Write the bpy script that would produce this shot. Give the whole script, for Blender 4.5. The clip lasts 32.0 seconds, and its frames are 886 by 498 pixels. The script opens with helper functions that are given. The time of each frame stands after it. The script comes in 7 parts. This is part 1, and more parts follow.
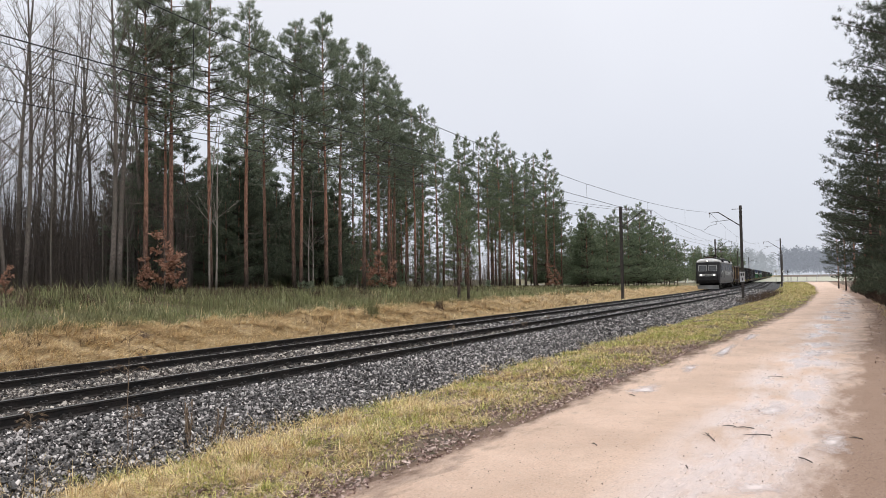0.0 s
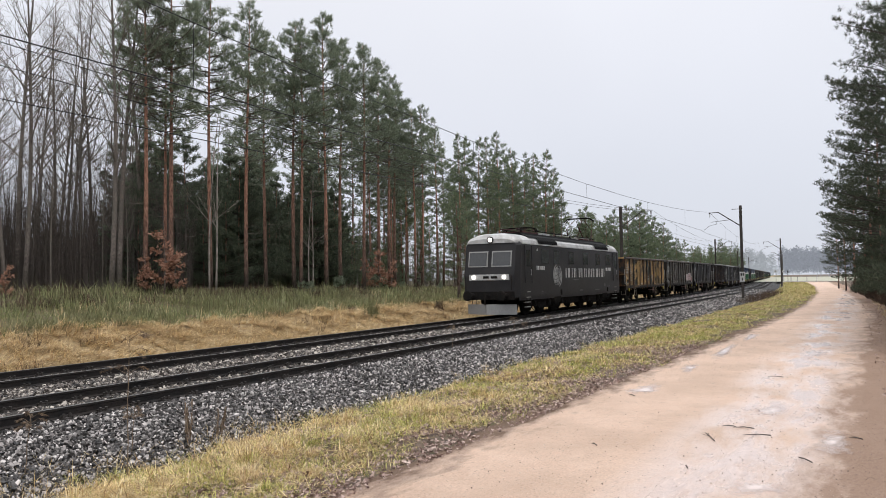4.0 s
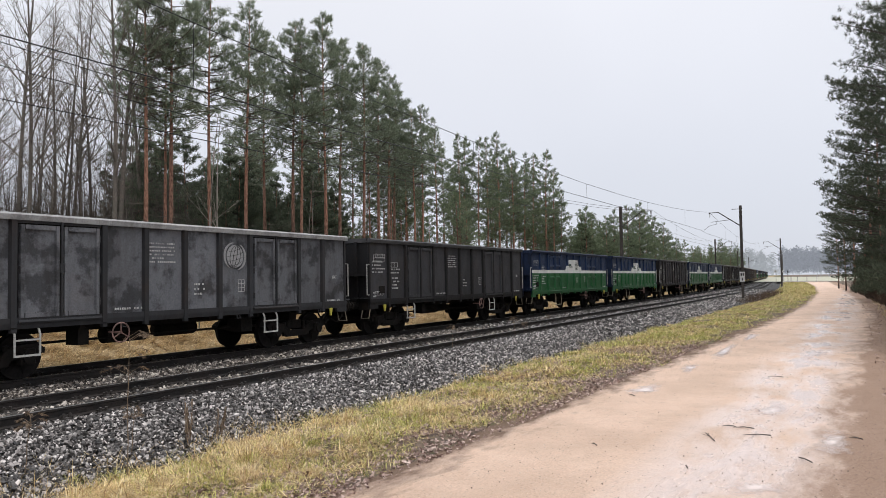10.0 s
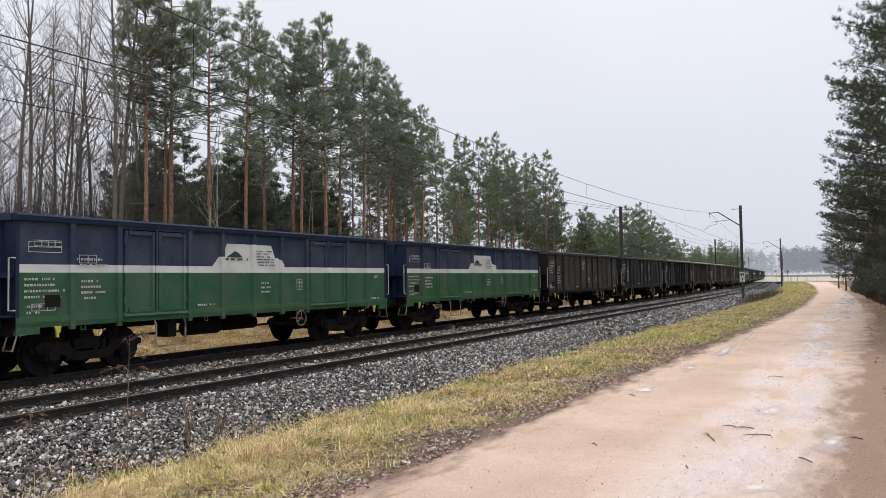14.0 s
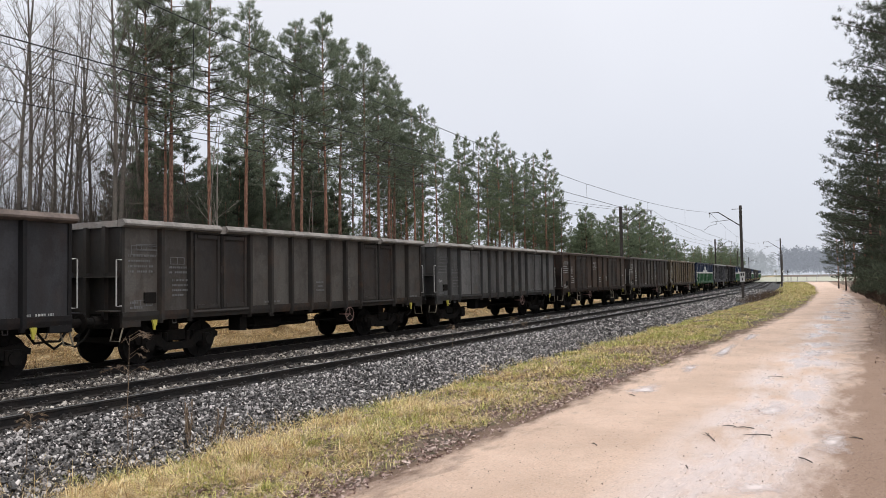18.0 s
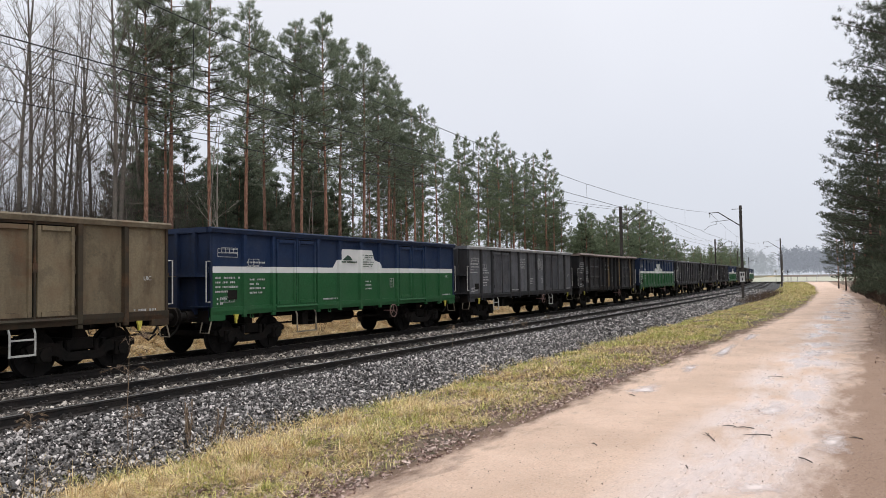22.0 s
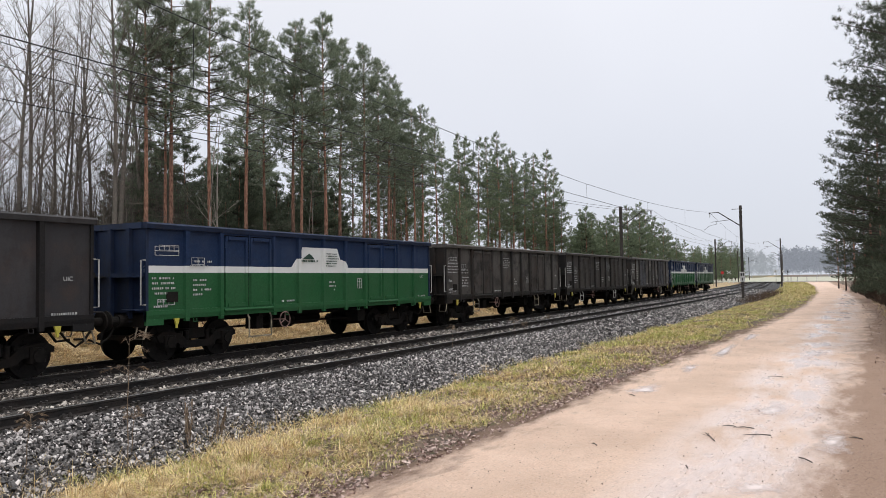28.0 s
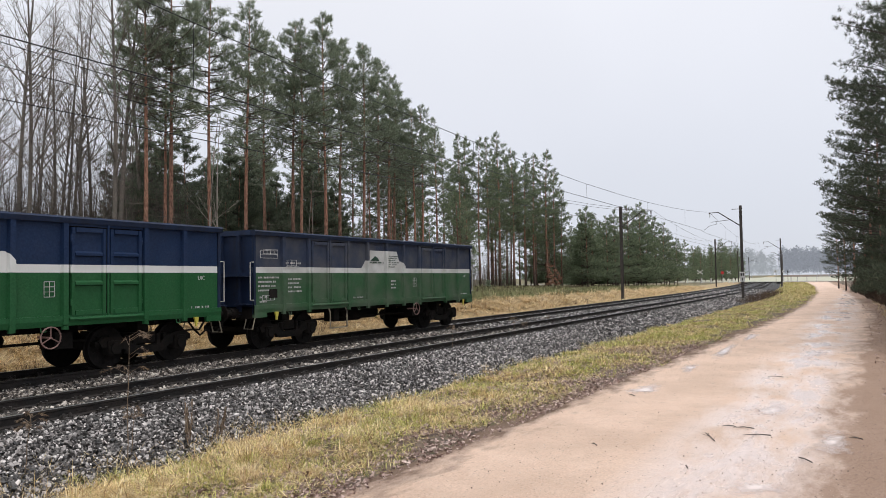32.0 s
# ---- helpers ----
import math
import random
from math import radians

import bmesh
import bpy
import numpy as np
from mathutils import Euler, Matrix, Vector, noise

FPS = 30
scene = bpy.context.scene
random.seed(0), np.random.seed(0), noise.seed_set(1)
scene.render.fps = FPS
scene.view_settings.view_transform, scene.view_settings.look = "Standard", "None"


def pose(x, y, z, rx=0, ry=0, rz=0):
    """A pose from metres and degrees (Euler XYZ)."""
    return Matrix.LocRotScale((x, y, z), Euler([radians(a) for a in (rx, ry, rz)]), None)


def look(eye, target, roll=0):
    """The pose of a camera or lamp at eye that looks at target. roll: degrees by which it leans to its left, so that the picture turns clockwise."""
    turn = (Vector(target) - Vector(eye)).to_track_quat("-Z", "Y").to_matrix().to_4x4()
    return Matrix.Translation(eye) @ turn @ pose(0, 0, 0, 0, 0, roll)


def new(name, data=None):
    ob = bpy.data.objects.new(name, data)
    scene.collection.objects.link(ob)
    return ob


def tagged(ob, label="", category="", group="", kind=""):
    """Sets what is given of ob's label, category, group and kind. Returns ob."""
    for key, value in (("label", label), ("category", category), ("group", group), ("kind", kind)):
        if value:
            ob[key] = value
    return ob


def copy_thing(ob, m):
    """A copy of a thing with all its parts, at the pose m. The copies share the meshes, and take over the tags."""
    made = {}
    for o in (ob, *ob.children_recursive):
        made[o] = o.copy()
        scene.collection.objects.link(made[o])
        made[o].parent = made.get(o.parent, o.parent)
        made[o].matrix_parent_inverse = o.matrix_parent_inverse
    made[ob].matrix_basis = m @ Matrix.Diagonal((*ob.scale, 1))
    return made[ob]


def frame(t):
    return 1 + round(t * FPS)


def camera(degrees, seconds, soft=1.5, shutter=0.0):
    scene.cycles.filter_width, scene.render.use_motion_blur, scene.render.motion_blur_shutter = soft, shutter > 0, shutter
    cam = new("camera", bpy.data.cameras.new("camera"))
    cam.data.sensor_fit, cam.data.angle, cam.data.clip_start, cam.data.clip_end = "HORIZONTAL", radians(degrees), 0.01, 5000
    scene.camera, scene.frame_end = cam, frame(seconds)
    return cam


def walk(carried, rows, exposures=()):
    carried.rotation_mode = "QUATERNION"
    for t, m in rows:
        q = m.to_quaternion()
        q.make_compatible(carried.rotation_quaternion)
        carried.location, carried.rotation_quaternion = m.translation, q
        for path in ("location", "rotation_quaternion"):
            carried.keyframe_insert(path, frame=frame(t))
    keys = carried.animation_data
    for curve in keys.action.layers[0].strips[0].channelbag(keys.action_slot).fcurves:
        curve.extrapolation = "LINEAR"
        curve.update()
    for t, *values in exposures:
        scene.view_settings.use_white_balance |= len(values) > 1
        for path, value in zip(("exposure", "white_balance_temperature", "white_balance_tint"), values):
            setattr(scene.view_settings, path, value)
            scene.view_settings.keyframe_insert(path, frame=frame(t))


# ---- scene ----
import functools

H_EYE = 1.8416          # camera over the rail heads; z = 0 is the top of the rails
D_NEAR, SPACING, GAUGE = 10.558, 3.974, 1.505   # near rail, track spacing, rail centres
YN, YF = D_NEAR + 0.7525, D_NEAR + SPACING + 0.7525   # centre lines of the two tracks
BEND0, BEND1, BEND = 45.5, 155.0, 0.0007        # the line curves gently away, then runs straight

YAW, PITCH = radians(61.2092), radians(2.3628)
EYE = Vector((0, 0, H_EYE))
AIM = EYE + Vector((math.sin(YAW) * math.cos(PITCH), math.cos(YAW) * math.cos(PITCH), math.sin(PITCH))) * 10
cam = camera(61.5, 32.0, soft=0.3)
walk(cam, [(0.0, look(EYE, AIM, -0.873)), (32.0, look(EYE, AIM, -0.873))], exposures=[(0.0, 0.0), (32.0, 0.0)])


# ---- sky and light: a bright, even winter overcast ----
def make_world():
    w = bpy.data.worlds.new("overcast_sky")
    scene.world = w
    w.use_nodes = True
    nt = w.node_tree
    nt.nodes.clear()
    N, L = nt.nodes.new, nt.links.new
    out, bg = N("ShaderNodeOutputWorld"), N("ShaderNodeBackground")
    sky = N("ShaderNodeTexSky")
    sky.sky_type, sky.sun_disc = "NISHITA", False
    sky.sun_elevation, sky.sun_rotation = radians(74), radians(220)
    tc, sep = N("ShaderNodeTexCoord"), N("ShaderNodeSeparateXYZ")
    L(tc.outputs["Generated"], sep.inputs[0])
    ramp = N("ShaderNodeValToRGB")      # cloud cover: brighter towards the zenith
    e = ramp.color_ramp.elements
    e[0].position, e[0].color = 0.0, (0.70, 0.73, 0.82, 1)
    e[1].position, e[1].color = 1.0, (1.38, 1.40, 1.45, 1)
    m = ramp.color_ramp.elements.new(0.35)
    m.color = (0.912, 0.925, 0.99, 1)
    L(sep.outputs["Z"], ramp.inputs[0])
    noi = N("ShaderNodeTexNoise")
    noi.inputs["Scale"].default_value, noi.inputs["Detail"].default_value = 2.2, 4
    L(tc.outputs["Generated"], noi.inputs["Vector"])
    cl = N("ShaderNodeMapRange")
    cl.inputs["To Min"].default_value, cl.inputs["To Max"].default_value = 0.93, 1.07
    L(noi.outputs["Fac"], cl.inputs["Value"])
    mul = N("ShaderNodeVectorMath")
    mul.operation = "SCALE"
    L(ramp.outputs["Color"], mul.inputs[0])
    L(cl.outputs[0], mul.inputs["Scale"])
    blue = N("ShaderNodeVectorMath")
    blue.operation = "SCALE"
    blue.inputs["Scale"].default_value = 0.10
    L(sky.outputs[0], blue.inputs[0])
    mix = N("ShaderNodeMix")
    mix.data_type = "RGBA"
    mix.inputs["Factor"].default_value = 0.08
    L(mul.outputs[0], mix.inputs["A"])
    L(blue.outputs[0], mix.inputs["B"])
    L(mix.outputs["Result"], bg.inputs["Color"])
    bg.inputs["Strength"].default_value = 1.0
    L(bg.outputs[0], out.inputs[0])
    ld = bpy.data.lights.new("sun", "SUN")
    ld.energy, ld.angle, ld.color = 1.5, radians(22), (1.0, 0.97, 0.93)
    sun = new("sun", ld)
    sun.matrix_world = look((0, 0, 60), (11, 13, 0))


make_world()


# ---- materials ----
def material(name, rough=0.8, metal=0.0, spec=0.5):
    m = bpy.data.materials.new(name)
    m.use_nodes = True
    nt = m.node_tree
    b = nt.nodes["Principled BSDF"]
    b.inputs["Roughness"].default_value = rough
    b.inputs["Metallic"].default_value = metal
    b.inputs["Specular IOR Level"].default_value = spec
    return m, nt, b


def coords(nt, which="Object", scale=(1, 1, 1)):
    tc = nt.nodes.new("ShaderNodeTexCoord")
    mp = nt.nodes.new("ShaderNodeMapping")
    mp.inputs["Scale"].default_value = scale
    nt.links.new(tc.outputs[which], mp.inputs["Vector"])
    return mp.outputs["Vector"]


def noise_fac(nt, vec, scale, detail=5, lo=0.35, hi=0.65, rough=0.6):
    n = nt.nodes.new("ShaderNodeTexNoise")
    n.inputs["Scale"].default_value, n.inputs["Detail"].default_value, n.inputs["Roughness"].default_value = scale, detail, rough
    nt.links.new(vec, n.inputs["Vector"])
    r = nt.nodes.new("ShaderNodeMapRange")
    r.inputs["From Min"].default_value, r.inputs["From Max"].default_value = lo, hi
    nt.links.new(n.outputs["Fac"], r.inputs["Value"])
    return r.outputs[0]


def mixcol(nt, fac, a, b, blend="MIX"):
    x = nt.nodes.new("ShaderNodeMix")
    x.data_type, x.blend_type = "RGBA", blend
    for sock, val in ((x.inputs["Factor"], fac), (x.inputs["A"], a), (x.inputs["B"], b)):
        if isinstance(val, (int, float)):
            sock.default_value = val
        elif isinstance(val, tuple):
            sock.default_value = (*val[:3], 1)
        else:
            nt.links.new(val, sock)
    return x.outputs["Result"]


def mathn(nt, op, a, b=None, c=None, clamp=False):
    x = nt.nodes.new("ShaderNodeMath")
    x.operation, x.use_clamp = op, clamp
    for i, val in enumerate((a, b, c)):
        if val is None:
            continue
        if isinstance(val, (int, float)):
            x.inputs[i].default_value = val
        else:
            nt.links.new(val, x.inputs[i])
    return x.outputs[0]


def bump(nt, b, height, strength=0.4, dist=0.02):
    x = nt.nodes.new("ShaderNodeBump")
    x.inputs["Strength"].default_value, x.inputs["Distance"].default_value = strength, dist
    nt.links.new(height, x.inputs["Height"])
    nt.links.new(x.outputs[0], b.inputs["Normal"])


def speckled(name, a, b, c=None, big=0.6, small=12.0, rough=0.85, metal=0.0, bmp=0.3, bdist=0.02, which="Object", spec=0.5):
    """Two colours mixed by grain and a third in large stains."""
    m, nt, s = material(name, rough, metal, spec)
    v = coords(nt, which)
    g = noise_fac(nt, v, small, 6, 0.3, 0.7)
    col = mixcol(nt, g, a, b)
    if c:
        col = mixcol(nt, noise_fac(nt, v, big, 4, 0.45, 0.65), col, c)
    nt.links.new(col, s.inputs["Base Color"])
    if bmp:
        bump(nt, s, g, bmp, bdist)
    return m


def random_tint(name, a, b, c=None, rough=0.8, island=True, spec=0.3, trans=0.0, mid=0.55, patch=None):
    """A colour that differs from piece to piece."""
    m, nt, s = material(name, rough, 0.0, spec)
    geo = nt.nodes.new("ShaderNodeNewGeometry" if island else "ShaderNodeObjectInfo")
    r = nt.nodes.new("ShaderNodeValToRGB")
    e = r.color_ramp.elements
    e[0].color, e[1].color = (*a, 1), (*b, 1)
    if c:
        x = e.new(mid)
        x.color = (*c, 1)
    nt.links.new(geo.outputs["Random Per Island" if island else "Random"], r.inputs[0])
    col = mixcol(nt, noise_fac(nt, coords(nt), 0.35, 3, 0.3, 0.7), r.outputs[0], (0.5, 0.5, 0.5), "OVERLAY")
    if patch:      # clumps that are browner or darker than the rest
        col = mixcol(nt, mathn(nt, "MULTIPLY", noise_fac(nt, coords(nt), patch[0], 4, 0.42, 0.62), patch[1]), col, patch[2])
    nt.links.new(col, s.inputs["Base Color"])
    if trans:      # thin blades let light through
        t = nt.nodes.new("ShaderNodeBsdfTranslucent")
        nt.links.new(col, t.inputs["Color"])
        x = nt.nodes.new("ShaderNodeMixShader")
        x.inputs[0].default_value = trans
        nt.links.new(s.outputs[0], x.inputs[1])
        nt.links.new(t.outputs[0], x.inputs[2])
        nt.links.new(x.outputs[0], nt.nodes["Material Output"].inputs["Surface"])
    return m


def plain(name, col, rough=0.6, metal=0.0, var=0.25, scale=8.0, spec=0.5):
    d = tuple(v * (1 - var) for v in col)
    return speckled(name, col, d, None, small=scale, rough=rough, metal=metal, bmp=0.1, bdist=0.005, spec=spec)


# ---- mesh tools ----
class Mesh:
    """Collects vertices and faces of one part."""

    def __init__(self):
        self.v, self.f = [], []

    def box(self, x0, x1, y0, y1, z0, z1, ch=0.0):
        """A box; with ch its upright edges are chamfered."""
        if ch:
            return self.prism([(x0 + ch, y0), (x1 - ch, y0), (x1, y0 + ch), (x1, y1 - ch), (x1 - ch, y1), (x0 + ch, y1), (x0, y1 - ch), (x0, y0 + ch)], z0, z1)
        k = len(self.v)
        self.v += [(x0, y0, z0), (x1, y0, z0), (x1, y1, z0), (x0, y1, z0), (x0, y0, z1), (x1, y0, z1), (x1, y1, z1), (x0, y1, z1)]
        self.f += [tuple(k + i for i in q) for q in ((3, 2, 1, 0), (4, 5, 6, 7), (0, 1, 5, 4), (1, 2, 6, 5), (2, 3, 7, 6), (3, 0, 4, 7))]
        return self

    def prism(self, poly, a, b, axis="z"):
        """A polygon drawn out from a to b along an axis (poly in the two other axes, in order)."""
        n, k = len(poly), len(self.v)
        for h in (a, b):
            for p, q in poly:
                self.v.append((p, q, h) if axis == "z" else (h, p, q) if axis == "x" else (p, h, q))
        self.f.append(tuple(k + i for i in reversed(range(n))))
        self.f.append(tuple(k + n + i for i in range(n)))
        for i in range(n):
            j = (i + 1) % n
            self.f.append((k + i, k + j, k + n + j, k + n + i))
        return self

    def tube(self, pts, radii, n=8, caps=True):
        """A round bar along points, with a radius at each."""
        pts = [Vector(p) for p in pts]
        if isinstance(radii, (int, float)):
            radii = [radii] * len(pts)
        k, ref = len(self.v), None
        for i, p in enumerate(pts):
            d = (pts[min(i + 1, len(pts) - 1)] - pts[max(i - 1, 0)]).normalized()
            if ref is None:
                ref = d.orthogonal().normalized()
            ref = (ref - d * ref.dot(d)).normalized()
            s = d.cross(ref)
            for j in range(n):
                a = 2 * math.pi * j / n
                self.v.append(tuple(p + (ref * math.cos(a) + s * math.sin(a)) * radii[i]))
        for i in range(len(pts) - 1):
            for j in range(n):
                a, b = k + i * n + j, k + i * n + (j + 1) % n
                self.f.append((a, b, b + n, a + n))
        if caps:
            self.f.append(tuple(k + j for j in reversed(range(n))))
            self.f.append(tuple(k + (len(pts) - 1) * n + j for j in range(n)))
        return self

    def disc(self, x, y0, y1, z, r, n=20, hub=0.0):
        """A wheel-like disc with its axle along y."""
        return self.tube([(x, y0, z), (x, y1, z)], r, n)

    def quad(self, a, b, c, d):
        k = len(self.v)
        self.v += [a, b, c, d]
        self.f.append((k, k + 1, k + 2, k + 3))
        return self

    def data(self, name, smooth=False):
        me = bpy.data.meshes.new(name)
        me.from_pydata(self.v, [], self.f)
        if smooth:
            me.polygons.foreach_set("use_smooth", [True] * len(me.polygons))
        return me


def part(name, m, mat, parent=None, label="", at=None, smooth=False):
    """Links a mesh as one object under its thing or part."""
    me = m.data(name, smooth) if isinstance(m, Mesh) else m
    if mat and not me.materials:
        me.materials.append(mat)
    ob = new(name, me)
    if at:
        ob.location = at
    ob.parent = parent
    if label:
        tagged(ob, label)
    return ob


def thing(name, label, category, group="", at=(0, 0, 0)):
    ob = new(name)
    ob.empty_display_size = 0.2
    ob.location = at
    return tagged(ob, label, category, group)


def triangles(name, V):
    """A mesh of loose triangles from an array (n, 3, 3)."""
    V = np.asarray(V, dtype=np.float32)
    n = len(V)
    me = bpy.data.meshes.new(name)
    me.vertices.add(3 * n)
    me.vertices.foreach_set("co", V.reshape(-1))
    me.loops.add(3 * n)
    me.loops.foreach_set("vertex_index", np.arange(3 * n, dtype=np.int32))
    me.polygons.add(n)
    me.polygons.foreach_set("loop_start", np.arange(0, 3 * n, 3, dtype=np.int32))
    me.update(calc_edges=True)
    return me


def solids(name, verts, faces, place):
    """Many copies of one small solid in one mesh: place is an array (n, 4, 4)."""
    verts, n = np.asarray(verts, dtype=np.float32), len(place)
    V = np.einsum("nij,kj->nki", place[:, :3, :3], verts) + place[:, None, :3, 3]
    faces = np.asarray(faces, dtype=np.int32)
    F = (faces[None] + (np.arange(n, dtype=np.int32) * len(verts))[:, None, None]).reshape(-1)
    me = bpy.data.meshes.new(name)
    me.vertices.add(n * len(verts))
    me.vertices.foreach_set("co", V.astype(np.float32).reshape(-1))
    me.loops.add(len(F))
    me.loops.foreach_set("vertex_index", F)
    me.polygons.add(len(F) // faces.shape[1])
    me.polygons.foreach_set("loop_start", np.arange(0, len(F), faces.shape[1], dtype=np.int32))
    me.update(calc_edges=True)
    me.shade_flat()
    return me


def stuff(name, me, mat, label, category, parent=None):
    me.materials.append(mat)
    ob = new(name, me)
    ob.parent = parent
    return tagged(ob, label, category, "", "stuff") if not parent else tagged(ob, label, "", "", "stuff")


def setting(name, m, mat, label, category):
    me = m.data(name) if isinstance(m, Mesh) else m
    me.materials.append(mat)
    return tagged(new(name, me), label, category, "", "structure")


# ---- the line of the railway ----
def bend_y(x):
    """How far the line has swung away from straight at x."""
    x = np.asarray(x, dtype=float)
    a = np.clip(x, BEND0, BEND1) - BEND0
    return BEND * a * a / 2 + np.maximum(0, x - BEND1) * BEND * (BEND1 - BEND0)


def bend_slope(x):
    return BEND * (min(max(x, BEND0), BEND1) - BEND0)


def on_line(x, off, z=0.0):
    """A point beside the line: off is measured as y where the line is straight."""
    return Vector((x, off + float(bend_y(x)), z))


# ---- the ground ----
PROFILE_Y = [-60, -14, -6, -2.2, -1.2, 3.4, 4.6, 6.3, 7.6, 17.2, 18.2, 19.6, 20.6, 22.5, 27, 34, 60]
PROFILE_Z = [0.3, 0.15, -0.05, -0.28, -0.34, -0.34, -0.30, -0.36, -0.48, -0.48, -0.22, 0.25, 0.45, 0.58, 1.12, 1.32, 1.4]


def ground_z(x, y):
    x, y = np.asarray(x, dtype=float), np.asarray(y, dtype=float)
    d = y - bend_y(x)
    z = np.interp(d, PROFILE_Y, PROFILE_Z)
    rise = np.interp(x, [12, 36, 61, 110, 165], [1.3, 1.0, 0.72, 0.15, 0.0])     # the bank is highest near by
    crest = np.interp(x, [60, 110, 165], [1.0, 0.5, 0.2])
    t = np.clip((d - 21) / 4, 0, 1)
    z = np.where((d > 18.5) & (z > 0), z * (crest * (1 - t) + rise * t), z)
    far = np.clip((x - 95) / 70, 0, 1)
    z = z * (1 - far) + far * np.where((d > 7.4) & (d < 17.4), -0.48, np.clip(z, -0.3, 0.1) * 0.3 + 0.05)
    und = 0.05 * np.sin(x * 0.9 + y * 1.7) * np.sin(x * 0.31 - y * 0.6) + 0.03 * np.sin(x * 2.3 + 1.3 * y)
    bank = np.clip((d - 17.6) / 0.6, 0, 1) * np.clip((21.8 - d) / 0.8, 0, 1) * (1 - np.clip((x - 95) / 70, 0, 1))
    z = z + bank * (0.10 * np.sin(x * 1.9 + 2.2 * np.sin(y * 1.3)) * np.sin(y * 2.4 + 0.8 * x) + 0.06 * np.sin(x * 4.1 - y * 3.0))
    rough = np.where((d > -3.6) & (d < 5.1), 0.12, np.where((d > 7.2) & (d < 17.3), 0.0, 1.0))
    return z + und * rough * (1 - far * 0.5)


def sheet(xs, ys, zf):
    X, Y = np.meshgrid(xs, ys, indexing="ij")
    Z = zf(X, Y)
    nx, ny = len(xs), len(ys)
    me = bpy.data.meshes.new("sheet")
    i = (np.arange(nx - 1)[:, None] * ny + np.arange(ny - 1)[None]).reshape(-1)
    F = np.stack([i, i + ny, i + ny + 1, i + 1], 1)
    me.vertices.add(nx * ny)
    me.vertices.foreach_set("co", np.stack([X, Y, Z], -1).astype(np.float32).reshape(-1))
    me.loops.add(F.size)
    me.loops.foreach_set("vertex_index", F.astype(np.int32).reshape(-1))
    me.polygons.add(len(F))
    me.polygons.foreach_set("loop_start", np.arange(0, F.size, 4, dtype=np.int32))
    me.polygons.foreach_set("use_smooth", [True] * len(F))
    me.update(calc_edges=True)
    return me


def ground_material():
    """Soil, leaf litter, moss and dry grass, by place across the line."""
    m, nt, s = material("ground_soil", 0.9)
    v = coords(nt)
    g = noise_fac(nt, v, 9, 6, 0.3, 0.7)
    g2 = noise_fac(nt, v, 1.1, 5, 0.4, 0.62)
    soil = mixcol(nt, g, (0.085, 0.06, 0.04), (0.19, 0.14, 0.085))
    green = mixcol(nt, g, (0.07, 0.085, 0.025), (0.18, 0.17, 0.06))
    col = mixcol(nt, g2, soil, green)
    # bare brown soil and leaf litter on the near side, straw on the bank beyond the tracks
    tc, sep = nt.nodes.new("ShaderNodeTexCoord"), nt.nodes.new("ShaderNodeSeparateXYZ")
    nt.links.new(tc.outputs["UV"], sep.inputs[0])
    near = mixcol(nt, g, (0.036, 0.024, 0.019), (0.24, 0.165, 0.13))
    near = mixcol(nt, mathn(nt, "MULTIPLY", noise_fac(nt, v, 2.3, 5, 0.45, 0.65), 0.65), near, (0.11, 0.105, 0.04))
    col = mixcol(nt, mathn(nt, "LESS_THAN", sep.outputs["Y"], 8.5), col, near)
    straw = mixcol(nt, g, (0.17, 0.115, 0.06), (0.54, 0.41, 0.225))
    wob = mathn(nt, "MULTIPLY", noise_fac(nt, v, 0.8, 4, 0.2, 0.8), 1.2)
    yy = mathn(nt, "ADD", sep.outputs["Y"], wob)
    inb = mathn(nt, "MULTIPLY", mathn(nt, "GREATER_THAN", yy, 17.0), mathn(nt, "LESS_THAN", yy, 21.6))
    col = mixcol(nt, inb, col, straw)
    nt.links.new(col, s.inputs["Base Color"])
    bump(nt, s, g, 0.6, 0.04)
    return m


def line_uv(me, lateral, along=lambda x, y: x):
    """A map in metres: along the line, and across it."""
    co = np.empty(len(me.vertices) * 3, dtype=np.float32)
    me.vertices.foreach_get("co", co)
    co = co.reshape(-1, 3)
    uv = np.stack([along(co[:, 0], co[:, 1]), lateral(co[:, 0], co[:, 1])], 1).astype(np.float32)
    idx = np.empty(len(me.loops), dtype=np.int32)
    me.loops.foreach_get("vertex_index", idx)
    me.uv_layers.new(name="line").data.foreach_set("uv", uv[idx].reshape(-1))


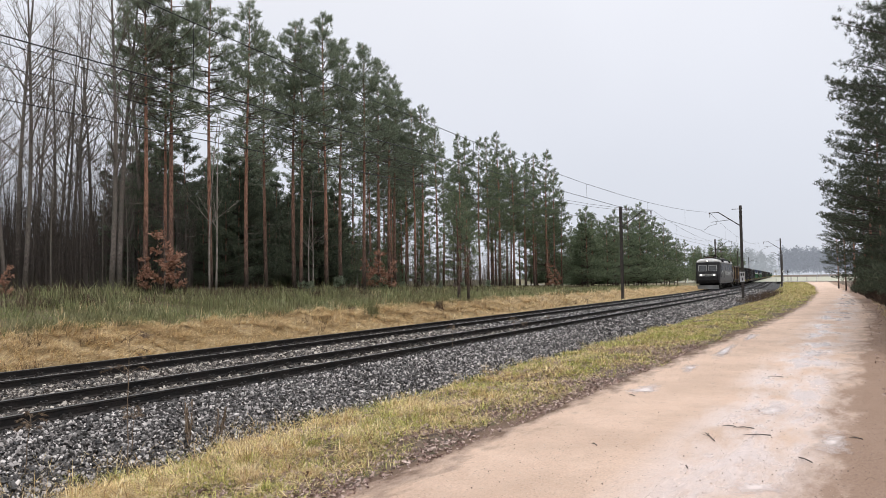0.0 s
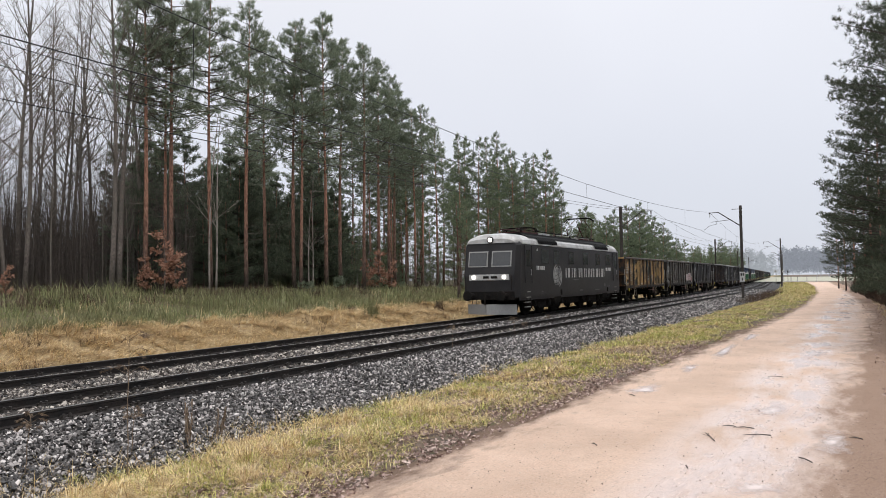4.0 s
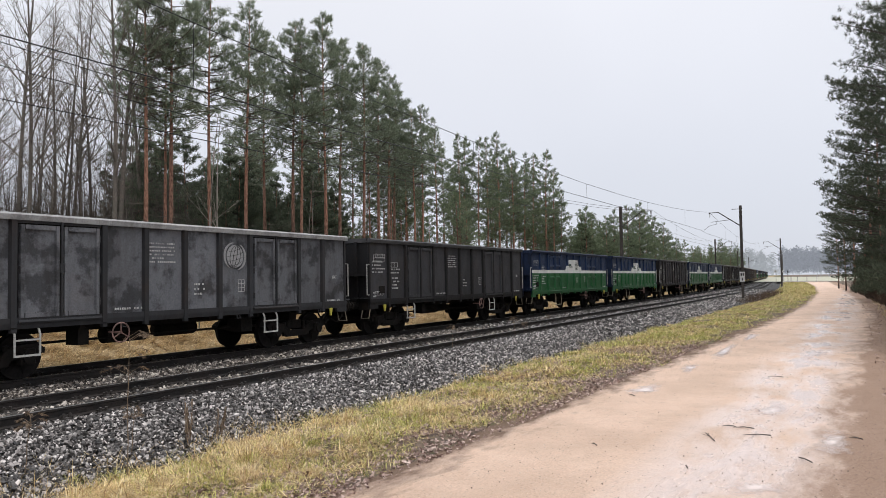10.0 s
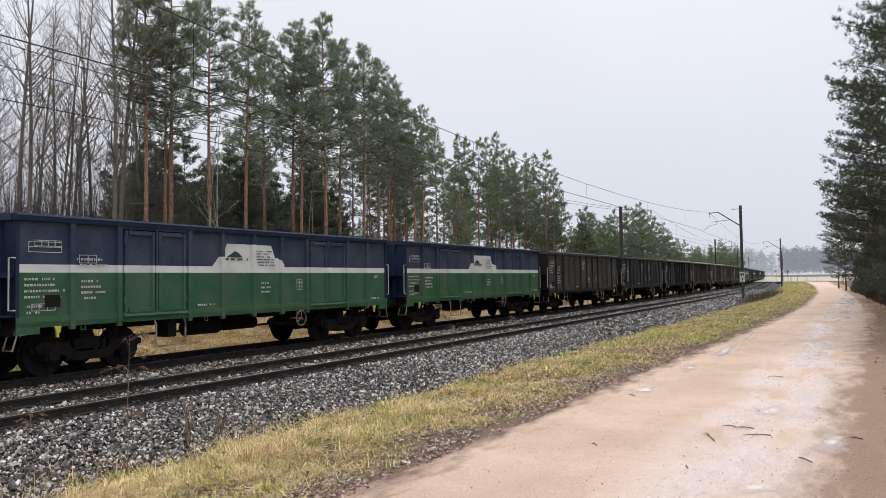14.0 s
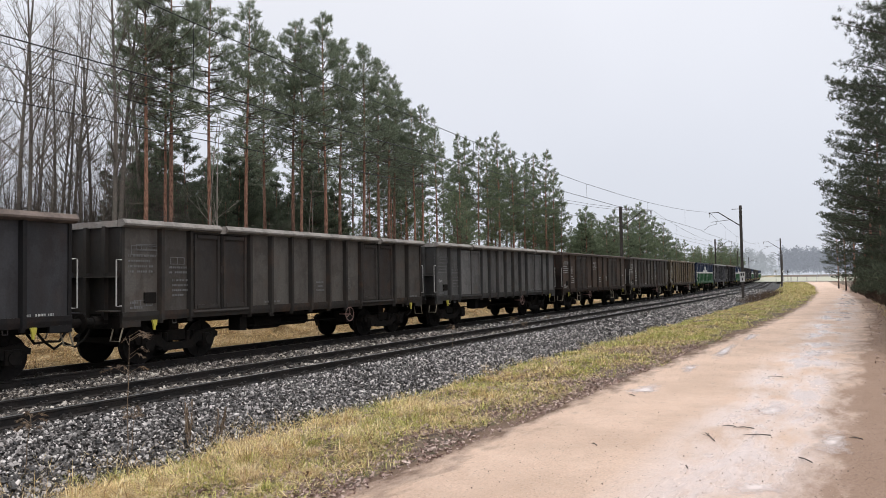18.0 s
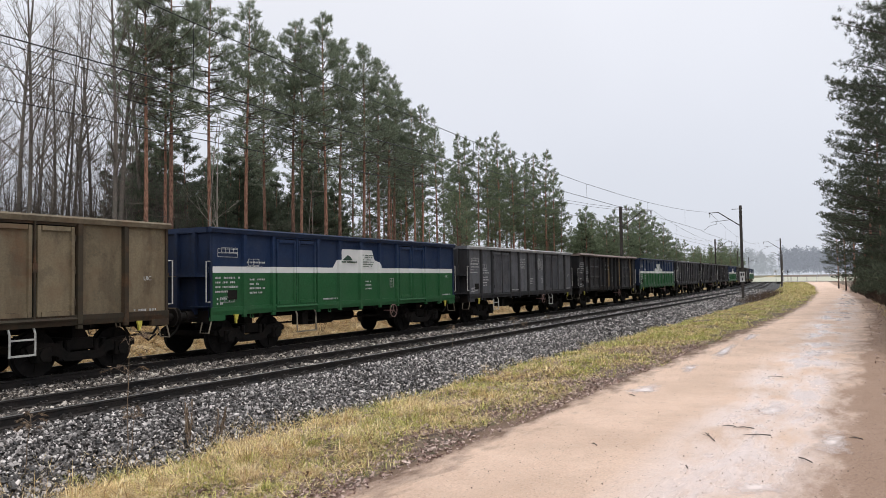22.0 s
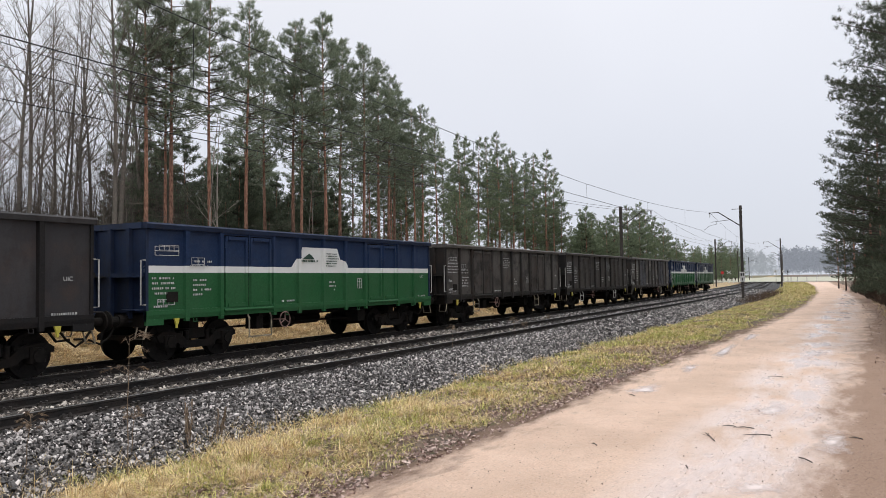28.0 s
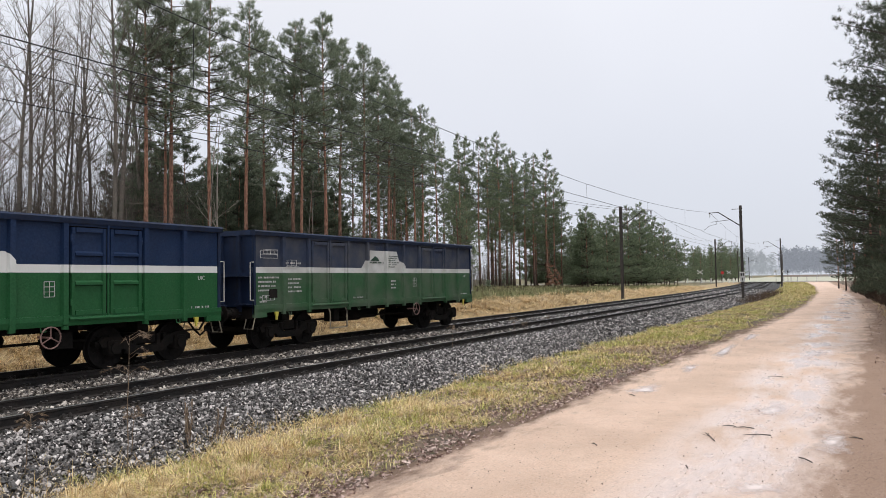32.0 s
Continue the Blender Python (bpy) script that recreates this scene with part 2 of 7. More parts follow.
def road_material():
    """Wet pinkish sand with damp patches and worn wheel tracks."""
    m, nt, s = material("wet_sand", 0.5)
    v = coords(nt)
    g = noise_fac(nt, v, 38, 8, 0.25, 0.75, 0.75)
    mid = noise_fac(nt, v, 5.5, 6, 0.45, 0.7)
    b = noise_fac(nt, v, 0.55, 5, 0.42, 0.62)
    col = mixcol(nt, g, (0.48, 0.315, 0.23), (0.90, 0.67, 0.52))
    col = mixcol(nt, mathn(nt, "MULTIPLY", mid, 0.40), col, (0.76, 0.58, 0.46))
    col = mixcol(nt, mathn(nt, "MULTIPLY", b, 0.40), col, (0.42, 0.28, 0.19))
    # right-hand edge: trodden dark soil and needles
    tc = nt.nodes.new("ShaderNodeTexCoord")
    sep = nt.nodes.new("ShaderNodeSeparateXYZ")
    nt.links.new(tc.outputs["Object"], sep.inputs[0])
    uv = nt.nodes.new("ShaderNodeSeparateXYZ")
    nt.links.new(tc.outputs["UV"], uv.inputs[0])
    lf = nt.nodes.new("ShaderNodeMapRange")      # the sand thins out into brown soil towards the grass
    lf.inputs["From Min"].default_value, lf.inputs["From Max"].default_value = 0.35, 0.75
    wav = mathn(nt, "MULTIPLY", noise_fac(nt, coords(nt, scale=(0.6, 1.6, 1)), 2.2, 7, 0.25, 0.75), 0.65)
    nt.links.new(mathn(nt, "ADD", uv.outputs["Y"], wav), lf.inputs["Value"])
    col = mixcol(nt, lf.outputs[0], col, mixcol(nt, g, (0.10, 0.062, 0.042), (0.25, 0.165, 0.115)))
    # a damp lane in mid-road, streaked along it; paleness paints in sky sheen
    lane = nt.nodes.new("ShaderNodeMapRange")
    lane.inputs["From Min"].default_value, lane.inputs["From Max"].default_value = 1.25, 0.45
    nt.links.new(mathn(nt, "ABSOLUTE", mathn(nt, "SUBTRACT", mathn(nt, "ADD", sep.outputs["Y"], mathn(nt, "MULTIPLY", sep.outputs["X"], 0.012)), 1.30)), lane.inputs["Value"])
    wet = mathn(nt, "MULTIPLY", lane.outputs[0], noise_fac(nt, coords(nt, scale=(0.45, 1.5, 1)), 0.9, 7, 0.40, 0.60), clamp=True)
    col = mixcol(nt, mathn(nt, "MULTIPLY", wet, 0.75), col, mixcol(nt, g, (0.60, 0.49, 0.46), (0.88, 0.76, 0.73)))
    # trodden brown soil and needles under the trees
    across = mathn(nt, "ADD", sep.outputs["Y"], mathn(nt, "MULTIPLY", sep.outputs["X"], 0.04))
    edge = mathn(nt, "ADD", across, mathn(nt, "MULTIPLY", noise_fac(nt, coords(nt, scale=(0.5, 1.4, 1)), 1.7, 7, 0.25, 0.75), 0.9))
    r = nt.nodes.new("ShaderNodeMapRange")
    r.inputs["From Min"].default_value, r.inputs["From Max"].default_value = 1.62, 1.08
    rim = mathn(nt, "ADD", mathn(nt, "MULTIPLY", uv.outputs["X"], 0.9), mathn(nt, "ADD", -0.3, mathn(nt, "MULTIPLY", noise_fac(nt, v, 0.9, 6, 0.25, 0.75), 0.7)))
    nt.links.new(mathn(nt, "MINIMUM", edge, rim), r.inputs["Value"])
    col = mixcol(nt, mathn(nt, "MULTIPLY", r.outputs[0], 0.85), col, mixcol(nt, g, (0.15, 0.092, 0.064), (0.40, 0.265, 0.19)))
    specks = noise_fac(nt, v, 30, 3, 0.62, 0.70)
    col = mixcol(nt, mathn(nt, "MULTIPLY", specks, 0.55), col, (0.15, 0.10, 0.075))
    crumbs = mathn(nt, "MULTIPLY", noise_fac(nt, v, 55, 2, 0.64, 0.70), noise_fac(nt, v, 1.3, 3, 0.45, 0.65))      # dark crumbs in drifts
    col = mixcol(nt, mathn(nt, "MULTIPLY", crumbs, 0.8), col, (0.09, 0.06, 0.045))
    pale = noise_fac(nt, v, 44, 2, 0.66, 0.74)
    col = mixcol(nt, mathn(nt, "MULTIPLY", pale, 0.6), col, (0.86, 0.74, 0.62))
    nt.links.new(col, s.inputs["Base Color"])
    ro = nt.nodes.new("ShaderNodeMapRange")
    ro.inputs["To Min"].default_value, ro.inputs["To Max"].default_value = 0.62, 0.16
    nt.links.new(wet, ro.inputs["Value"])
    nt.links.new(mathn(nt, "MAXIMUM", ro.outputs[0], mathn(nt, "MAXIMUM", lf.outputs[0], r.outputs[0])), s.inputs["Roughness"])
    relief = mathn(nt, "ADD", mathn(nt, "ADD", g, mathn(nt, "MULTIPLY", b, 1.5)), mathn(nt, "MULTIPLY", mid, 1.2))
    bump(nt, s, mathn(nt, "MULTIPLY", relief, mathn(nt, "SUBTRACT", 1.0, mathn(nt, "MULTIPLY", wet, 0.75))), 0.7, 0.02)
    return m


def axis(*spans):
    out = []
    for a, b, step in spans:
        out += list(np.arange(a, b, step))
    return np.array(out + [spans[-1][1]])


GROUND = setting("ground", sheet(axis((-400, -40, 40), (-40, 0, 4), (0, 40, 0.5), (40, 120, 2), (120, 400, 10), (400, 3000, 130)),
                                 axis((-900, -60, 60), (-60, -6, 3), (-6, 30, 0.4), (30, 60, 2), (60, 120, 6), (120, 1500, 60)), ground_z),
                 ground_material(), "uneven ground of soil, moss and leaf litter", "ground")


line_uv(GROUND.data, lambda x, y: y - bend_y(x))


def road_left(x):
    """The edge of the sandy road towards the railway."""
    return np.interp(x, [-30, 0, 8, 18, 26, 42, 58, 92, 128, 196], [4.2, 4.15, 4.05, 3.75, 3.45, 2.95, 2.7, 3.3, 4.8, 9.5])


def road_right(x):
    return np.interp(x, [-30, 20, 43, 58, 91, 128, 196], [-1.9, -1.6, -1.0, -0.7, 0.4, 1.9, 5.0]) + 0.1 * np.sin(np.asarray(x) * 0.5 + 2)


def road_edge(x):
    """The outer rim of trodden soil under the trees."""
    return road_right(x) - 1.3


ROAD = setting("road", sheet(axis((-30, 0, 2), (0, 40, 0.4), (40, 210, 2)), np.linspace(0, 1, 40),
                             lambda X, U: X * 0), road_material(), "wet pinkish sand road with puddles beside the railway", "road")


def shape_road():
    me = ROAD.data
    co = np.empty(len(me.vertices) * 3, dtype=np.float32)
    me.vertices.foreach_get("co", co)
    co = co.reshape(-1, 3)
    x, u = co[:, 0], co[:, 1]
    left = road_left(x) + 0.07 * np.sin(x * 0.7) + 0.05 * np.sin(x * 1.9 + 1)
    y = road_edge(x) + (left + 0.75 - road_edge(x)) * u
    z = ground_z(x, y) + 0.02 + 0.003 * np.sin(x * 1.3 + y * 2.1) * np.sin(y * 3.0 - x * 0.4)
    z -= 0.05 * (np.abs(u - 0.5) > 0.49)
    me.vertices.foreach_set("co", np.stack([x, y, z], 1).astype(np.float32).reshape(-1))
    me.update()
    line_uv(me, lambda a, b: b - road_left(a), lambda a, b: b - road_edge(a))


shape_road()

# the paved road over the level crossing
M_ASPHALT = speckled("pale_asphalt", (0.22, 0.2, 0.18), (0.34, 0.31, 0.28), (0.4, 0.36, 0.3), 0.3, 20, 0.8)
setting("crossing_road", sheet(np.array([196.0, 200, 204]), axis((-40, 140, 4)), lambda X, Y: 0.09 + 0 * X), M_ASPHALT,
        "pale paved road over the level crossing", "road")

# ---- ballast and the two tracks ----
# bed coloured near-black to give the shade between the loose stones
M_BALLAST = speckled("ballast_bed", (0.006, 0.006, 0.006), (0.055, 0.052, 0.050), (0.014, 0.013, 0.012), 0.8, 20, 0.7, bmp=1.0, bdist=0.05)
BED_Y = [7.35, 7.9, 9.1, 9.9, YN - 0.6, YN + 0.6, 12.7, 13.2, 13.9, YF - 0.6, YF + 0.6, 16.6, 17.1, 17.7]
BED_Z = [-0.56, -0.44, -0.27, -0.19, -0.21, -0.21, -0.19, -0.21, -0.19, -0.21, -0.21, -0.2, -0.26, -0.5]


def bed_z(d):
    return np.interp(d, BED_Y, BED_Z)


def strip(xs, ys, zf):
    me = sheet(xs, ys, lambda X, Y: zf(Y))
    co = np.empty(len(me.vertices) * 3, dtype=np.float32)
    me.vertices.foreach_get("co", co)
    co = co.reshape(-1, 3)
    co[:, 1] += bend_y(co[:, 0])
    me.vertices.foreach_set("co", co.reshape(-1))
    me.update()
    return me


LINE_X = axis((-30, 40, 5), (40, 160, 4), (160, 700, 30))
BED = setting("ballast_bed", strip(axis((-30, 0, 2), (0, 40, 0.5), (40, 160, 4), (160, 700, 30)), np.array(BED_Y), bed_z), M_BALLAST,
              "bed of dark crushed stone under two tracks", "ballast")

RAIL = [(-0.036, 0.0), (0.036, 0.0), (0.036, -0.03), (0.012, -0.045), (0.010, -0.13), (0.07, -0.15), (0.07, -0.165),
        (-0.07, -0.165), (-0.07, -0.15), (-0.010, -0.13), (-0.012, -0.045), (-0.036, -0.03)]
M_RAIL = speckled("rusty_rail_steel", (0.014, 0.011, 0.010), (0.030, 0.022, 0.018), (0.010, 0.009, 0.009), 2, 30, 0.6, 0.1)
M_RAILHEAD = plain("worn_rail_top", (0.30, 0.29, 0.28), 0.35, 1.0, 0.2, 30)
M_SLEEPER = speckled("dark_wood_sleeper", (0.014, 0.012, 0.011), (0.035, 0.030, 0.026), None, 1, 14, 0.8)
M_CLIP = speckled("rail_clip_steel", (0.05, 0.045, 0.042), (0.14, 0.125, 0.115), None, 1, 60, 0.45, 0.7)


def rail(off, parent):
    m, n = Mesh(), len(RAIL)
    for x in LINE_X:
        c = on_line(x, off)
        m.v += [(c.x, c.y + a, b) for a, b in RAIL]
    for i in range(len(LINE_X) - 1):
        for j in range(n):
            a, b = i * n + j, i * n + (j + 1) % n
            m.f.append((a, b, b + n, a + n))
    ob = part("rail", m, M_RAIL, parent)
    h, k = Mesh(), 4
    for x in LINE_X:
        c = on_line(x, off)
        h.v += [(c.x, c.y - 0.03, 0.0005), (c.x, c.y - 0.022, 0.004), (c.x, c.y + 0.022, 0.004), (c.x, c.y + 0.03, 0.0005)]
    for i in range(len(LINE_X) - 1):
        for j in range(3):
            h.f.append((i * k + j + 1, i * k + j, i * k + j + k, i * k + j + 1 + k))
    part("running_surface", h, M_RAILHEAD, ob, "bright worn top of the rail")


def track(yc, label):
    t = tagged(new("railway_track"), label, "railway track", "tracks", "structure")
    for s in (-1, 1):
        rail(yc + s * GAUGE / 2, t)
    sl = Mesh().box(-0.13, 0.13, -1.3, 1.3, -0.33, -0.17, 0.02).data("sleeper")
    sl.materials.append(M_SLEEPER)
    fm = Mesh()
    for r in (-1, 1):
        for side in (-1, 1):
            y = r * GAUGE / 2 + side * 0.105
            fm.box(-0.075, 0.075, y - 0.05, y + 0.05, -0.172, -0.15)
            fm.tube([(-0.05, y, -0.15), (-0.05, y + side * 0.01, -0.085)], 0.022, 6)
            fm.tube([(0.05, y, -0.15), (0.05, y + side * 0.01, -0.085)], 0.022, 6)
            fm.box(-0.07, 0.07, y - side * 0.055 - 0.03, y - side * 0.055 + 0.03, -0.148, -0.118)
    fm = fm.data("rail_fastening")
    fm.materials.append(M_CLIP)
    x, i = -4.0, 0
    while x < 78:
        ob = new("sleeper", sl)
        ob.parent = t
        ob.location = on_line(x, yc)
        ob.rotation_euler = (0, 0, math.atan(bend_slope(x)) + random.uniform(-0.01, 0.01))
        if x < 48:
            f = new("rail_fastening", fm)
            f.parent = ob
        x += 0.62
    far = []
    while x < 260:
        far.append(np.array(Matrix.Translation(on_line(x, yc)) @ Matrix.Rotation(math.atan(bend_slope(x)), 4, "Z")))
        x += 0.62
    q = Mesh().box(-0.13, 0.13, -1.3, 1.3, -0.33, -0.17)
    stuff("distant_sleepers", solids("distant_sleepers", q.v, q.f, np.array(far)), M_SLEEPER, "rows of sleepers", "", t)
    return t


track(YN, "empty near railway track with rusty rails on dark sleepers")
track(YF, "far railway track that carries the freight train")


# ---- overhead line: masts, arms and wires ----
M_MAST = speckled("weathered_mast_steel", (0.045, 0.038, 0.034), (0.085, 0.070, 0.062), (0.035, 0.031, 0.028), 1.5, 14, 0.75, 0.1)
M_WIRE = plain("dark_wire", (0.045, 0.045, 0.048), 0.5, 0.6)
M_WHITE = speckled("chipped_white_paint", (0.72, 0.72, 0.70), (0.60, 0.60, 0.58), (0.42, 0.40, 0.37), 3, 20, 0.6)
M_DARKPAINT = plain("black_paint", (0.02, 0.02, 0.02), 0.5)
M_RED = plain("sign_red", (0.55, 0.03, 0.03), 0.5)
M_INSULATOR = plain("brown_porcelain", (0.10, 0.05, 0.035), 0.25)


def mast(x, yc, side, label, plate=False, height=8.2, out=2.75):
    """An upright steel mast with a bracket arm reaching over one track. side: -1 nearer than its track, 1 beyond it."""
    base = on_line(x, yc + side * out)
    zb = -0.45
    t = thing("catenary_mast", label, "catenary mast", "overhead line masts", base)
    t.rotation_euler = (0, 0, math.atan(bend_slope(x)))
    m = Mesh()
    for dx in (-0.13, 0.13):
        m.box(dx - 0.035, dx + 0.035, -0.11, 0.11, zb, height)
    z = 0.2
    while z < height - 0.3:
        m.box(-0.13, 0.13, -0.02, 0.02, z, z + 0.24)
        z += 0.62
    part("post", m, M_MAST, t)
    part("foundation", Mesh().box(-0.4, 0.4, -0.4, 0.4, zb - 0.5, zb + 0.22, 0.05), M_CONCRETE, t, "grey concrete footing")
    d = -side
    arm = Mesh()
    arm.tube([(0, d * 0.05, 6.35), (0, d * 1.95, 7.7)], 0.045, 8)
    arm.tube([(0, d * 1.9, 7.68), (0, d * 2.75, 7.66)], 0.035, 8)
    arm.tube([(0, d * 0.1, 7.9), (0, d * 0.75, 7.9)], 0.025, 6)
    part("bracket_arm", arm, M_MAST, t)
    reg = Mesh()
    reg.tube([(0, d * 0.85, 6.95), (0, d * 2.6, 6.80)], 0.02, 6)
    reg.tube([(0, d * 2.1, 6.84), (0, d * 2.1, 6.6), (0, d * 2.75, 6.45), (0, d * 3.2, 6.1)], 0.015, 6)
    part("registration_arm", reg, M_MAST, t)
    ins = Mesh()
    for k in range(4):
        ins.tube([(0, d * 2.7, 7.62 - k * 0.1), (0, d * 2.7, 7.57 - k * 0.1)], [0.075, 0.05], 8)
    part("insulator", ins, M_INSULATOR, t, "brown porcelain insulator")
    if plate:
        p = part("number_plate", Mesh().box(-0.20, -0.18, -0.22, 0.22, 1.25, 2.15), M_WHITE, t, "white plate with black markings")
        for y, z in ((-0.14, 1.78), (0.03, 1.78), (-0.05, 1.35)):
            part("marking", Mesh().box(-0.206, -0.202, y, y + 0.11, z, z + 0.26), M_DARKPAINT, p)
    return t


M_CONCRETE = speckled("grey_concrete", (0.24, 0.235, 0.22), (0.34, 0.33, 0.31), (0.2, 0.2, 0.18), 2, 18, 0.85)
MAST_X_NEAR, MAST_X_FAR = (72.6, 143.0, 215.0, 285.0), (66.5, 137.0, 208.0, 280.0)
for i, x in enumerate(MAST_X_NEAR):
    mast(x, YN, -1, "tall weathered steel mast with a white plate beside the near track" if i == 0 else "steel overhead line mast beside the near track", i == 0, out=(2.75, 3.65, 3.9, 3.9)[i])
for x in MAST_X_FAR:
    mast(x, YF, 1, "grey steel overhead line mast on the straw bank")
mast(-2.0, YN, -1, "steel overhead line mast beside the near track")
mast(-6.0, YF, 1, "steel overhead line mast on the bank")


def catenary(xs, yc, label):
    """Contact wire and the sagging carrier above it, with droppers."""
    t = thing("overhead_wire", label, "overhead wire", "overhead wires", (0, 0, 0))
    c, m, d = Mesh(), Mesh(), Mesh()
    cp, mp = [], []
    for a, b in zip(xs[:-1], xs[1:]):
        for i in range(12):
            u = i / 12
            x = a + (b - a) * u
            za = 7.75 - 1.32 * 4 * u * (1 - u)
            cp.append(on_line(x, yc + 0.2 * math.cos(math.pi * u), 5.75))
            mp.append(on_line(x, yc, za))
            if i in (2, 4, 6, 8, 10):
                d.tube([on_line(x, yc, 5.75), on_line(x, yc, za)], 0.006, 4)
    c.tube(cp, 0.012, 5)
    m.tube(mp, 0.011, 5)
    part("contact_wire", c, M_WIRE, t)
    part("carrier_wire", m, M_WIRE, t)
    tagged(part("droppers", d, M_WIRE, t), kind="stuff")


catenary((-72, -2.0, 72.6, 143, 215, 285), YN, "copper contact wire with sagging carrier over the near track")
catenary((-75, -6.0, 66.5, 137, 208, 280), YF, "copper contact wire with sagging carrier over the far track")


def feeder(off, z, xs, sag, label):
    """A single wire hung from mast to mast."""
    t, pts = Mesh(), []
    for a, b in zip(xs[:-1], xs[1:]):
        for i in range(10):
            u = i / 10
            pts.append(on_line(a + (b - a) * u, off, z - sag * 4 * u * (1 - u)))
    t.tube(pts, 0.012, 5)
    ob = part("feeder_wire", t, M_WIRE)
    tagged(ob, label, "overhead wire", "overhead wires")


feeder(YF + 2.9, 7.9, (-75, -6, 66.5, 137, 208, 280), 0.9, "single dark feeder wire along the far masts")


# ---- trees ----
def bark_material():
    """Pine bark: grey-brown plates below, flaking orange above."""
    m, nt, s = material("pine_bark", 0.9)
    tc, sep = nt.nodes.new("ShaderNodeTexCoord"), nt.nodes.new("ShaderNodeSeparateXYZ")
    nt.links.new(tc.outputs["Object"], sep.inputs[0])
    v = coords(nt, scale=(1, 1, 0.35))
    g = noise_fac(nt, v, 14, 6, 0.35, 0.65)
    low = mixcol(nt, g, (0.035, 0.028, 0.024), (0.12, 0.092, 0.075))
    up = mixcol(nt, g, (0.21, 0.095, 0.062), (0.54, 0.285, 0.195))
    r = nt.nodes.new("ShaderNodeMapRange")
    r.inputs["From Min"].default_value, r.inputs["From Max"].default_value = 1.5, 6.5
    nt.links.new(mathn(nt, "ADD", sep.outputs["Z"], mathn(nt, "MULTIPLY", noise_fac(nt, v, 1.2, 3, 0.2, 0.8), 2.5)), r.inputs["Value"])
    oi = nt.nodes.new("ShaderNodeObjectInfo")      # some stems stay grey
    col = mixcol(nt, r.outputs[0], low, up)
    col = mixcol(nt, mathn(nt, "MULTIPLY", oi.outputs["Random"], 0.4), col, low)
    nt.links.new(col, s.inputs["Base Color"])
    bump(nt, s, g, 0.8, 0.03)
    return m


M_BARK = bark_material()
M_GREYBARK = speckled("grey_bark", (0.085, 0.070, 0.061), (0.23, 0.195, 0.168), (0.125, 0.115, 0.095), 0.9, 12, 0.9)
M_THICKET = speckled("grey_brown_stems", (0.045, 0.036, 0.031), (0.135, 0.11, 0.096), (0.07, 0.06, 0.05), 0.5, 9, 0.9)
M_BRUSH = speckled("brown_brushwood", (0.045, 0.032, 0.024), (0.16, 0.11, 0.08), (0.08, 0.055, 0.04), 0.6, 9, 0.9)
M_TWIG = speckled("dead_twig", (0.07, 0.055, 0.045), (0.17, 0.14, 0.115), None, 1, 10, 0.9)
M_DARKTWIG = speckled("dark_branch_bark", (0.030, 0.024, 0.020), (0.075, 0.060, 0.05), None, 1, 10, 0.9)
M_NEEDLE = random_tint("pine_needles", (0.11, 0.14, 0.10), (0.36, 0.40, 0.28), (0.22, 0.26, 0.18), 0.6, trans=0.5)
# copy of the pine needles, darkened to carry the shade in dense roadside crowns
M_NEEDLE_ROAD_SHADE = random_tint("shade_darkened_roadside_needles", (0.034, 0.046, 0.030), (0.12, 0.132, 0.088), (0.068, 0.084, 0.053), 0.6, trans=0.45)
# understorey needles with the shade under taller pines put into the colour
M_NEEDLE_SHADE = random_tint("shade_toned_understorey_needles", (0.050, 0.066, 0.046), (0.20, 0.225, 0.155), (0.105, 0.128, 0.086), 0.6, trans=0.5)
M_PALEBARK = speckled("pale_peeling_bark", (0.26, 0.22, 0.19), (0.42, 0.37, 0.33), (0.12, 0.10, 0.085), 1.5, 14, 0.8)
M_NEEDLE_YOUNG = random_tint("young_pine_needles", (0.105, 0.138, 0.090), (0.30, 0.345, 0.22), (0.195, 0.24, 0.145), 0.6, trans=0.55)
M_OAKLEAF = random_tint("dry_oak_leaves", (0.27, 0.135, 0.090), (0.58, 0.37, 0.27), (0.40, 0.22, 0.15), 0.7, trans=0.3)


def tufts(rng, P, Dr, n, length, width, spread):
    """Blades that fan out from points P along Dr: an array of triangles."""
    P, Dr = np.repeat(P, n, 0), np.repeat(Dr, n, 0)
    k = len(P)
    d = Dr + rng.normal(0, spread, (k, 3))
    d /= np.linalg.norm(d, axis=1)[:, None] + 1e-9
    s = np.cross(d, rng.normal(0, 1, (k, 3)))
    s /= np.linalg.norm(s, axis=1)[:, None] + 1e-9
    L = length * rng.uniform(0.6, 1.2, (k, 1))
    base = P + rng.normal(0, length * 0.16, (k, 3))
    w = width * rng.uniform(0.7, 1.3, (k, 1))
    return np.stack([base - s * w * 0.5, base + s * w * 0.5, base + d * L], 1)


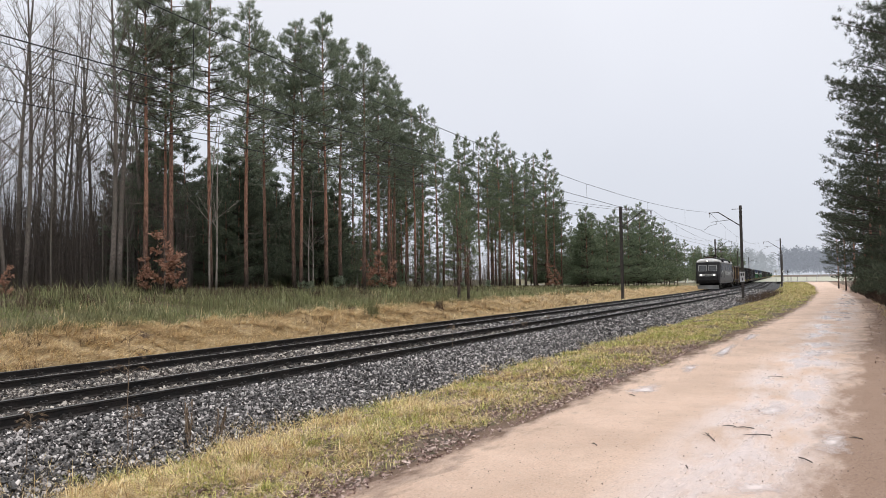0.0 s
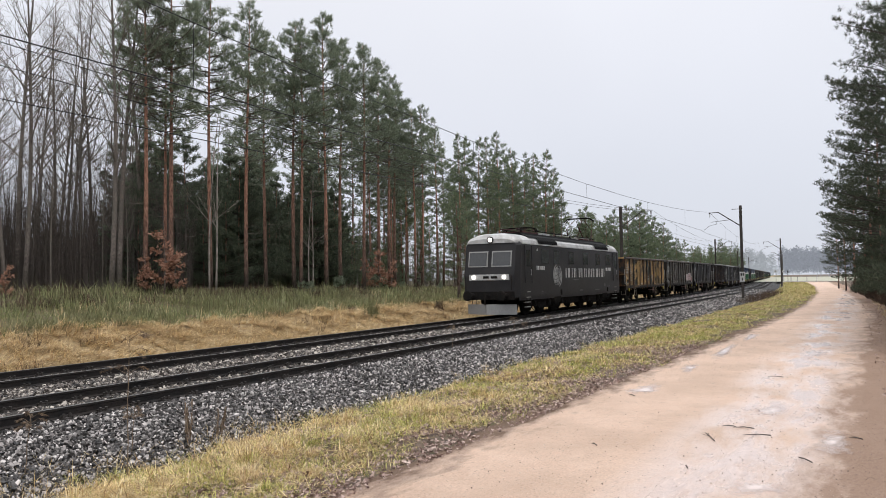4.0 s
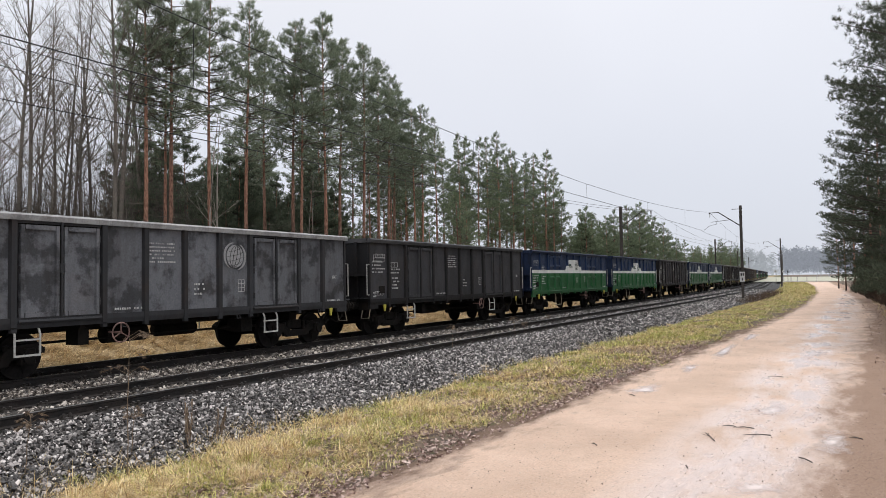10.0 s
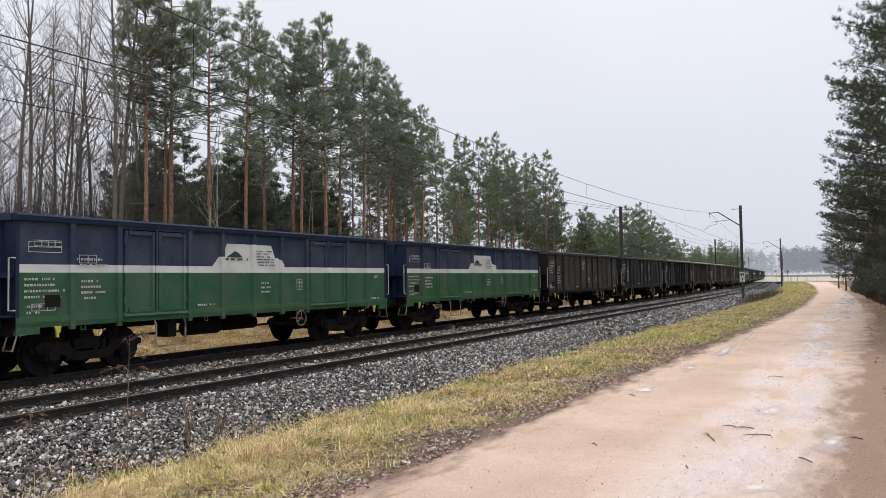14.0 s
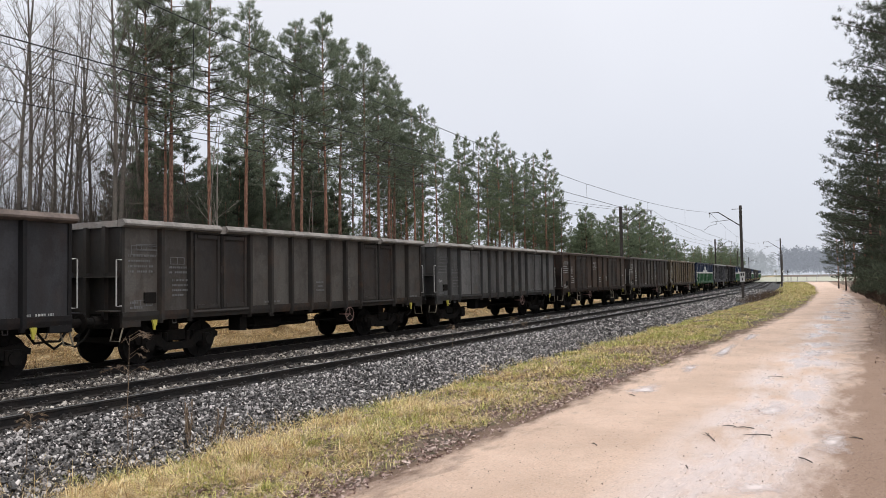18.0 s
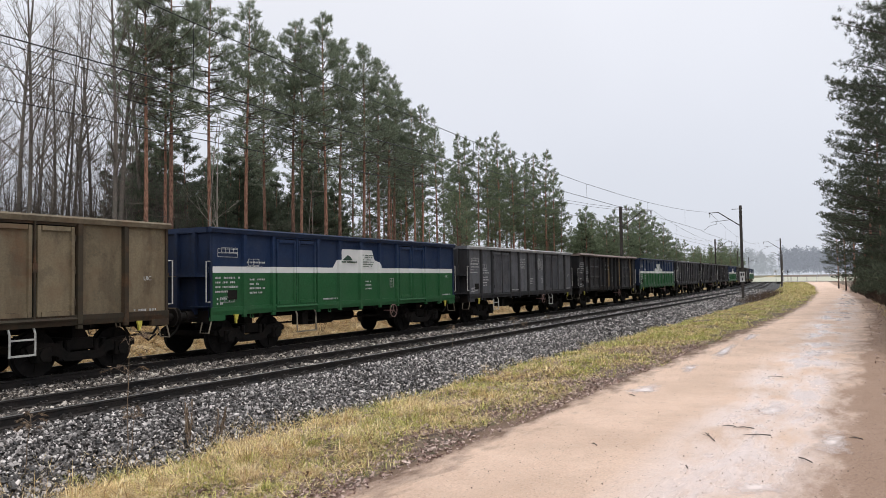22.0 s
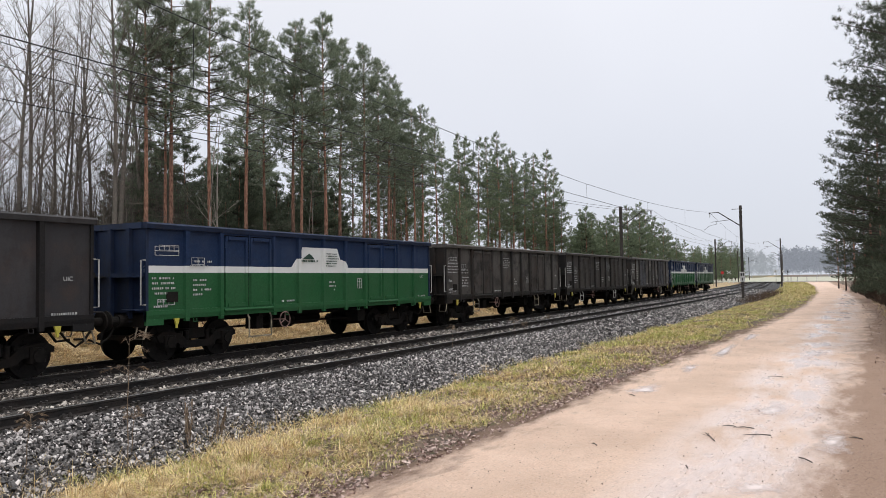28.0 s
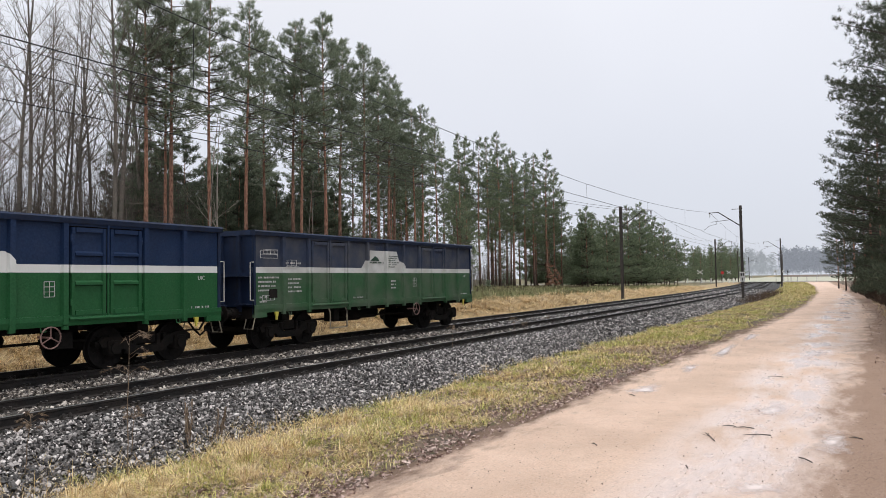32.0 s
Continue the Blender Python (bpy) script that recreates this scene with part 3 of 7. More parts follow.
def pine(seed, h, base, reach, name="pine_tree", label="tall pine with a bare reddish trunk and dark green crown", whorls=15, per=5, blades=13, needle=None, lean=0.0,
         dead=12, blade=0.25, width=0.028, r0=None, low_full=False, taper=0.75, bushy=6.5, belly=False):
    """A pine: trunk, limbs in whorls that carry needle tufts, dead snags below the crown."""
    rng = np.random.default_rng(seed)
    t = thing(name, label, "tree", "pine forest")
    r0 = r0 or h * 0.0075
    n, ax, ay = 10, rng.uniform(0, 6), rng.uniform(0, 6)

    def stem(u):
        return np.array([lean * h * u + 0.012 * h * math.sin(ax + 2.6 * u) * u, 0.012 * h * math.sin(ay + 3.1 * u) * u, h * u])
    m = Mesh()
    m.tube([stem(i / n) - (np.array([0, 0, 0.3]) if i == 0 else 0) for i in range(n + 1)],
           [r0 * (1.25 if i == 0 else 1) * (1 - 0.93 * (i / n) ** 1.1) + 0.006 for i in range(n + 1)], 8)
    part("trunk", m, M_BARK, t, smooth=True)
    limbs, P, Dr = Mesh(), [], []
    for w in range(whorls):
        u0 = base + (0.985 - base) * (w + rng.uniform(-0.3, 0.3)) / (whorls - 1)
        f = min(0.98, max(0.0, (u0 - base) / (1 - base)))
        prof = (1 - f) ** taper * (1.0 if low_full and not belly else min(1, 0.45 + f * 2.2)) + 0.06
        for _ in range(max(2, per + int(rng.integers(-1, 2)))):
            if rng.uniform() < 0.14:
                continue
            u = min(0.985, max(base * 0.9, u0 + rng.normal(0, 0.012)))
            a, ln = rng.uniform(0, 2 * math.pi), reach * prof * rng.uniform(0.4, 1.22)
            rise = rng.uniform(-0.05, 0.35) + f * 0.7
            p0 = stem(u)
            out = np.array([math.cos(a), math.sin(a), 0])
            p1 = p0 + out * ln * 0.55 + np.array([0, 0, rise * ln * 0.35])
            p2 = p0 + out * ln + np.array([0, 0, rise * ln * 0.35 + ln * rng.uniform(0.05, 0.3)])
            rb = 0.012 + 0.011 * ln
            limbs.tube([p0, p1, p2], [rb, rb * 0.6, 0.006], 4, False)
            k = max(3, int(ln * bushy * (1.0 if low_full else min(1.25, 0.30 + 1.9 * f))))
            for j in range(k):
                q = rng.uniform(0.3, 1.0) ** 0.7
                c = (1 - q) ** 2 * p0 + 2 * q * (1 - q) * p1 + q * q * p2
                side = np.cross(out, [0, 0, 1]) * float(np.clip(rng.normal(0, 0.16 * ln), -0.55, 0.55))
                tip = c + side + np.array([0, 0, rng.normal(0.06, 0.10)])
                dd = out * 0.5 + side * 0.8 / (ln + 0.2) + np.array([0, 0, rng.uniform(0.4, 1.2)])
                P.append(tip)
                Dr.append(dd)
    for _ in range(dead):
        u = rng.uniform(min(0.12, base * 0.5), base)
        a, ln = rng.uniform(0, 6.28), rng.uniform(0.4, 1.9)
        p0 = stem(u)
        out = np.array([math.cos(a), math.sin(a), rng.uniform(-0.25, 0.3)])
        limbs.tube([p0, p0 + out * ln * 0.6, p0 + out * ln + np.array([0, 0, rng.uniform(-0.2, 0.25)])], [0.02, 0.013, 0.004], 3, False)
    tagged(part("branchwork", limbs, M_TWIG if not low_full else M_DARKTWIG, t), kind="stuff")
    P.append(stem(1.0))
    Dr.append(np.array([0, 0, 1.0]))
    V = tufts(rng, np.array(P), np.array(Dr), blades, blade, width, 0.62)
    tagged(part("crown", triangles("crown", V), needle or M_NEEDLE, t), kind="stuff")
    return t


def bare_tree(seed, h, name="bare_tree", label="leafless grey deciduous tree", depth=4, r0=None, up=0.55, mat=None, stems=1, spread=0.5, n0=7):
    """A leafless tree of forking, thinning branches."""
    rng = np.random.default_rng(seed)
    t = thing(name, label, "tree", "bare trees")
    m, br = Mesh(), Mesh()
    r0 = r0 or h * 0.0068

    def grow(p, d, ln, r, lev):
        pts, q, dd = [p], np.array(p), np.array(d)
        seg = 3 if lev < 3 else 2
        for i in range(seg):
            dd = dd + rng.normal(0, 0.09, 3) + np.array([0, 0, 0.07])
            dd /= np.linalg.norm(dd)
            q = q + dd * ln / seg
            pts.append(q.copy())
        br.tube(pts, [r * (1 - 0.7 * i / seg) for i in range(seg + 1)], 4 if lev < 2 else 3, False)
        if lev >= depth:
            return
        for k in range(int(rng.integers(3, 6))):
            u = rng.uniform(0.3, 1.0)
            b = pts[0] + (pts[-1] - pts[0]) * u
            nd = dd * up + rng.normal(0, spread, 3) + np.array([0, 0, 0.25])
            nd /= np.linalg.norm(nd)
            grow(b, nd, ln * rng.uniform(0.35, 0.62), max(0.004, r * 0.45 * (1.2 - u * 0.5)), lev + 1)
    for s in range(stems):
        ax, ay = rng.normal(0, 0.03 + 0.05 * (stems > 1), 2)
        w = rng.uniform(0, 6)

        def stem(u):
            return np.array([ax * h * u + 0.012 * h * math.sin(w + 4 * u) + 0.25 * s, ay * h * u + 0.012 * h * math.cos(w + 3 * u), h * u])
        m.tube([stem(i / 9) - (np.array([0, 0, 0.3]) if i == 0 else 0) for i in range(10)], [r0 * (1 - 0.9 * i / 9) for i in range(10)], 6)
        for k in range(n0 * 4):
            u = rng.uniform(0.28, 0.97)
            a = rng.uniform(0, 6.28)
            d = np.array([math.cos(a) * 0.6, math.sin(a) * 0.6, rng.uniform(0.35, 1.0)])
            grow(stem(u), d / np.linalg.norm(d), h * 0.26 * (1.15 - u) * rng.uniform(0.6, 1.1) + 0.3, r0 * 0.4 * (1.1 - u) + 0.006, 2)
    part("trunk", m, mat or M_GREYBARK, t, smooth=True)
    tagged(part("branchwork", br, mat or M_GREYBARK, t), kind="stuff")
    return t


def leafy_shrub(seed, h, name="oak_sapling", label="young oak holding dry russet leaves", leaf=None, n=260, r=0.7, group="shrubs"):
    rng = np.random.default_rng(seed)
    t = thing(name, label, "shrub", group)
    m, tw, P, Dr = Mesh(), Mesh(), [], []
    m.tube([(0, 0, -0.2), (0.05, 0, h * 0.5), (0.02, 0.06, h)], [0.03, 0.02, 0.006], 5)
    for k in range(16):
        u, a = rng.uniform(0.1, 0.95), rng.uniform(0, 6.28)
        ln = r * (1.1 - 0.6 * u) * rng.uniform(0.5, 1.1)
        p0 = np.array([0.03, 0.02, h * u])
        p1 = p0 + np.array([math.cos(a) * ln, math.sin(a) * ln, ln * rng.uniform(0.1, 0.6)])
        tw.tube([p0, p1], [0.012, 0.004], 3, False)
        for j in range(n // 16):
            P.append(p0 + (p1 - p0) * rng.uniform(0.3, 1) + rng.normal(0, 0.07, 3))
            Dr.append(rng.normal(0, 1, 3))
    part("stem", m, M_GREYBARK, t)
    tagged(part("twigs", tw, M_GREYBARK, t), kind="stuff")
    part("leaves", triangles("leaves", tufts(rng, np.array(P), np.array(Dr), 3, 0.16, 0.09, 0.8)), leaf or M_OAKLEAF, t)
    return t


def put(proto, x, y, s=1.0, rz=0.0, label=""):
    """Plants a copy of a prototype on the ground."""
    ob = copy_thing(proto, Matrix.Translation((x, y, float(ground_z(x, y)))) @ Matrix.Rotation(rz, 4, "Z"))
    ob.scale = (s, s, s)
    if label:
        tagged(ob, label)
    return ob


def scrap(proto):
    for o in (*proto.children_recursive, proto):
        bpy.data.objects.remove(o)


def thicket(rng):
    """Crowded thin stems and twigs deep in the wood."""
    for name, n, y0, y1, r0, r1, mat, label in (("thicket", 6800, 31, 66, 0.42, 0.92, M_THICKET, "tangle of thin leafless stems deep in the wood"),
                                                ("thicket", 2200, 36, 66, 0.86, 2.3, M_GREYBARK, "tangle of thin stems under the pines")):
        y = rng.uniform(y0, y1, n)
        x = y * rng.uniform(r0, r1, n)
        z = ground_z(x, y) - 0.1
        h = 1.5 + 6.0 * rng.uniform(0, 1, n) ** 1.5
        w = 0.007 + 0.0032 * h
        lean = rng.normal(0, 0.06, (n, 2)) * h[:, None]
        a = np.stack([x, y, z], 1)
        top = a + np.stack([lean[:, 0], lean[:, 1], h], 1)
        s = np.stack([w * 0.87, -w * 0.5, 0 * w], 1)
        T = [np.stack([a - s, a + s, top], 1)]
        for k in range(11):
            u = rng.uniform(0.2, 0.98, (n, 1))
            p = a + (top - a) * u
            d = np.stack([rng.normal(0, 0.5, n), rng.normal(0, 0.5, n), rng.uniform(0.3, 1.0, n)], 1) * (h * 0.22)[:, None]
            q = np.cross(d, [0.6, -0.8, 0.0])
            q /= np.linalg.norm(q, axis=1)[:, None] + 1e-6
            T.append(np.stack([p - q * 0.014, p + q * 0.014, p + d], 1))
        stuff(name, triangles(name, np.concatenate(T)), mat, label, "undergrowth")
    n = 2600     # brown brushwood under the roadside trees
    x = rng.uniform(15, 110, n)
    y = road_right(x) - 0.9 - rng.uniform(0, 1, n) ** 1.5 * 6.0
    h = rng.uniform(0.5, 3.6, n) * np.clip((road_right(x) - y) / 2.2, 0.3, 1.0)
    a = np.stack([x, y, ground_z(x, y) - 0.05], 1)
    T = []
    for k in range(9):
        u = rng.uniform(0.0, 0.7, (n, 1)) if k else np.zeros((n, 1))
        p = a + np.array([0, 0, 1.0]) * h[:, None] * u
        d = np.stack([rng.normal(0, 0.28, n), rng.normal(0, 0.28, n), rng.uniform(0.4, 1.0, n)], 1) * (h * (1.0 if k == 0 else 0.55))[:, None]
        q = np.cross(d, [0.9, 0.1, 0.0])
        q /= np.linalg.norm(q, axis=1)[:, None] + 1e-6
        w = 0.018 if k == 0 else 0.012
        T.append(np.stack([p - q * w, p + q * w, p + d], 1))
    stuff("brushwood", triangles("brushwood", np.concatenate(T)), M_BRUSH, "brown leafless brushwood under the roadside trees", "undergrowth")


def plant_forest():
    rng = np.random.default_rng(5)
    R = lambda a, b: float(rng.uniform(a, b))
    tall = [pine(11, 18.0, 0.47, 2.9, whorls=19, per=7, bushy=10), pine(12, 17.0, 0.52, 2.7, whorls=18, per=7, bushy=10), pine(13, 18.0, 0.42, 3.1, whorls=21, per=7, bushy=10), pine(14, 16.5, 0.46, 2.6, whorls=18, per=7, bushy=10)]
    dense = [pine(21, 15.0, 0.32, 2.3, whorls=18, label="slender pine in a dense stand", bushy=10, per=6, dead=14, needle=M_NEEDLE_YOUNG), pine(22, 14.5, 0.28, 2.2, whorls=18, label="slender pine in a dense stand", bushy=10, per=6, dead=14, needle=M_NEEDLE_YOUNG),
             pine(23, 15.5, 0.36, 2.3, whorls=17, label="slender pine in a dense stand", bushy=10, per=6, dead=12, needle=M_NEEDLE_YOUNG)]
    low = [pine(31, 11.0, 0.10, 2.7, name="young_pine", label="bushy young pine with needles almost to the ground", whorls=17, per=7, blades=10, width=0.036, blade=0.25, bushy=12, needle=M_NEEDLE_YOUNG, dead=0, low_full=True),
           pine(32, 10.0, 0.08, 2.6, name="young_pine", label="bushy young pine with needles almost to the ground", whorls=15, per=7, blades=10, width=0.036, blade=0.25, bushy=12, needle=M_NEEDLE_YOUNG, dead=0, low_full=True)]
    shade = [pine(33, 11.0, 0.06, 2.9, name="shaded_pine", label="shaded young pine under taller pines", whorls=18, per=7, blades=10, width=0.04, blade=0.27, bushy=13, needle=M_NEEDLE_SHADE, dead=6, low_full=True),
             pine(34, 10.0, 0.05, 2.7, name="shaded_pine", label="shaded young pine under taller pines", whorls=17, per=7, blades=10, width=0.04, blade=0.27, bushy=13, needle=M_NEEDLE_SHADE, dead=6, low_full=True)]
    bare = [bare_tree(41, 18.0), bare_tree(42, 16.0, stems=2), bare_tree(43, 18.0, n0=8), bare_tree(44, 12.0, n0=6, r0=0.06, label="thin leafless sapling among taller trees")]
    hs = (18.0, 17.0, 18.0, 16.5)
    for i, (x, y, top, k) in enumerate(EDGE_PINES):     # the edge of the old pines, trunk by trunk
        put(tall[k], x, y, (top - float(ground_z(x, y))) / hs[k], R(0, 6.28))
    for i, (x, y, top) in enumerate(STAND_EDGE):        # the edge of the denser stand
        put(dense[i % 3], x, y, (top - float(ground_z(x, y))) / (15.0, 14.5, 15.5)[i % 3], R(0, 6.28))
    n = 0
    while n < 13:     # old pines behind the edge
        x, y = R(24, 66), R(30, 60)
        if x < 0.86 * y:
            continue
        put(tall[int(rng.integers(4))], x, y, R(0.78, 0.94), R(0, 6.28))
        n += 1
    n = 0
    while n < 58:     # understorey, its needles toned dark for shade
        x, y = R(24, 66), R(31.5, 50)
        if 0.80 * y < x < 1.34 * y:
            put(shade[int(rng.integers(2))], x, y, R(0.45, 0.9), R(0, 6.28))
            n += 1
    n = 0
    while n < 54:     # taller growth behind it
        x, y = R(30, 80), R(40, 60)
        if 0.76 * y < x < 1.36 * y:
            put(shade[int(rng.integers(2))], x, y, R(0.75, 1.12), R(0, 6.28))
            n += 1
    n = 0
    while n < 30:     # lighter young pines where the stand opens
        x, y = R(36, 80), R(32, 52)
        if 1.12 * y < x < 1.6 * y:
            put(low[int(rng.integers(2))], x, y, R(0.35, 0.7), R(0, 6.28), "shaded young pine under taller pines")
            n += 1
    for _ in range(26):     # the dense stand farther along
        x = R(56, 82)
        put(dense[int(rng.integers(3))], x, 30.0 + R(0, 14) + float(bend_y(x)), R(0.8, 0.97), R(0, 6.28))
    for _ in range(8):
        x = R(58, 84)
        put(low[int(rng.integers(2))], x, 36 + R(0, 10) + float(bend_y(x)), R(0.5, 0.8), R(0, 6.28))
    for i, (x, y, top) in enumerate([q for x, y, top in YOUNG_EDGE for q in ((x, y, top), (x + 2.6, y + 1.1, top * 0.93))]):            # younger pines towards the crossing
        put(low[i % 2], x, y, (top - float(ground_z(x, y))) / (11.0, 10.0)[i % 2], R(0, 6.28))
    for _ in range(46):
        x = R(82, 150)
        put(low[int(rng.integers(2))], x, 27.5 + R(0, 10) + float(bend_y(x)), R(0.75, 1.05) * (1 - 0.22 * (x - 84) / 58), R(0, 6.28))
    for i in range(22):     # leafless trees
        y = R(27.5, 50)
        put(bare[(0, 2, 1, 0, 2)[i % 5]], y * (0.47 + 0.36 * (i + R(-0.4, 0.4)) / 21), y, R(0.8, 1.1), R(0, 6.28))
    for i in range(12):     # thin saplings in front of them
        y = R(27, 36)
        put(bare[3], y * (0.48 + 0.35 * (i + R(-0.4, 0.4)) / 11), y, R(0.45, 0.85), R(0, 6.28))
    thicket(rng)
    pale = bare_tree(45, 12.0, n0=1, depth=3, r0=0.075, stems=2, mat=M_PALEBARK, name="pale_tree", label="pale dead tree forking among the pines")
    for x, y, s in ((26.9, 27.8, 0.8), (35.0, 28.2, 0.6)):
        put(pale, x, y, s, R(0, 6.28))
    scrap(pale)
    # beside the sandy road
    near = pine(53, 17.0, 0.16, 4.6, taper=0.4, bushy=22, name="roadside_pine", label="wide dark pine overhanging the sandy road", whorls=23, per=7, blades=15, blade=0.16, width=0.018, low_full=True, belly=True, dead=6, needle=M_NEEDLE_ROAD_SHADE)
    side = [pine(51, 17.0, 0.14, 4.0, taper=0.35, bushy=11, name="roadside_pine", label="wide dark pine overhanging the sandy road", whorls=20, per=7, blades=12, blade=0.2, width=0.024, needle=M_NEEDLE_ROAD_SHADE, low_full=True, belly=True, dead=4),
            pine(52, 15.0, 0.11, 3.8, taper=0.4, bushy=11, name="roadside_pine", label="wide dark pine overhanging the sandy road", whorls=19, per=7, blades=12, blade=0.2, width=0.024, needle=M_NEEDLE_ROAD_SHADE, low_full=True, belly=True, dead=4)]
    put(near, 25.0, -4.2, 1.0, 0.6)
    for i, (x, y, s) in enumerate(ROADSIDE):
        put(side[i % 2], x, y, s, R(0, 6.28))
    for _ in range(22):
        x = R(26, 100)
        put(side[int(rng.integers(2))], x, R(-17, -8), R(0.8, 1.1), R(0, 6.28))
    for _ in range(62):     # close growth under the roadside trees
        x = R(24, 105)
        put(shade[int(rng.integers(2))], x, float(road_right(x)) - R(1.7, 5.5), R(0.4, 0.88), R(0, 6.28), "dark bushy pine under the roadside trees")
    for x, y, s in ((22, -1.9, 0.3), (26, -2.0, 0.4), (29, -2.2, 0.5), (31, -1.9, 0.4), (34, -2.0, 0.45), (37, -1.9, 0.45), (41, -2.0, 0.5), (46, -1.9, 0.4), (52, -1.8, 0.45), (58, -2.0, 0.45)):
        put(bare[3], x, y, s, R(0, 6.28), "leafless bush at the edge of the sandy road")
    # two small pines standing alone on the grass
    lone = [pine(61, 6.6, 0.30, 1.5, name="small_pine", label="small lone pine on the grassy bank", whorls=10, per=6, blades=10, needle=M_NEEDLE_YOUNG, dead=3, r0=0.10),
            pine(62, 6.2, 0.34, 1.4, name="small_pine", label="small lone pine on the grassy bank", whorls=10, per=6, blades=10, needle=M_NEEDLE_YOUNG, dead=3, r0=0.09)]
    put(lone[0], 40.9, 21.4)
    put(lone[1], 42.0, 21.3)
    oak = leafy_shrub(71, 3.0)
    for x, y, s in ((23.4, 27.2, 1.15), (24.2, 27.4, 0.8), (22.8, 27.8, 0.7), (41.4, 27.6, 1.1), (42.2, 27.2, 0.85), (40.6, 28, 0.9), (76, 28.6, 1.1), (79, 28.9, 0.9), (14.6, 27, 0.5), (16.2, 27.2, 0.5)):
        put(oak, x, y, s, R(0, 6.28))
    wild = leafy_shrub(72, 1.6, "evergreen_shrub", "low green shrub at the forest edge", M_NEEDLE, 360, 0.8)
    for _ in range(8):
        x = R(20, 60)
        put(wild, x, R(26.5, 28.5), R(0.35, 0.7), R(0, 6.28))
    # trees beyond the crossing
    for _ in range(44):
        x = R(206, 300)
        put(low[int(rng.integers(2))], x, 21 + R(0, 16) + float(bend_y(x)), R(0.85, 1.15), R(0, 6.28))
    for _ in range(14):
        x = R(300, 400)
        put(bare[int(rng.integers(3))], x, 24 + R(0, 12) + float(bend_y(x)), R(0.6, 0.8), R(0, 6.28))
    for p in tall + dense + low + shade + bare + side + lone + [oak, wild, near]:
        scrap(p)


EDGE_PINES = [(23.0, 28, 17.2, 0), (24.4, 28.3, 14.5, 3), (24.1, 27.6, 17.4, 2), (26.9, 28, 16.9, 1), (29.4, 28, 16.9, 3), (33.1, 30, 16.4, 0), (33.7, 28.4, 17.1, 1), (33.6, 27.8, 16.3, 0),
              (36.2, 28, 18.3, 2), (39.0, 29, 17.6, 3), (40.2, 28, 17.5, 1), (42.9, 28.6, 17.2, 0), (44.8, 29, 16.5, 1), (47.1, 30, 16.6, 3), (46.7, 28, 14.4, 1), (50.5, 29.6, 15.6, 0)]
STAND_EDGE = [(53.6, 30, 15.1), (57.7, 30, 14.6), (59.6, 29, 14.5), (62.5, 29.6, 14.9), (64.9, 29.5, 15.9), (67.5, 29.2, 14.6), (70.0, 29, 14.4), (73.2, 29.3, 14.9), (76.3, 29, 15.8), (79.0, 29.2, 14.0), (80.8, 29, 11.9)]
YOUNG_EDGE = [(83.9, 27, 10.0), (88, 27.6, 9.6), (91.8, 27, 9.4), (97, 27.4, 10.6), (103, 27.3, 11.6), (108.9, 27, 12.5), (114, 27.5, 11.8), (120, 27.4, 11.2), (125.8, 27.4, 10.6), (131.5, 27.8, 9.6), (137.3, 27.6, 8.6)]
ROADSIDE = [(30, -4.6, 1.0), (34.5, -3.7, 1.0), (40, -3.1, 1.05), (46, -2.7, 1.08), (53, -2.3, 1.0), (61, -1.9, 1.0), (70, -1.4, 0.92), (81, -1.0, 0.82), (93, -0.2, 0.78), (106, 0.8, 0.72), (118, 1.8, 0.66)]
plant_forest()


# ---- the freight train ----
def wagon_paint(name="worn_wagon_paint", ra=(0.09, 0.042, 0.022), rb=(0.20, 0.095, 0.045), lo=0.50, hi=0.66, peel=0.22, soft=0.035):
    """Worn wagon paint: the object's own colour, with rust, dust and scratches; alpha says how rusty."""
    m, nt, s = material(name, 0.55, 0.0, 0.18)
    oi = nt.nodes.new("ShaderNodeObjectInfo")
    v = coords(nt)
    sh = nt.nodes.new("ShaderNodeVectorMath")
    cx = nt.nodes.new("ShaderNodeCombineXYZ")
    nt.links.new(mathn(nt, "MULTIPLY", oi.outputs["Random"], 37.0), cx.inputs[0])
    nt.links.new(v, sh.inputs[0])
    nt.links.new(cx.outputs[0], sh.inputs[1])
    v = sh.outputs[0]
    mp = nt.nodes.new("ShaderNodeMapping")
    mp.inputs["Scale"].default_value = (1, 1, 0.22)
    nt.links.new(v, mp.inputs["Vector"])
    g = noise_fac(nt, v, 26, 5, 0.3, 0.7)
    streak = noise_fac(nt, mp.outputs[0], 3.2, 6, 0.45, 0.75)
    blot = noise_fac(nt, v, 1.5, 6, lo, hi)
    base = mixcol(nt, mathn(nt, "MULTIPLY", g, 0.35), oi.outputs["Color"], (0.03, 0.03, 0.032))
    base = mixcol(nt, mathn(nt, "MULTIPLY", streak, 0.45), base, (0.014, 0.0135, 0.0135))
    worn = noise_fac(nt, v, 1.7, 9, 0.53 - soft / 2, 0.53 + soft, 0.65)      # grime and peeled patches
    base = mixcol(nt, mathn(nt, "MULTIPLY", worn, peel), base, (0.012, 0.012, 0.0125))
    rust = mixcol(nt, g, ra, rb)
    rf = mathn(nt, "MULTIPLY", mathn(nt, "MAXIMUM", blot, mathn(nt, "MULTIPLY", streak, 0.6)), oi.outputs["Alpha"], clamp=True)
    nt.links.new(mixcol(nt, rf, base, rust), s.inputs["Base Color"])
    bump(nt, s, mathn(nt, "ADD", g, mathn(nt, "MULTIPLY", noise_fac(nt, v, 0.8, 3, 0.2, 0.8), 6)), 0.25, 0.012)
    return m


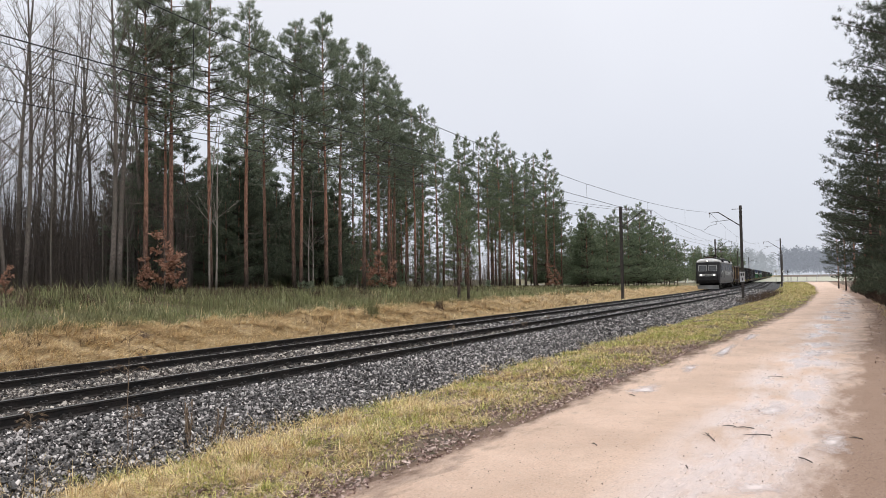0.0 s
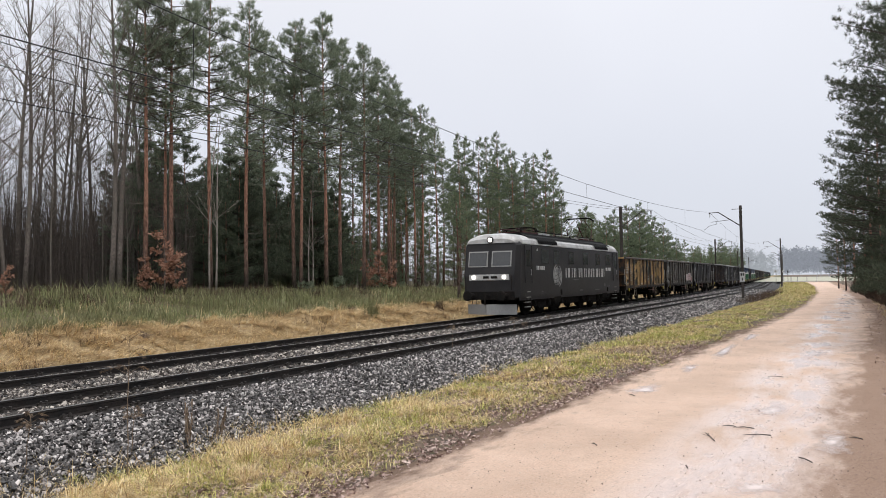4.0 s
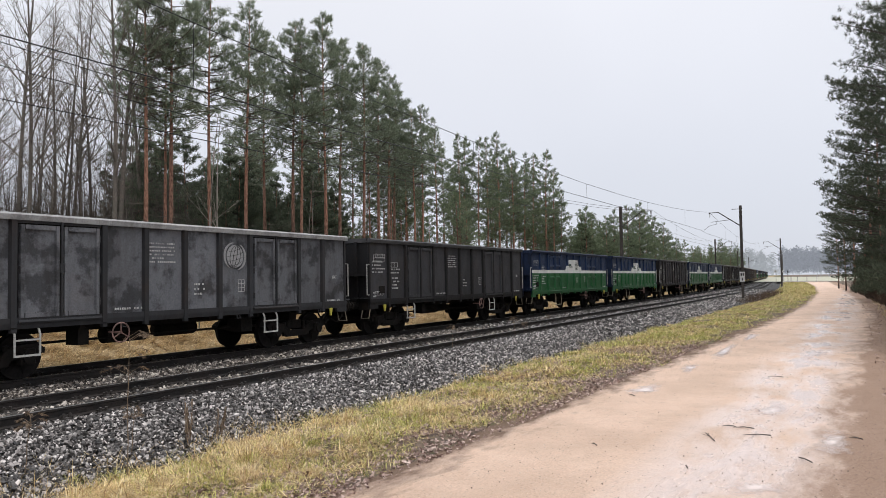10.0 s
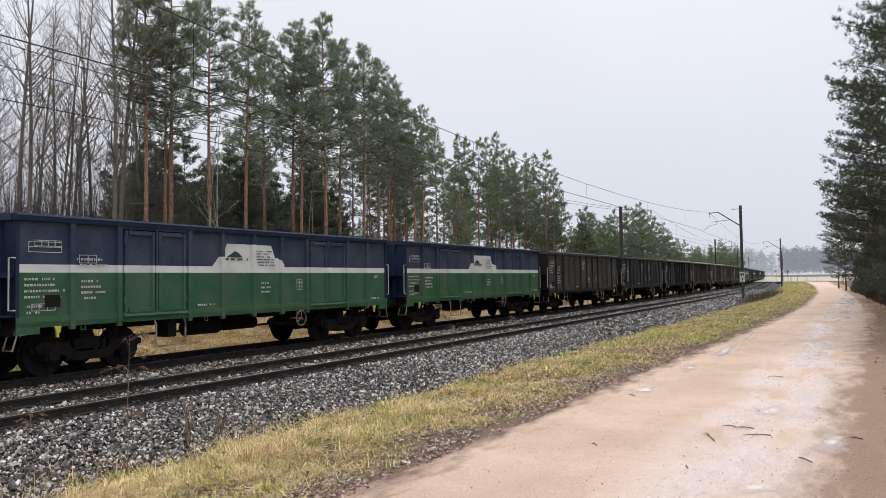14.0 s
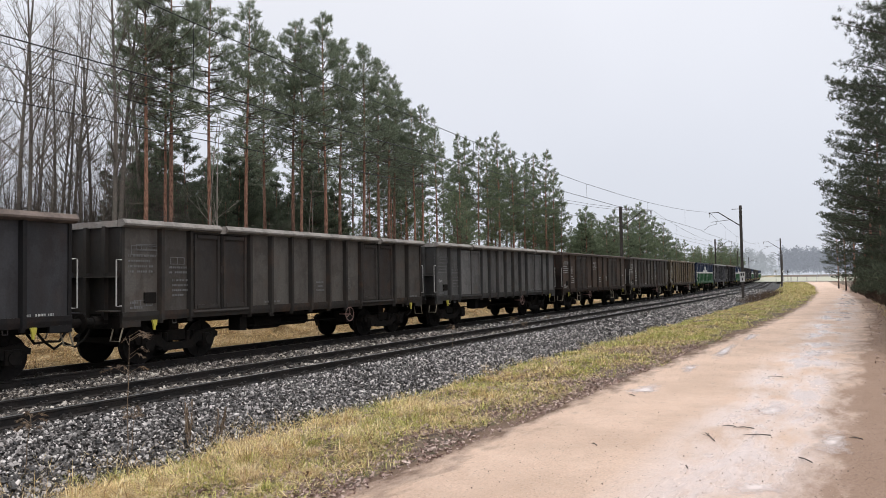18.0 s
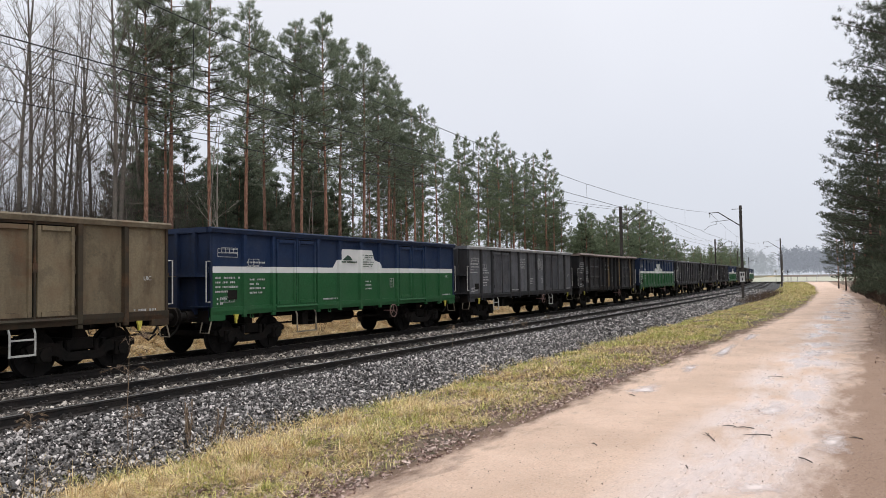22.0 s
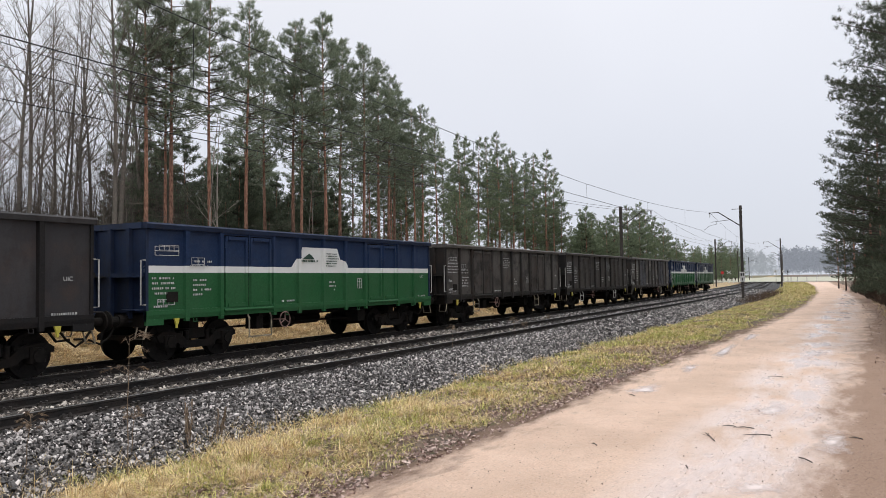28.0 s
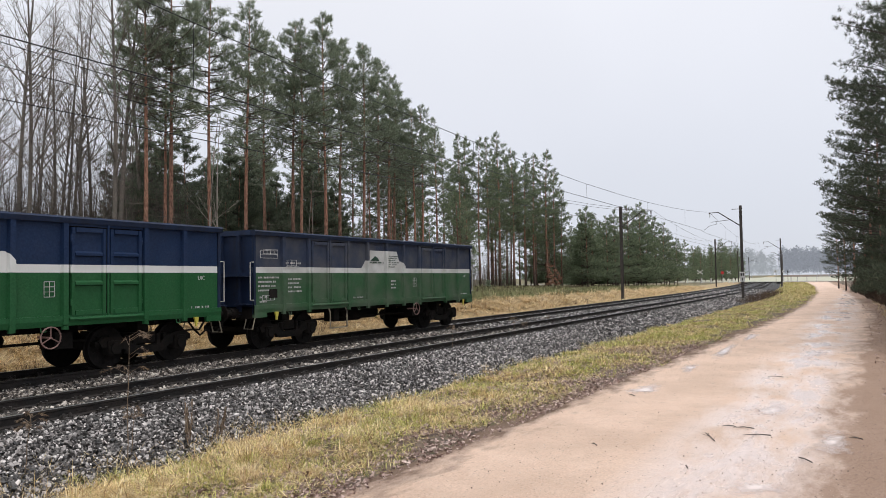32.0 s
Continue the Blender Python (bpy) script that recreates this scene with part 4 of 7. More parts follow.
def livery_paint():
    """Blue above, white band with a raised block in the middle, green below; dust by the object's alpha."""
    m, nt, s = material("blue_white_green_livery", 0.42, 0.0, 0.15)
    oi = nt.nodes.new("ShaderNodeObjectInfo")
    tc, sep = nt.nodes.new("ShaderNodeTexCoord"), nt.nodes.new("ShaderNodeSeparateXYZ")
    nt.links.new(tc.outputs["Object"], sep.inputs[0])
    v = coords(nt)
    ax = mathn(nt, "ABSOLUTE", mathn(nt, "ADD", sep.outputs["X"], 0.1))
    step1 = mathn(nt, "MULTIPLY", mathn(nt, "DIVIDE", mathn(nt, "SUBTRACT", 1.32, ax), 0.22, clamp=True), 0.24)
    step2 = mathn(nt, "MULTIPLY", mathn(nt, "DIVIDE", mathn(nt, "SUBTRACT", 0.98, ax), 0.16, clamp=True), 0.34)
    top = mathn(nt, "ADD", mathn(nt, "ADD", step1, step2), 2.26)
    w_lo = mathn(nt, "GREATER_THAN", sep.outputs["Z"], 2.10)
    w_hi = mathn(nt, "LESS_THAN", sep.outputs["Z"], top)
    g = noise_fac(nt, v, 22, 5, 0.3, 0.7)
    big = noise_fac(nt, v, 1.3, 6, 0.4, 0.7)
    green = mixcol(nt, g, (0.014, 0.082, 0.028), (0.023, 0.114, 0.042))
    blue = mixcol(nt, g, (0.008, 0.020, 0.058), (0.014, 0.034, 0.090))
    col = mixcol(nt, w_lo, green, mixcol(nt, w_hi, blue, (0.74, 0.74, 0.72)))
    dirt = mathn(nt, "MULTIPLY", mathn(nt, "ADD", mathn(nt, "MULTIPLY", big, 0.6), 0.3), oi.outputs["Alpha"], clamp=True)
    col = mixcol(nt, dirt, col, (0.17, 0.16, 0.14))
    nt.links.new(col, s.inputs["Base Color"])
    bump(nt, s, mathn(nt, "ADD", g, mathn(nt, "MULTIPLY", noise_fac(nt, v, 0.8, 3, 0.2, 0.8), 6)), 0.2, 0.012)
    return m


M_PAINT, M_LIVERY = wagon_paint(), livery_paint()
M_PATCHED = wagon_paint("patched_wagon_paint", (0.030, 0.032, 0.030), (0.06, 0.058, 0.05), 0.44, 0.54)
M_PEELED = wagon_paint("peeling_wagon_paint", peel=0.66, soft=0.07)
M_GEAR = speckled("near_black_running_gear", (0.005, 0.005, 0.005), (0.014, 0.012, 0.010), (0.016, 0.012, 0.010), 2, 14, 0.85, 0.0, spec=0.2)
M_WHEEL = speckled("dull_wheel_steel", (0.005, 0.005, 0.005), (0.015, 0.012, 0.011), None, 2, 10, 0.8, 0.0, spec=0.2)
M_TREAD = plain("bright_wheel_tread", (0.42, 0.41, 0.40), 0.3, 1.0)
M_MARK = speckled("worn_white_lettering", (0.62, 0.62, 0.60), (0.44, 0.44, 0.43), (0.26, 0.26, 0.26), 8, 40, 0.7)
M_YELLOW = speckled("yellow_hook_paint", (0.62, 0.55, 0.08), (0.45, 0.38, 0.06), None, 4, 30, 0.5)
M_BRAKEWHEEL = speckled("dull_red_brake_wheel_paint", (0.22, 0.10, 0.085), (0.36, 0.24, 0.21), (0.10, 0.06, 0.05), 3, 20, 0.6)
M_DULLSTEP = speckled("worn_tan_step_paint", (0.20, 0.17, 0.12), (0.32, 0.28, 0.20), (0.06, 0.05, 0.04), 3, 20, 0.6)
M_STEPWHITE = speckled("dirty_white_step_paint", (0.55, 0.55, 0.52), (0.30, 0.29, 0.27), None, 4, 20, 0.6)

LB, HW = 6.375, 1.47               # half length and half width of a wagon body
Z0, Z1 = 0.93, 3.24                # underside of the side sill and top of the rim
POSTS = [-5.22, -4.12, -2.18, -1.12, 0.0, 1.10, 2.18, 4.12, 5.22]
FIELDS = [(-6.375, -5.22), (-5.22, -4.12), (-2.18, -1.12), (-1.12, 0.0), (0.0, 1.10), (1.10, 2.18), (4.12, 5.22), (5.22, 6.375)]
DOORS = [(-4.12, -2.18), (2.18, 4.12)]
# the older build: narrower fields, thin deep posts and a flared rim
OLD_POSTS = [-5.35, -4.5, -2.5, -1.69, -0.85, 0.0, 0.85, 1.69, 2.5, 4.5, 5.35]
OLD_DOORS = [(-4.5, -2.5), (2.5, 4.5)]
OLD_FIELDS = [(-6.375, -5.35), (-5.35, -4.5), (-2.5, -1.69), (-1.69, -0.85), (-0.85, 0.0), (0.0, 0.85), (0.85, 1.69), (1.69, 2.5), (4.5, 5.35), (5.35, 6.375)]


def wheelset(r, gauge=0.7525):
    """Two wheels on an axle, centred on its axle line."""
    m = Mesh()
    m.tube([(0, -1.05, 0), (0, 1.05, 0)], 0.08, 10)
    for s in (-1, 1):
        m.tube([(0, s * (gauge - 0.07), 0), (0, s * (gauge - 0.065), 0), (0, s * (gauge - 0.04), 0), (0, s * (gauge - 0.035), 0), (0, s * (gauge + 0.065), 0)],
               [r + 0.02, r + 0.03, r + 0.028, r, r - 0.006], 28)
        m.tube([(0, s * (gauge + 0.06), 0), (0, s * (gauge + 0.11), 0)], [0.2, 0.14], 14)
        for k in range(6):     # ribs of the wheel plate
            a = k * math.pi / 3
            y = s * (gauge + 0.068)
            c, n = math.cos(a), math.sin(a)
            m.box(-0.01, 0.01, y - 0.012, y + 0.012, 0.18, r - 0.1)
            for i in range(len(m.v) - 8, len(m.v)):
                x, yy, z = m.v[i]
                m.v[i] = (x * c + z * n, yy, z * c - x * n)
    return m


WHEELSETS = {"wagon_front": [], "wagon_rear": [], "loco_a": [], "loco_b": [], "loco_c": []}


def wagon_bogie(parent, x):
    b = Mesh()
    for s in (-1, 1):
        y = s * 1.0
        prof = [(-1.25, 0.62), (-1.1, 0.72), (-0.55, 0.66), (-0.35, 0.46), (0.35, 0.46), (0.55, 0.66), (1.1, 0.72), (1.25, 0.62), (1.18, 0.48), (0.62, 0.42), (0.4, 0.28), (-0.4, 0.28), (-0.62, 0.42), (-1.18, 0.48)]
        b.prism(prof, y - 0.06, y + 0.06, "y")
        for a in (-0.42, 0.42):
            for k in (-0.09, 0.09):
                b.tube([(a + k, y, 0.30), (a + k, y, 0.70)], 0.06, 8)
    b.box(-0.3, 0.3, -1.0, 1.0, 0.5, 0.74, 0.05)
    for a in (-1.25, 1.25):
        b.box(a - 0.06, a + 0.06, -1.0, 1.0, 0.5, 0.62)
    b.box(-0.15, 0.15, -0.9, 0.9, 0.74, 0.98)
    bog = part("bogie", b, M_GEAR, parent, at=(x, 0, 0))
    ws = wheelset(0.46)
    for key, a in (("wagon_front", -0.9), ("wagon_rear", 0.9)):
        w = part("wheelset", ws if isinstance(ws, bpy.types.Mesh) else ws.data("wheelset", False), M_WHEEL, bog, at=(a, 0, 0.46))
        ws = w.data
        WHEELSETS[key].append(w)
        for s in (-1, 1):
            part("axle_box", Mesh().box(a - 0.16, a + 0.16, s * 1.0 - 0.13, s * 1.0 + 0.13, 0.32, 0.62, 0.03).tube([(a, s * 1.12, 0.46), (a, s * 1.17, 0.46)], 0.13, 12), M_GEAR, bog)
    return bog


def flip(m, side):
    """Mirrors a part made for the near side (-y) to the other side."""
    if side > 0:
        m.v = [(x, -y, z) for x, y, z in m.v]
        m.f = [tuple(reversed(f)) for f in m.f]
    return m


def gondola(ribbed=False, old=False, livery=False, wheel_x=1.85):
    """An open high-sided bogie wagon, two double doors a side."""
    fields, posts, doors = (OLD_FIELDS, OLD_POSTS, OLD_DOORS) if old else (FIELDS, POSTS, DOORS)
    t = thing("gondola_wagon", "open high-sided freight wagon", "freight wagon", "freight train")
    u = Mesh()
    u.box(-LB, LB, -1.36, 1.36, 1.12, 1.2)
    for s in (-0.45, 0.45):
        u.box(-LB, LB, s - 0.08, s + 0.08, 0.86, 1.12)
    for x in (-6.3, 6.3):
        u.box(x - 0.07, x + 0.07, -1.36, 1.36, 0.88, 1.16)
    for x in (-4.5, -2.6, -0.9, 0.9, 2.6, 4.5):
        u.box(x - 0.06, x + 0.06, -1.34, 1.34, 0.95, 1.12)
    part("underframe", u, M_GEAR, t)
    for side in (-1, 1):
        sill = Mesh().prism([(-1.40, 1.24), (-1.47, 1.24), (-1.47, 1.14), (-1.45, Z0 + 0.1), (-1.38, Z0 + 0.1)], -LB, LB, "x")
        part("side_sill", flip(sill, side), M_PAINT, t)
        low = Mesh()
        for a, b in ((-LB, -5.9), (5.9, LB)):
            low.box(a, b, -1.46, -1.38, Z0 - 0.02, Z0 + 0.12)
        part("sill_end", flip(low, side), M_PAINT, t)
        for i, (a, b) in enumerate(fields):
            w = b - a
            m = Mesh()
            y, d = -1.405, 0.018
            xs = [a + 0.02, a + w * 0.3, a + w * 0.7, b - 0.02]
            zs = [1.2, 1.75, 2.5, 3.12]
            bx = {}
            for ii, x in enumerate(xs):
                for jj, z in enumerate(zs):
                    bulge = d * (1 if 0 < ii < 3 and 0 < jj < 3 else 0) * random.uniform(-1.2, 0.6)
                    bx[ii, jj] = len(m.v)
                    m.v.append((x, y + bulge, z))
            for ii in range(3):
                for jj in range(3):
                    m.f.append((bx[ii, jj], bx[ii + 1, jj], bx[ii + 1, jj + 1], bx[ii, jj + 1]))
            m.box(a, b, -1.385, -1.37, 1.2, 3.14)
            part("side_panel", flip(m, side), M_PAINT, t)
        for x in posts:
            door_post = any(abs(x - e) < 0.01 for dd in doors for e in dd)
            wd = 0.04 if old else 0.055
            py = -1.53 if old else -1.49
            m = Mesh().prism([(x - wd - 0.02, -1.40), (x - wd, py), (x + wd, py), (x + wd + 0.02, -1.40)], 1.02 if not door_post else 1.06, 3.10)
            m.prism([(x - wd, -1.488), (x + wd, -1.488), (x + wd, -1.40), (x - wd, -1.40)], 0.96, 1.03)
            part("post", flip(m, side), M_PAINT, t)
        for x in (-LB, LB):
            s = 1 if x < 0 else -1
            m = Mesh().prism([(x, -1.44), (x + s * 0.07, -1.44), (x + s * 0.07, -1.37), (x, -1.37)][::s], 1.0, 3.14)
            part("corner_post", flip(m, side), M_PAINT, t)
        for a, b in doors:
            mid = (a + b) / 2
            # near-black sheet added behind the doors paints the shade in their gaps
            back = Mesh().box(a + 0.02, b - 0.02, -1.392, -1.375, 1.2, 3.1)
            part("door_recess", flip(back, side), M_GEAR, t, "near-black sheet standing in for shade behind the doors")
            ledge = Mesh().prism([(-1.38, 1.13), (-1.50, 1.13), (-1.515, 1.16), (-1.50, 1.20), (-1.38, 1.20)][::-1], a + 0.08, b - 0.08, "x")
            part("door_sill", flip(ledge, side), M_PAINT, t)
            part("door_header", flip(Mesh().box(a + 0.08, b - 0.08, -1.46, -1.395, 3.05, 3.10), side), M_PAINT, t)
            for p, q in ((a + 0.12, mid - 0.045), (mid + 0.045, b - 0.12)):
                m = Mesh().box(p, q, -1.43, -1.40, 1.24, 3.02)
                fr = 0.09
                for r in ((p, p + fr, 1.24, 3.02), (q - fr, q, 1.24, 3.02), (p + fr, q - fr, 1.24, 1.24 + fr), (p + fr, q - fr, 3.02 - fr, 3.02)):
                    m.prism([(r[0], -1.43), (r[0] + 0.012, -1.485), (r[1] - 0.012, -1.485), (r[1], -1.43)], r[2], r[3])
                if ribbed:
                    for z in (1.85, 2.45):
                        m.prism([(-1.43, z - 0.02), (-1.484, z), (-1.484, z + 0.05), (-1.43, z + 0.09)], p + fr, q - fr, "x")
                leaf = part("door_leaf", flip(m, side), M_PAINT, t)
                h = Mesh()
                for z in (1.5, 2.15, 2.8):
                    h.tube([(p if p < mid - 0.5 else q, -1.47, z - 0.07), (p if p < mid - 0.5 else q, -1.47, z + 0.07)], 0.022, 6)
                h.box((p + q) / 2 - 0.1, (p + q) / 2 + 0.12, -1.475, -1.455, 1.30, 1.335)
                part("hinge", flip(h, side), M_PAINT, leaf)
            bar = Mesh().tube([(mid, -1.475, 1.2), (mid, -1.475, 3.1)], 0.026, 6).box(mid - 0.05, mid + 0.05, -1.50, -1.45, 2.1, 2.28)
            part("door_bar", flip(bar, side), M_PAINT, t)
        rim = Mesh()
        if old:
            for x0, x1 in ((-LB - 0.05, doors[0][0] + 0.9), (doors[0][0] + 1.1, doors[1][0] + 0.9), (doors[1][0] + 1.1, LB + 0.05)):
                dz = random.uniform(-0.012, 0.012)
                rim.prism([(-1.47, 3.09), (-1.60, 3.13 + dz), (-1.61, 3.17 + dz), (-1.52, 3.27 + dz), (-1.38, 3.26), (-1.36, 3.10)][::-1], x0, x1, "x")
            for x0, x1 in doors:
                rim.box((x0 + x1) / 2 - 0.1, (x0 + x1) / 2 + 0.1, -1.54, -1.38, 3.07, 3.24)
        else:
            rim.prism([(-1.50, 3.10), (-1.52, 3.20), (-1.48, Z1), (-1.38, Z1), (-1.36, 3.10)][::-1], -LB - 0.03, LB + 0.03, "x")
        part("top_rim", flip(rim, side), M_PAINT, t)
        for x in (-5.0, -1.7, 1.7, 5.0) if side < 0 else ():     # lashing rings along the sill
            rg = Mesh().tube([(x - 0.05, -1.485, 1.02), (x - 0.05, -1.50, 0.94), (x + 0.05, -1.50, 0.94), (x + 0.05, -1.485, 1.02)], 0.012, 5, False)
            part("lashing_ring", flip(rg, side), M_PAINT, t)
        wx = wheel_x
        wh = Mesh()
        ring = [(wx + 0.21 * math.cos(k * math.pi / 10), -1.50, 0.82 + 0.21 * math.sin(k * math.pi / 10)) for k in range(21)]
        wh.tube(ring, 0.016, 5, False)
        for k in range(3):
            a = math.pi / 2 + k * 2.094
            wh.tube([(wx, -1.50, 0.82), (wx + 0.2 * math.cos(a), -1.50, 0.82 + 0.2 * math.sin(a))], 0.013, 5)
        wh.tube([(wx, -1.52, 0.82), (wx, -1.1, 0.82)], 0.025, 6)
        part("brake_handwheel", flip(wh, side), M_BRAKEWHEEL, t, "dull reddish hand brake wheel")
        for sx in ((-2.75,) if livery else () if old else (-3.85, 2.92)):     # hanging steps; one wide dark frame on the livery wagons
            st, hwid = Mesh(), 0.42 if livery else 0.25
            low = 0.42 if livery else 0.50
            for dx in (-hwid, hwid):
                st.tube([(sx + dx, -1.42, 1.04), (sx + dx, -1.48, 0.92), (sx + dx, -1.48, low)], 0.022, 5)
            st.box(sx - hwid, sx + hwid, -1.50, -1.44, low, low + 0.035)
            if not livery:
                st.box(sx - hwid, sx + hwid, -1.50, -1.44, 0.80, 0.83)
            part("side_step", flip(st, side), M_DULLSTEP, t, "hanging side step")
        for x in (-5.55, 5.55):
            hk = Mesh().prism([(x - 0.07, 1.04), (x + 0.07, 1.04), (x + 0.05, 0.92), (x + 0.02, 0.90), (x + 0.02, 0.82), (x - 0.02, 0.82), (x - 0.03, 0.92)][::-1], -1.50, -1.455, "y")
            part("rope_hook", flip(hk, side), M_YELLOW, t, "yellow rope hook")
    for e in (-1, 1):
        X = e * LB
        w = Mesh()
        w.box(min(X, X - e * 0.03), max(X, X - e * 0.03), -1.37, 1.37, 1.16, 3.14)
        part("end_wall", w, M_PAINT, t)
        for y in (-0.95, -0.32, 0.32, 0.95):
            part("end_rib", Mesh().box(min(X, X + e * 0.10), max(X, X + e * 0.10), y - 0.05, y + 0.05, 1.0, 3.12), M_PAINT, t)
        part("end_beam", Mesh().box(min(X, X + e * 0.09), max(X, X + e * 0.09), -1.37, 1.37, 2.02, 2.10), M_PAINT, t)
        part("end_rim", Mesh().box(min(X - e * 0.1, X + e * 0.06), max(X - e * 0.1, X + e * 0.06), -1.36, 1.36, 3.10, Z1 - 0.004), M_PAINT, t)
        part("end_step", Mesh().box(min(X, X + e * 0.3), max(X, X + e * 0.3), -1.36, -0.55, 2.0, 2.018).box(min(X, X + e * 0.25), max(X, X + e * 0.25), -1.40, -0.9, 1.26, 1.285), M_PAINT, t)
        for s in (-1, 1):
            bf = Mesh()
            bf.tube([(X, s * 0.875, 1.04), (X + e * 0.32, s * 0.875, 1.04)], 0.13, 12)
            bf.tube([(X + e * 0.3, s * 0.875, 1.04), (X + e * 0.58, s * 0.875, 1.04)], 0.095, 12)
            bf.tube([(X + e * 0.57, s * 0.875, 1.04), (X + e * 0.605, s * 0.875, 1.04), (X + e * 0.62, s * 0.875, 1.04)], [0.225, 0.225, 0.16], 16)
            part("buffer", bf, M_GEAR, t)
            hr = Mesh()
            y = s * 1.43
            hr.tube([(X + e * 0.0, y, 2.38), (X + e * 0.13, y, 2.38), (X + e * 0.13, y, 1.38), (X, y, 1.38)], 0.016, 6)
            part("handrail", hr, M_STEPWHITE, t, "white painted corner handrail")
            fs = Mesh().tube([(X - e * 0.05, y, 0.95), (X + e * 0.05, y, 0.62), (X + e * 0.05, y - s * 0.3, 0.62), (X - e * 0.05, y - s * 0.3, 0.95)], 0.018, 6, False)
            part("corner_step", fs, M_DULLSTEP, t)
        cp = Mesh().box(min(X, X + e * 0.45), max(X, X + e * 0.45), -0.06, 0.06, 0.98, 1.1)
        cp.tube([(X + e * 0.4, 0, 1.05), (X + e * 0.5, 0, 0.9), (X + e * 0.66, 0, 0.92)], 0.04, 6)
        cp.tube([(X, 0.25, 0.98), (X + e * 0.3, 0.25, 0.6), (X + e * 0.6, 0.2, 0.62)], 0.03, 6)
        part("coupling", cp, M_GEAR, t)
        wagon_bogie(t, e * 4.5)
    part("placard_holder", Mesh().box(-5.78, -5.46, -1.435, -1.40, 1.42, 1.66), M_GEAR, t, "dark label holder")
    for e in (-1, 1):
        part("brake_hose", Mesh().tube([(e * 6.3, -0.35, 0.92), (e * 6.5, -0.38, 0.66), (e * 6.72, -0.36, 0.5), (e * 6.98, -0.3, 0.62)], 0.026, 6, False), M_GEAR, t)
    br = Mesh().tube([(-1.5, -0.5, 0.72), (-0.4, -0.5, 0.72)], 0.19, 12)
    part("brake_cylinder", br, M_GEAR, t)
    part("air_tank", Mesh().tube([(0.6, 0.4, 0.7), (0.7, 0.4, 0.7), (1.9, 0.4, 0.7), (2.0, 0.4, 0.7)], [0.1, 0.2, 0.2, 0.1], 12), M_GEAR, t)
    rg = Mesh().tube([(-3.4, -0.7, 0.68), (3.4, -0.7, 0.66)], 0.025, 6).tube([(-3.4, 0.2, 0.6), (3.4, 0.2, 0.6)], 0.03, 6).box(2.2, 2.6, -1.1, -0.6, 0.55, 0.9).box(-2.6, -2.35, -1.2, -0.8, 0.6, 0.95)
    part("brake_rigging", rg, M_GEAR, t)
    return t


def marking_bars(rows):
    """Unreadable stencilled lettering: little bars in rows on the near side."""
    m = Mesh()
    for x, z, w, h in rows:
        m.box(x, x + w, -1.432, -1.426, z, z + h)
    return m


def stencils(seed, x0, z0, lines, wmin, wmax, h):
    rng = np.random.default_rng(seed)
    rows = []
    for k in range(lines):
        x, end = x0, x0 + float(rng.uniform(wmin, wmax))
        while x < end:
            w = float(rng.uniform(0.015, 0.05))
            if rng.uniform() < 0.85:
                rows.append((x, z0 - k * h * 2.1, w, h * 0.85))
            x += w + 0.022
    return rows


@functools.lru_cache(maxsize=None)
def text_mesh(s, size, depth=0.004):
    cu = bpy.data.curves.new("text", "FONT")
    cu.body, cu.size, cu.extrude = s, size, depth / 2
    ob = new("text", cu)
    bpy.context.view_layer.update()
    me = bpy.data.meshes.new_from_object(ob.evaluated_get(bpy.context.evaluated_depsgraph_get()))
    bpy.data.objects.remove(ob)
    return me


def letters(s, size, x, z, y, mat, parent, label=""):
    me = text_mesh(s, size)
    ob = part("lettering", me, mat, parent, label, at=(x, y, z))
    ob.rotation_euler = (math.pi / 2, 0, 0)
    return ob


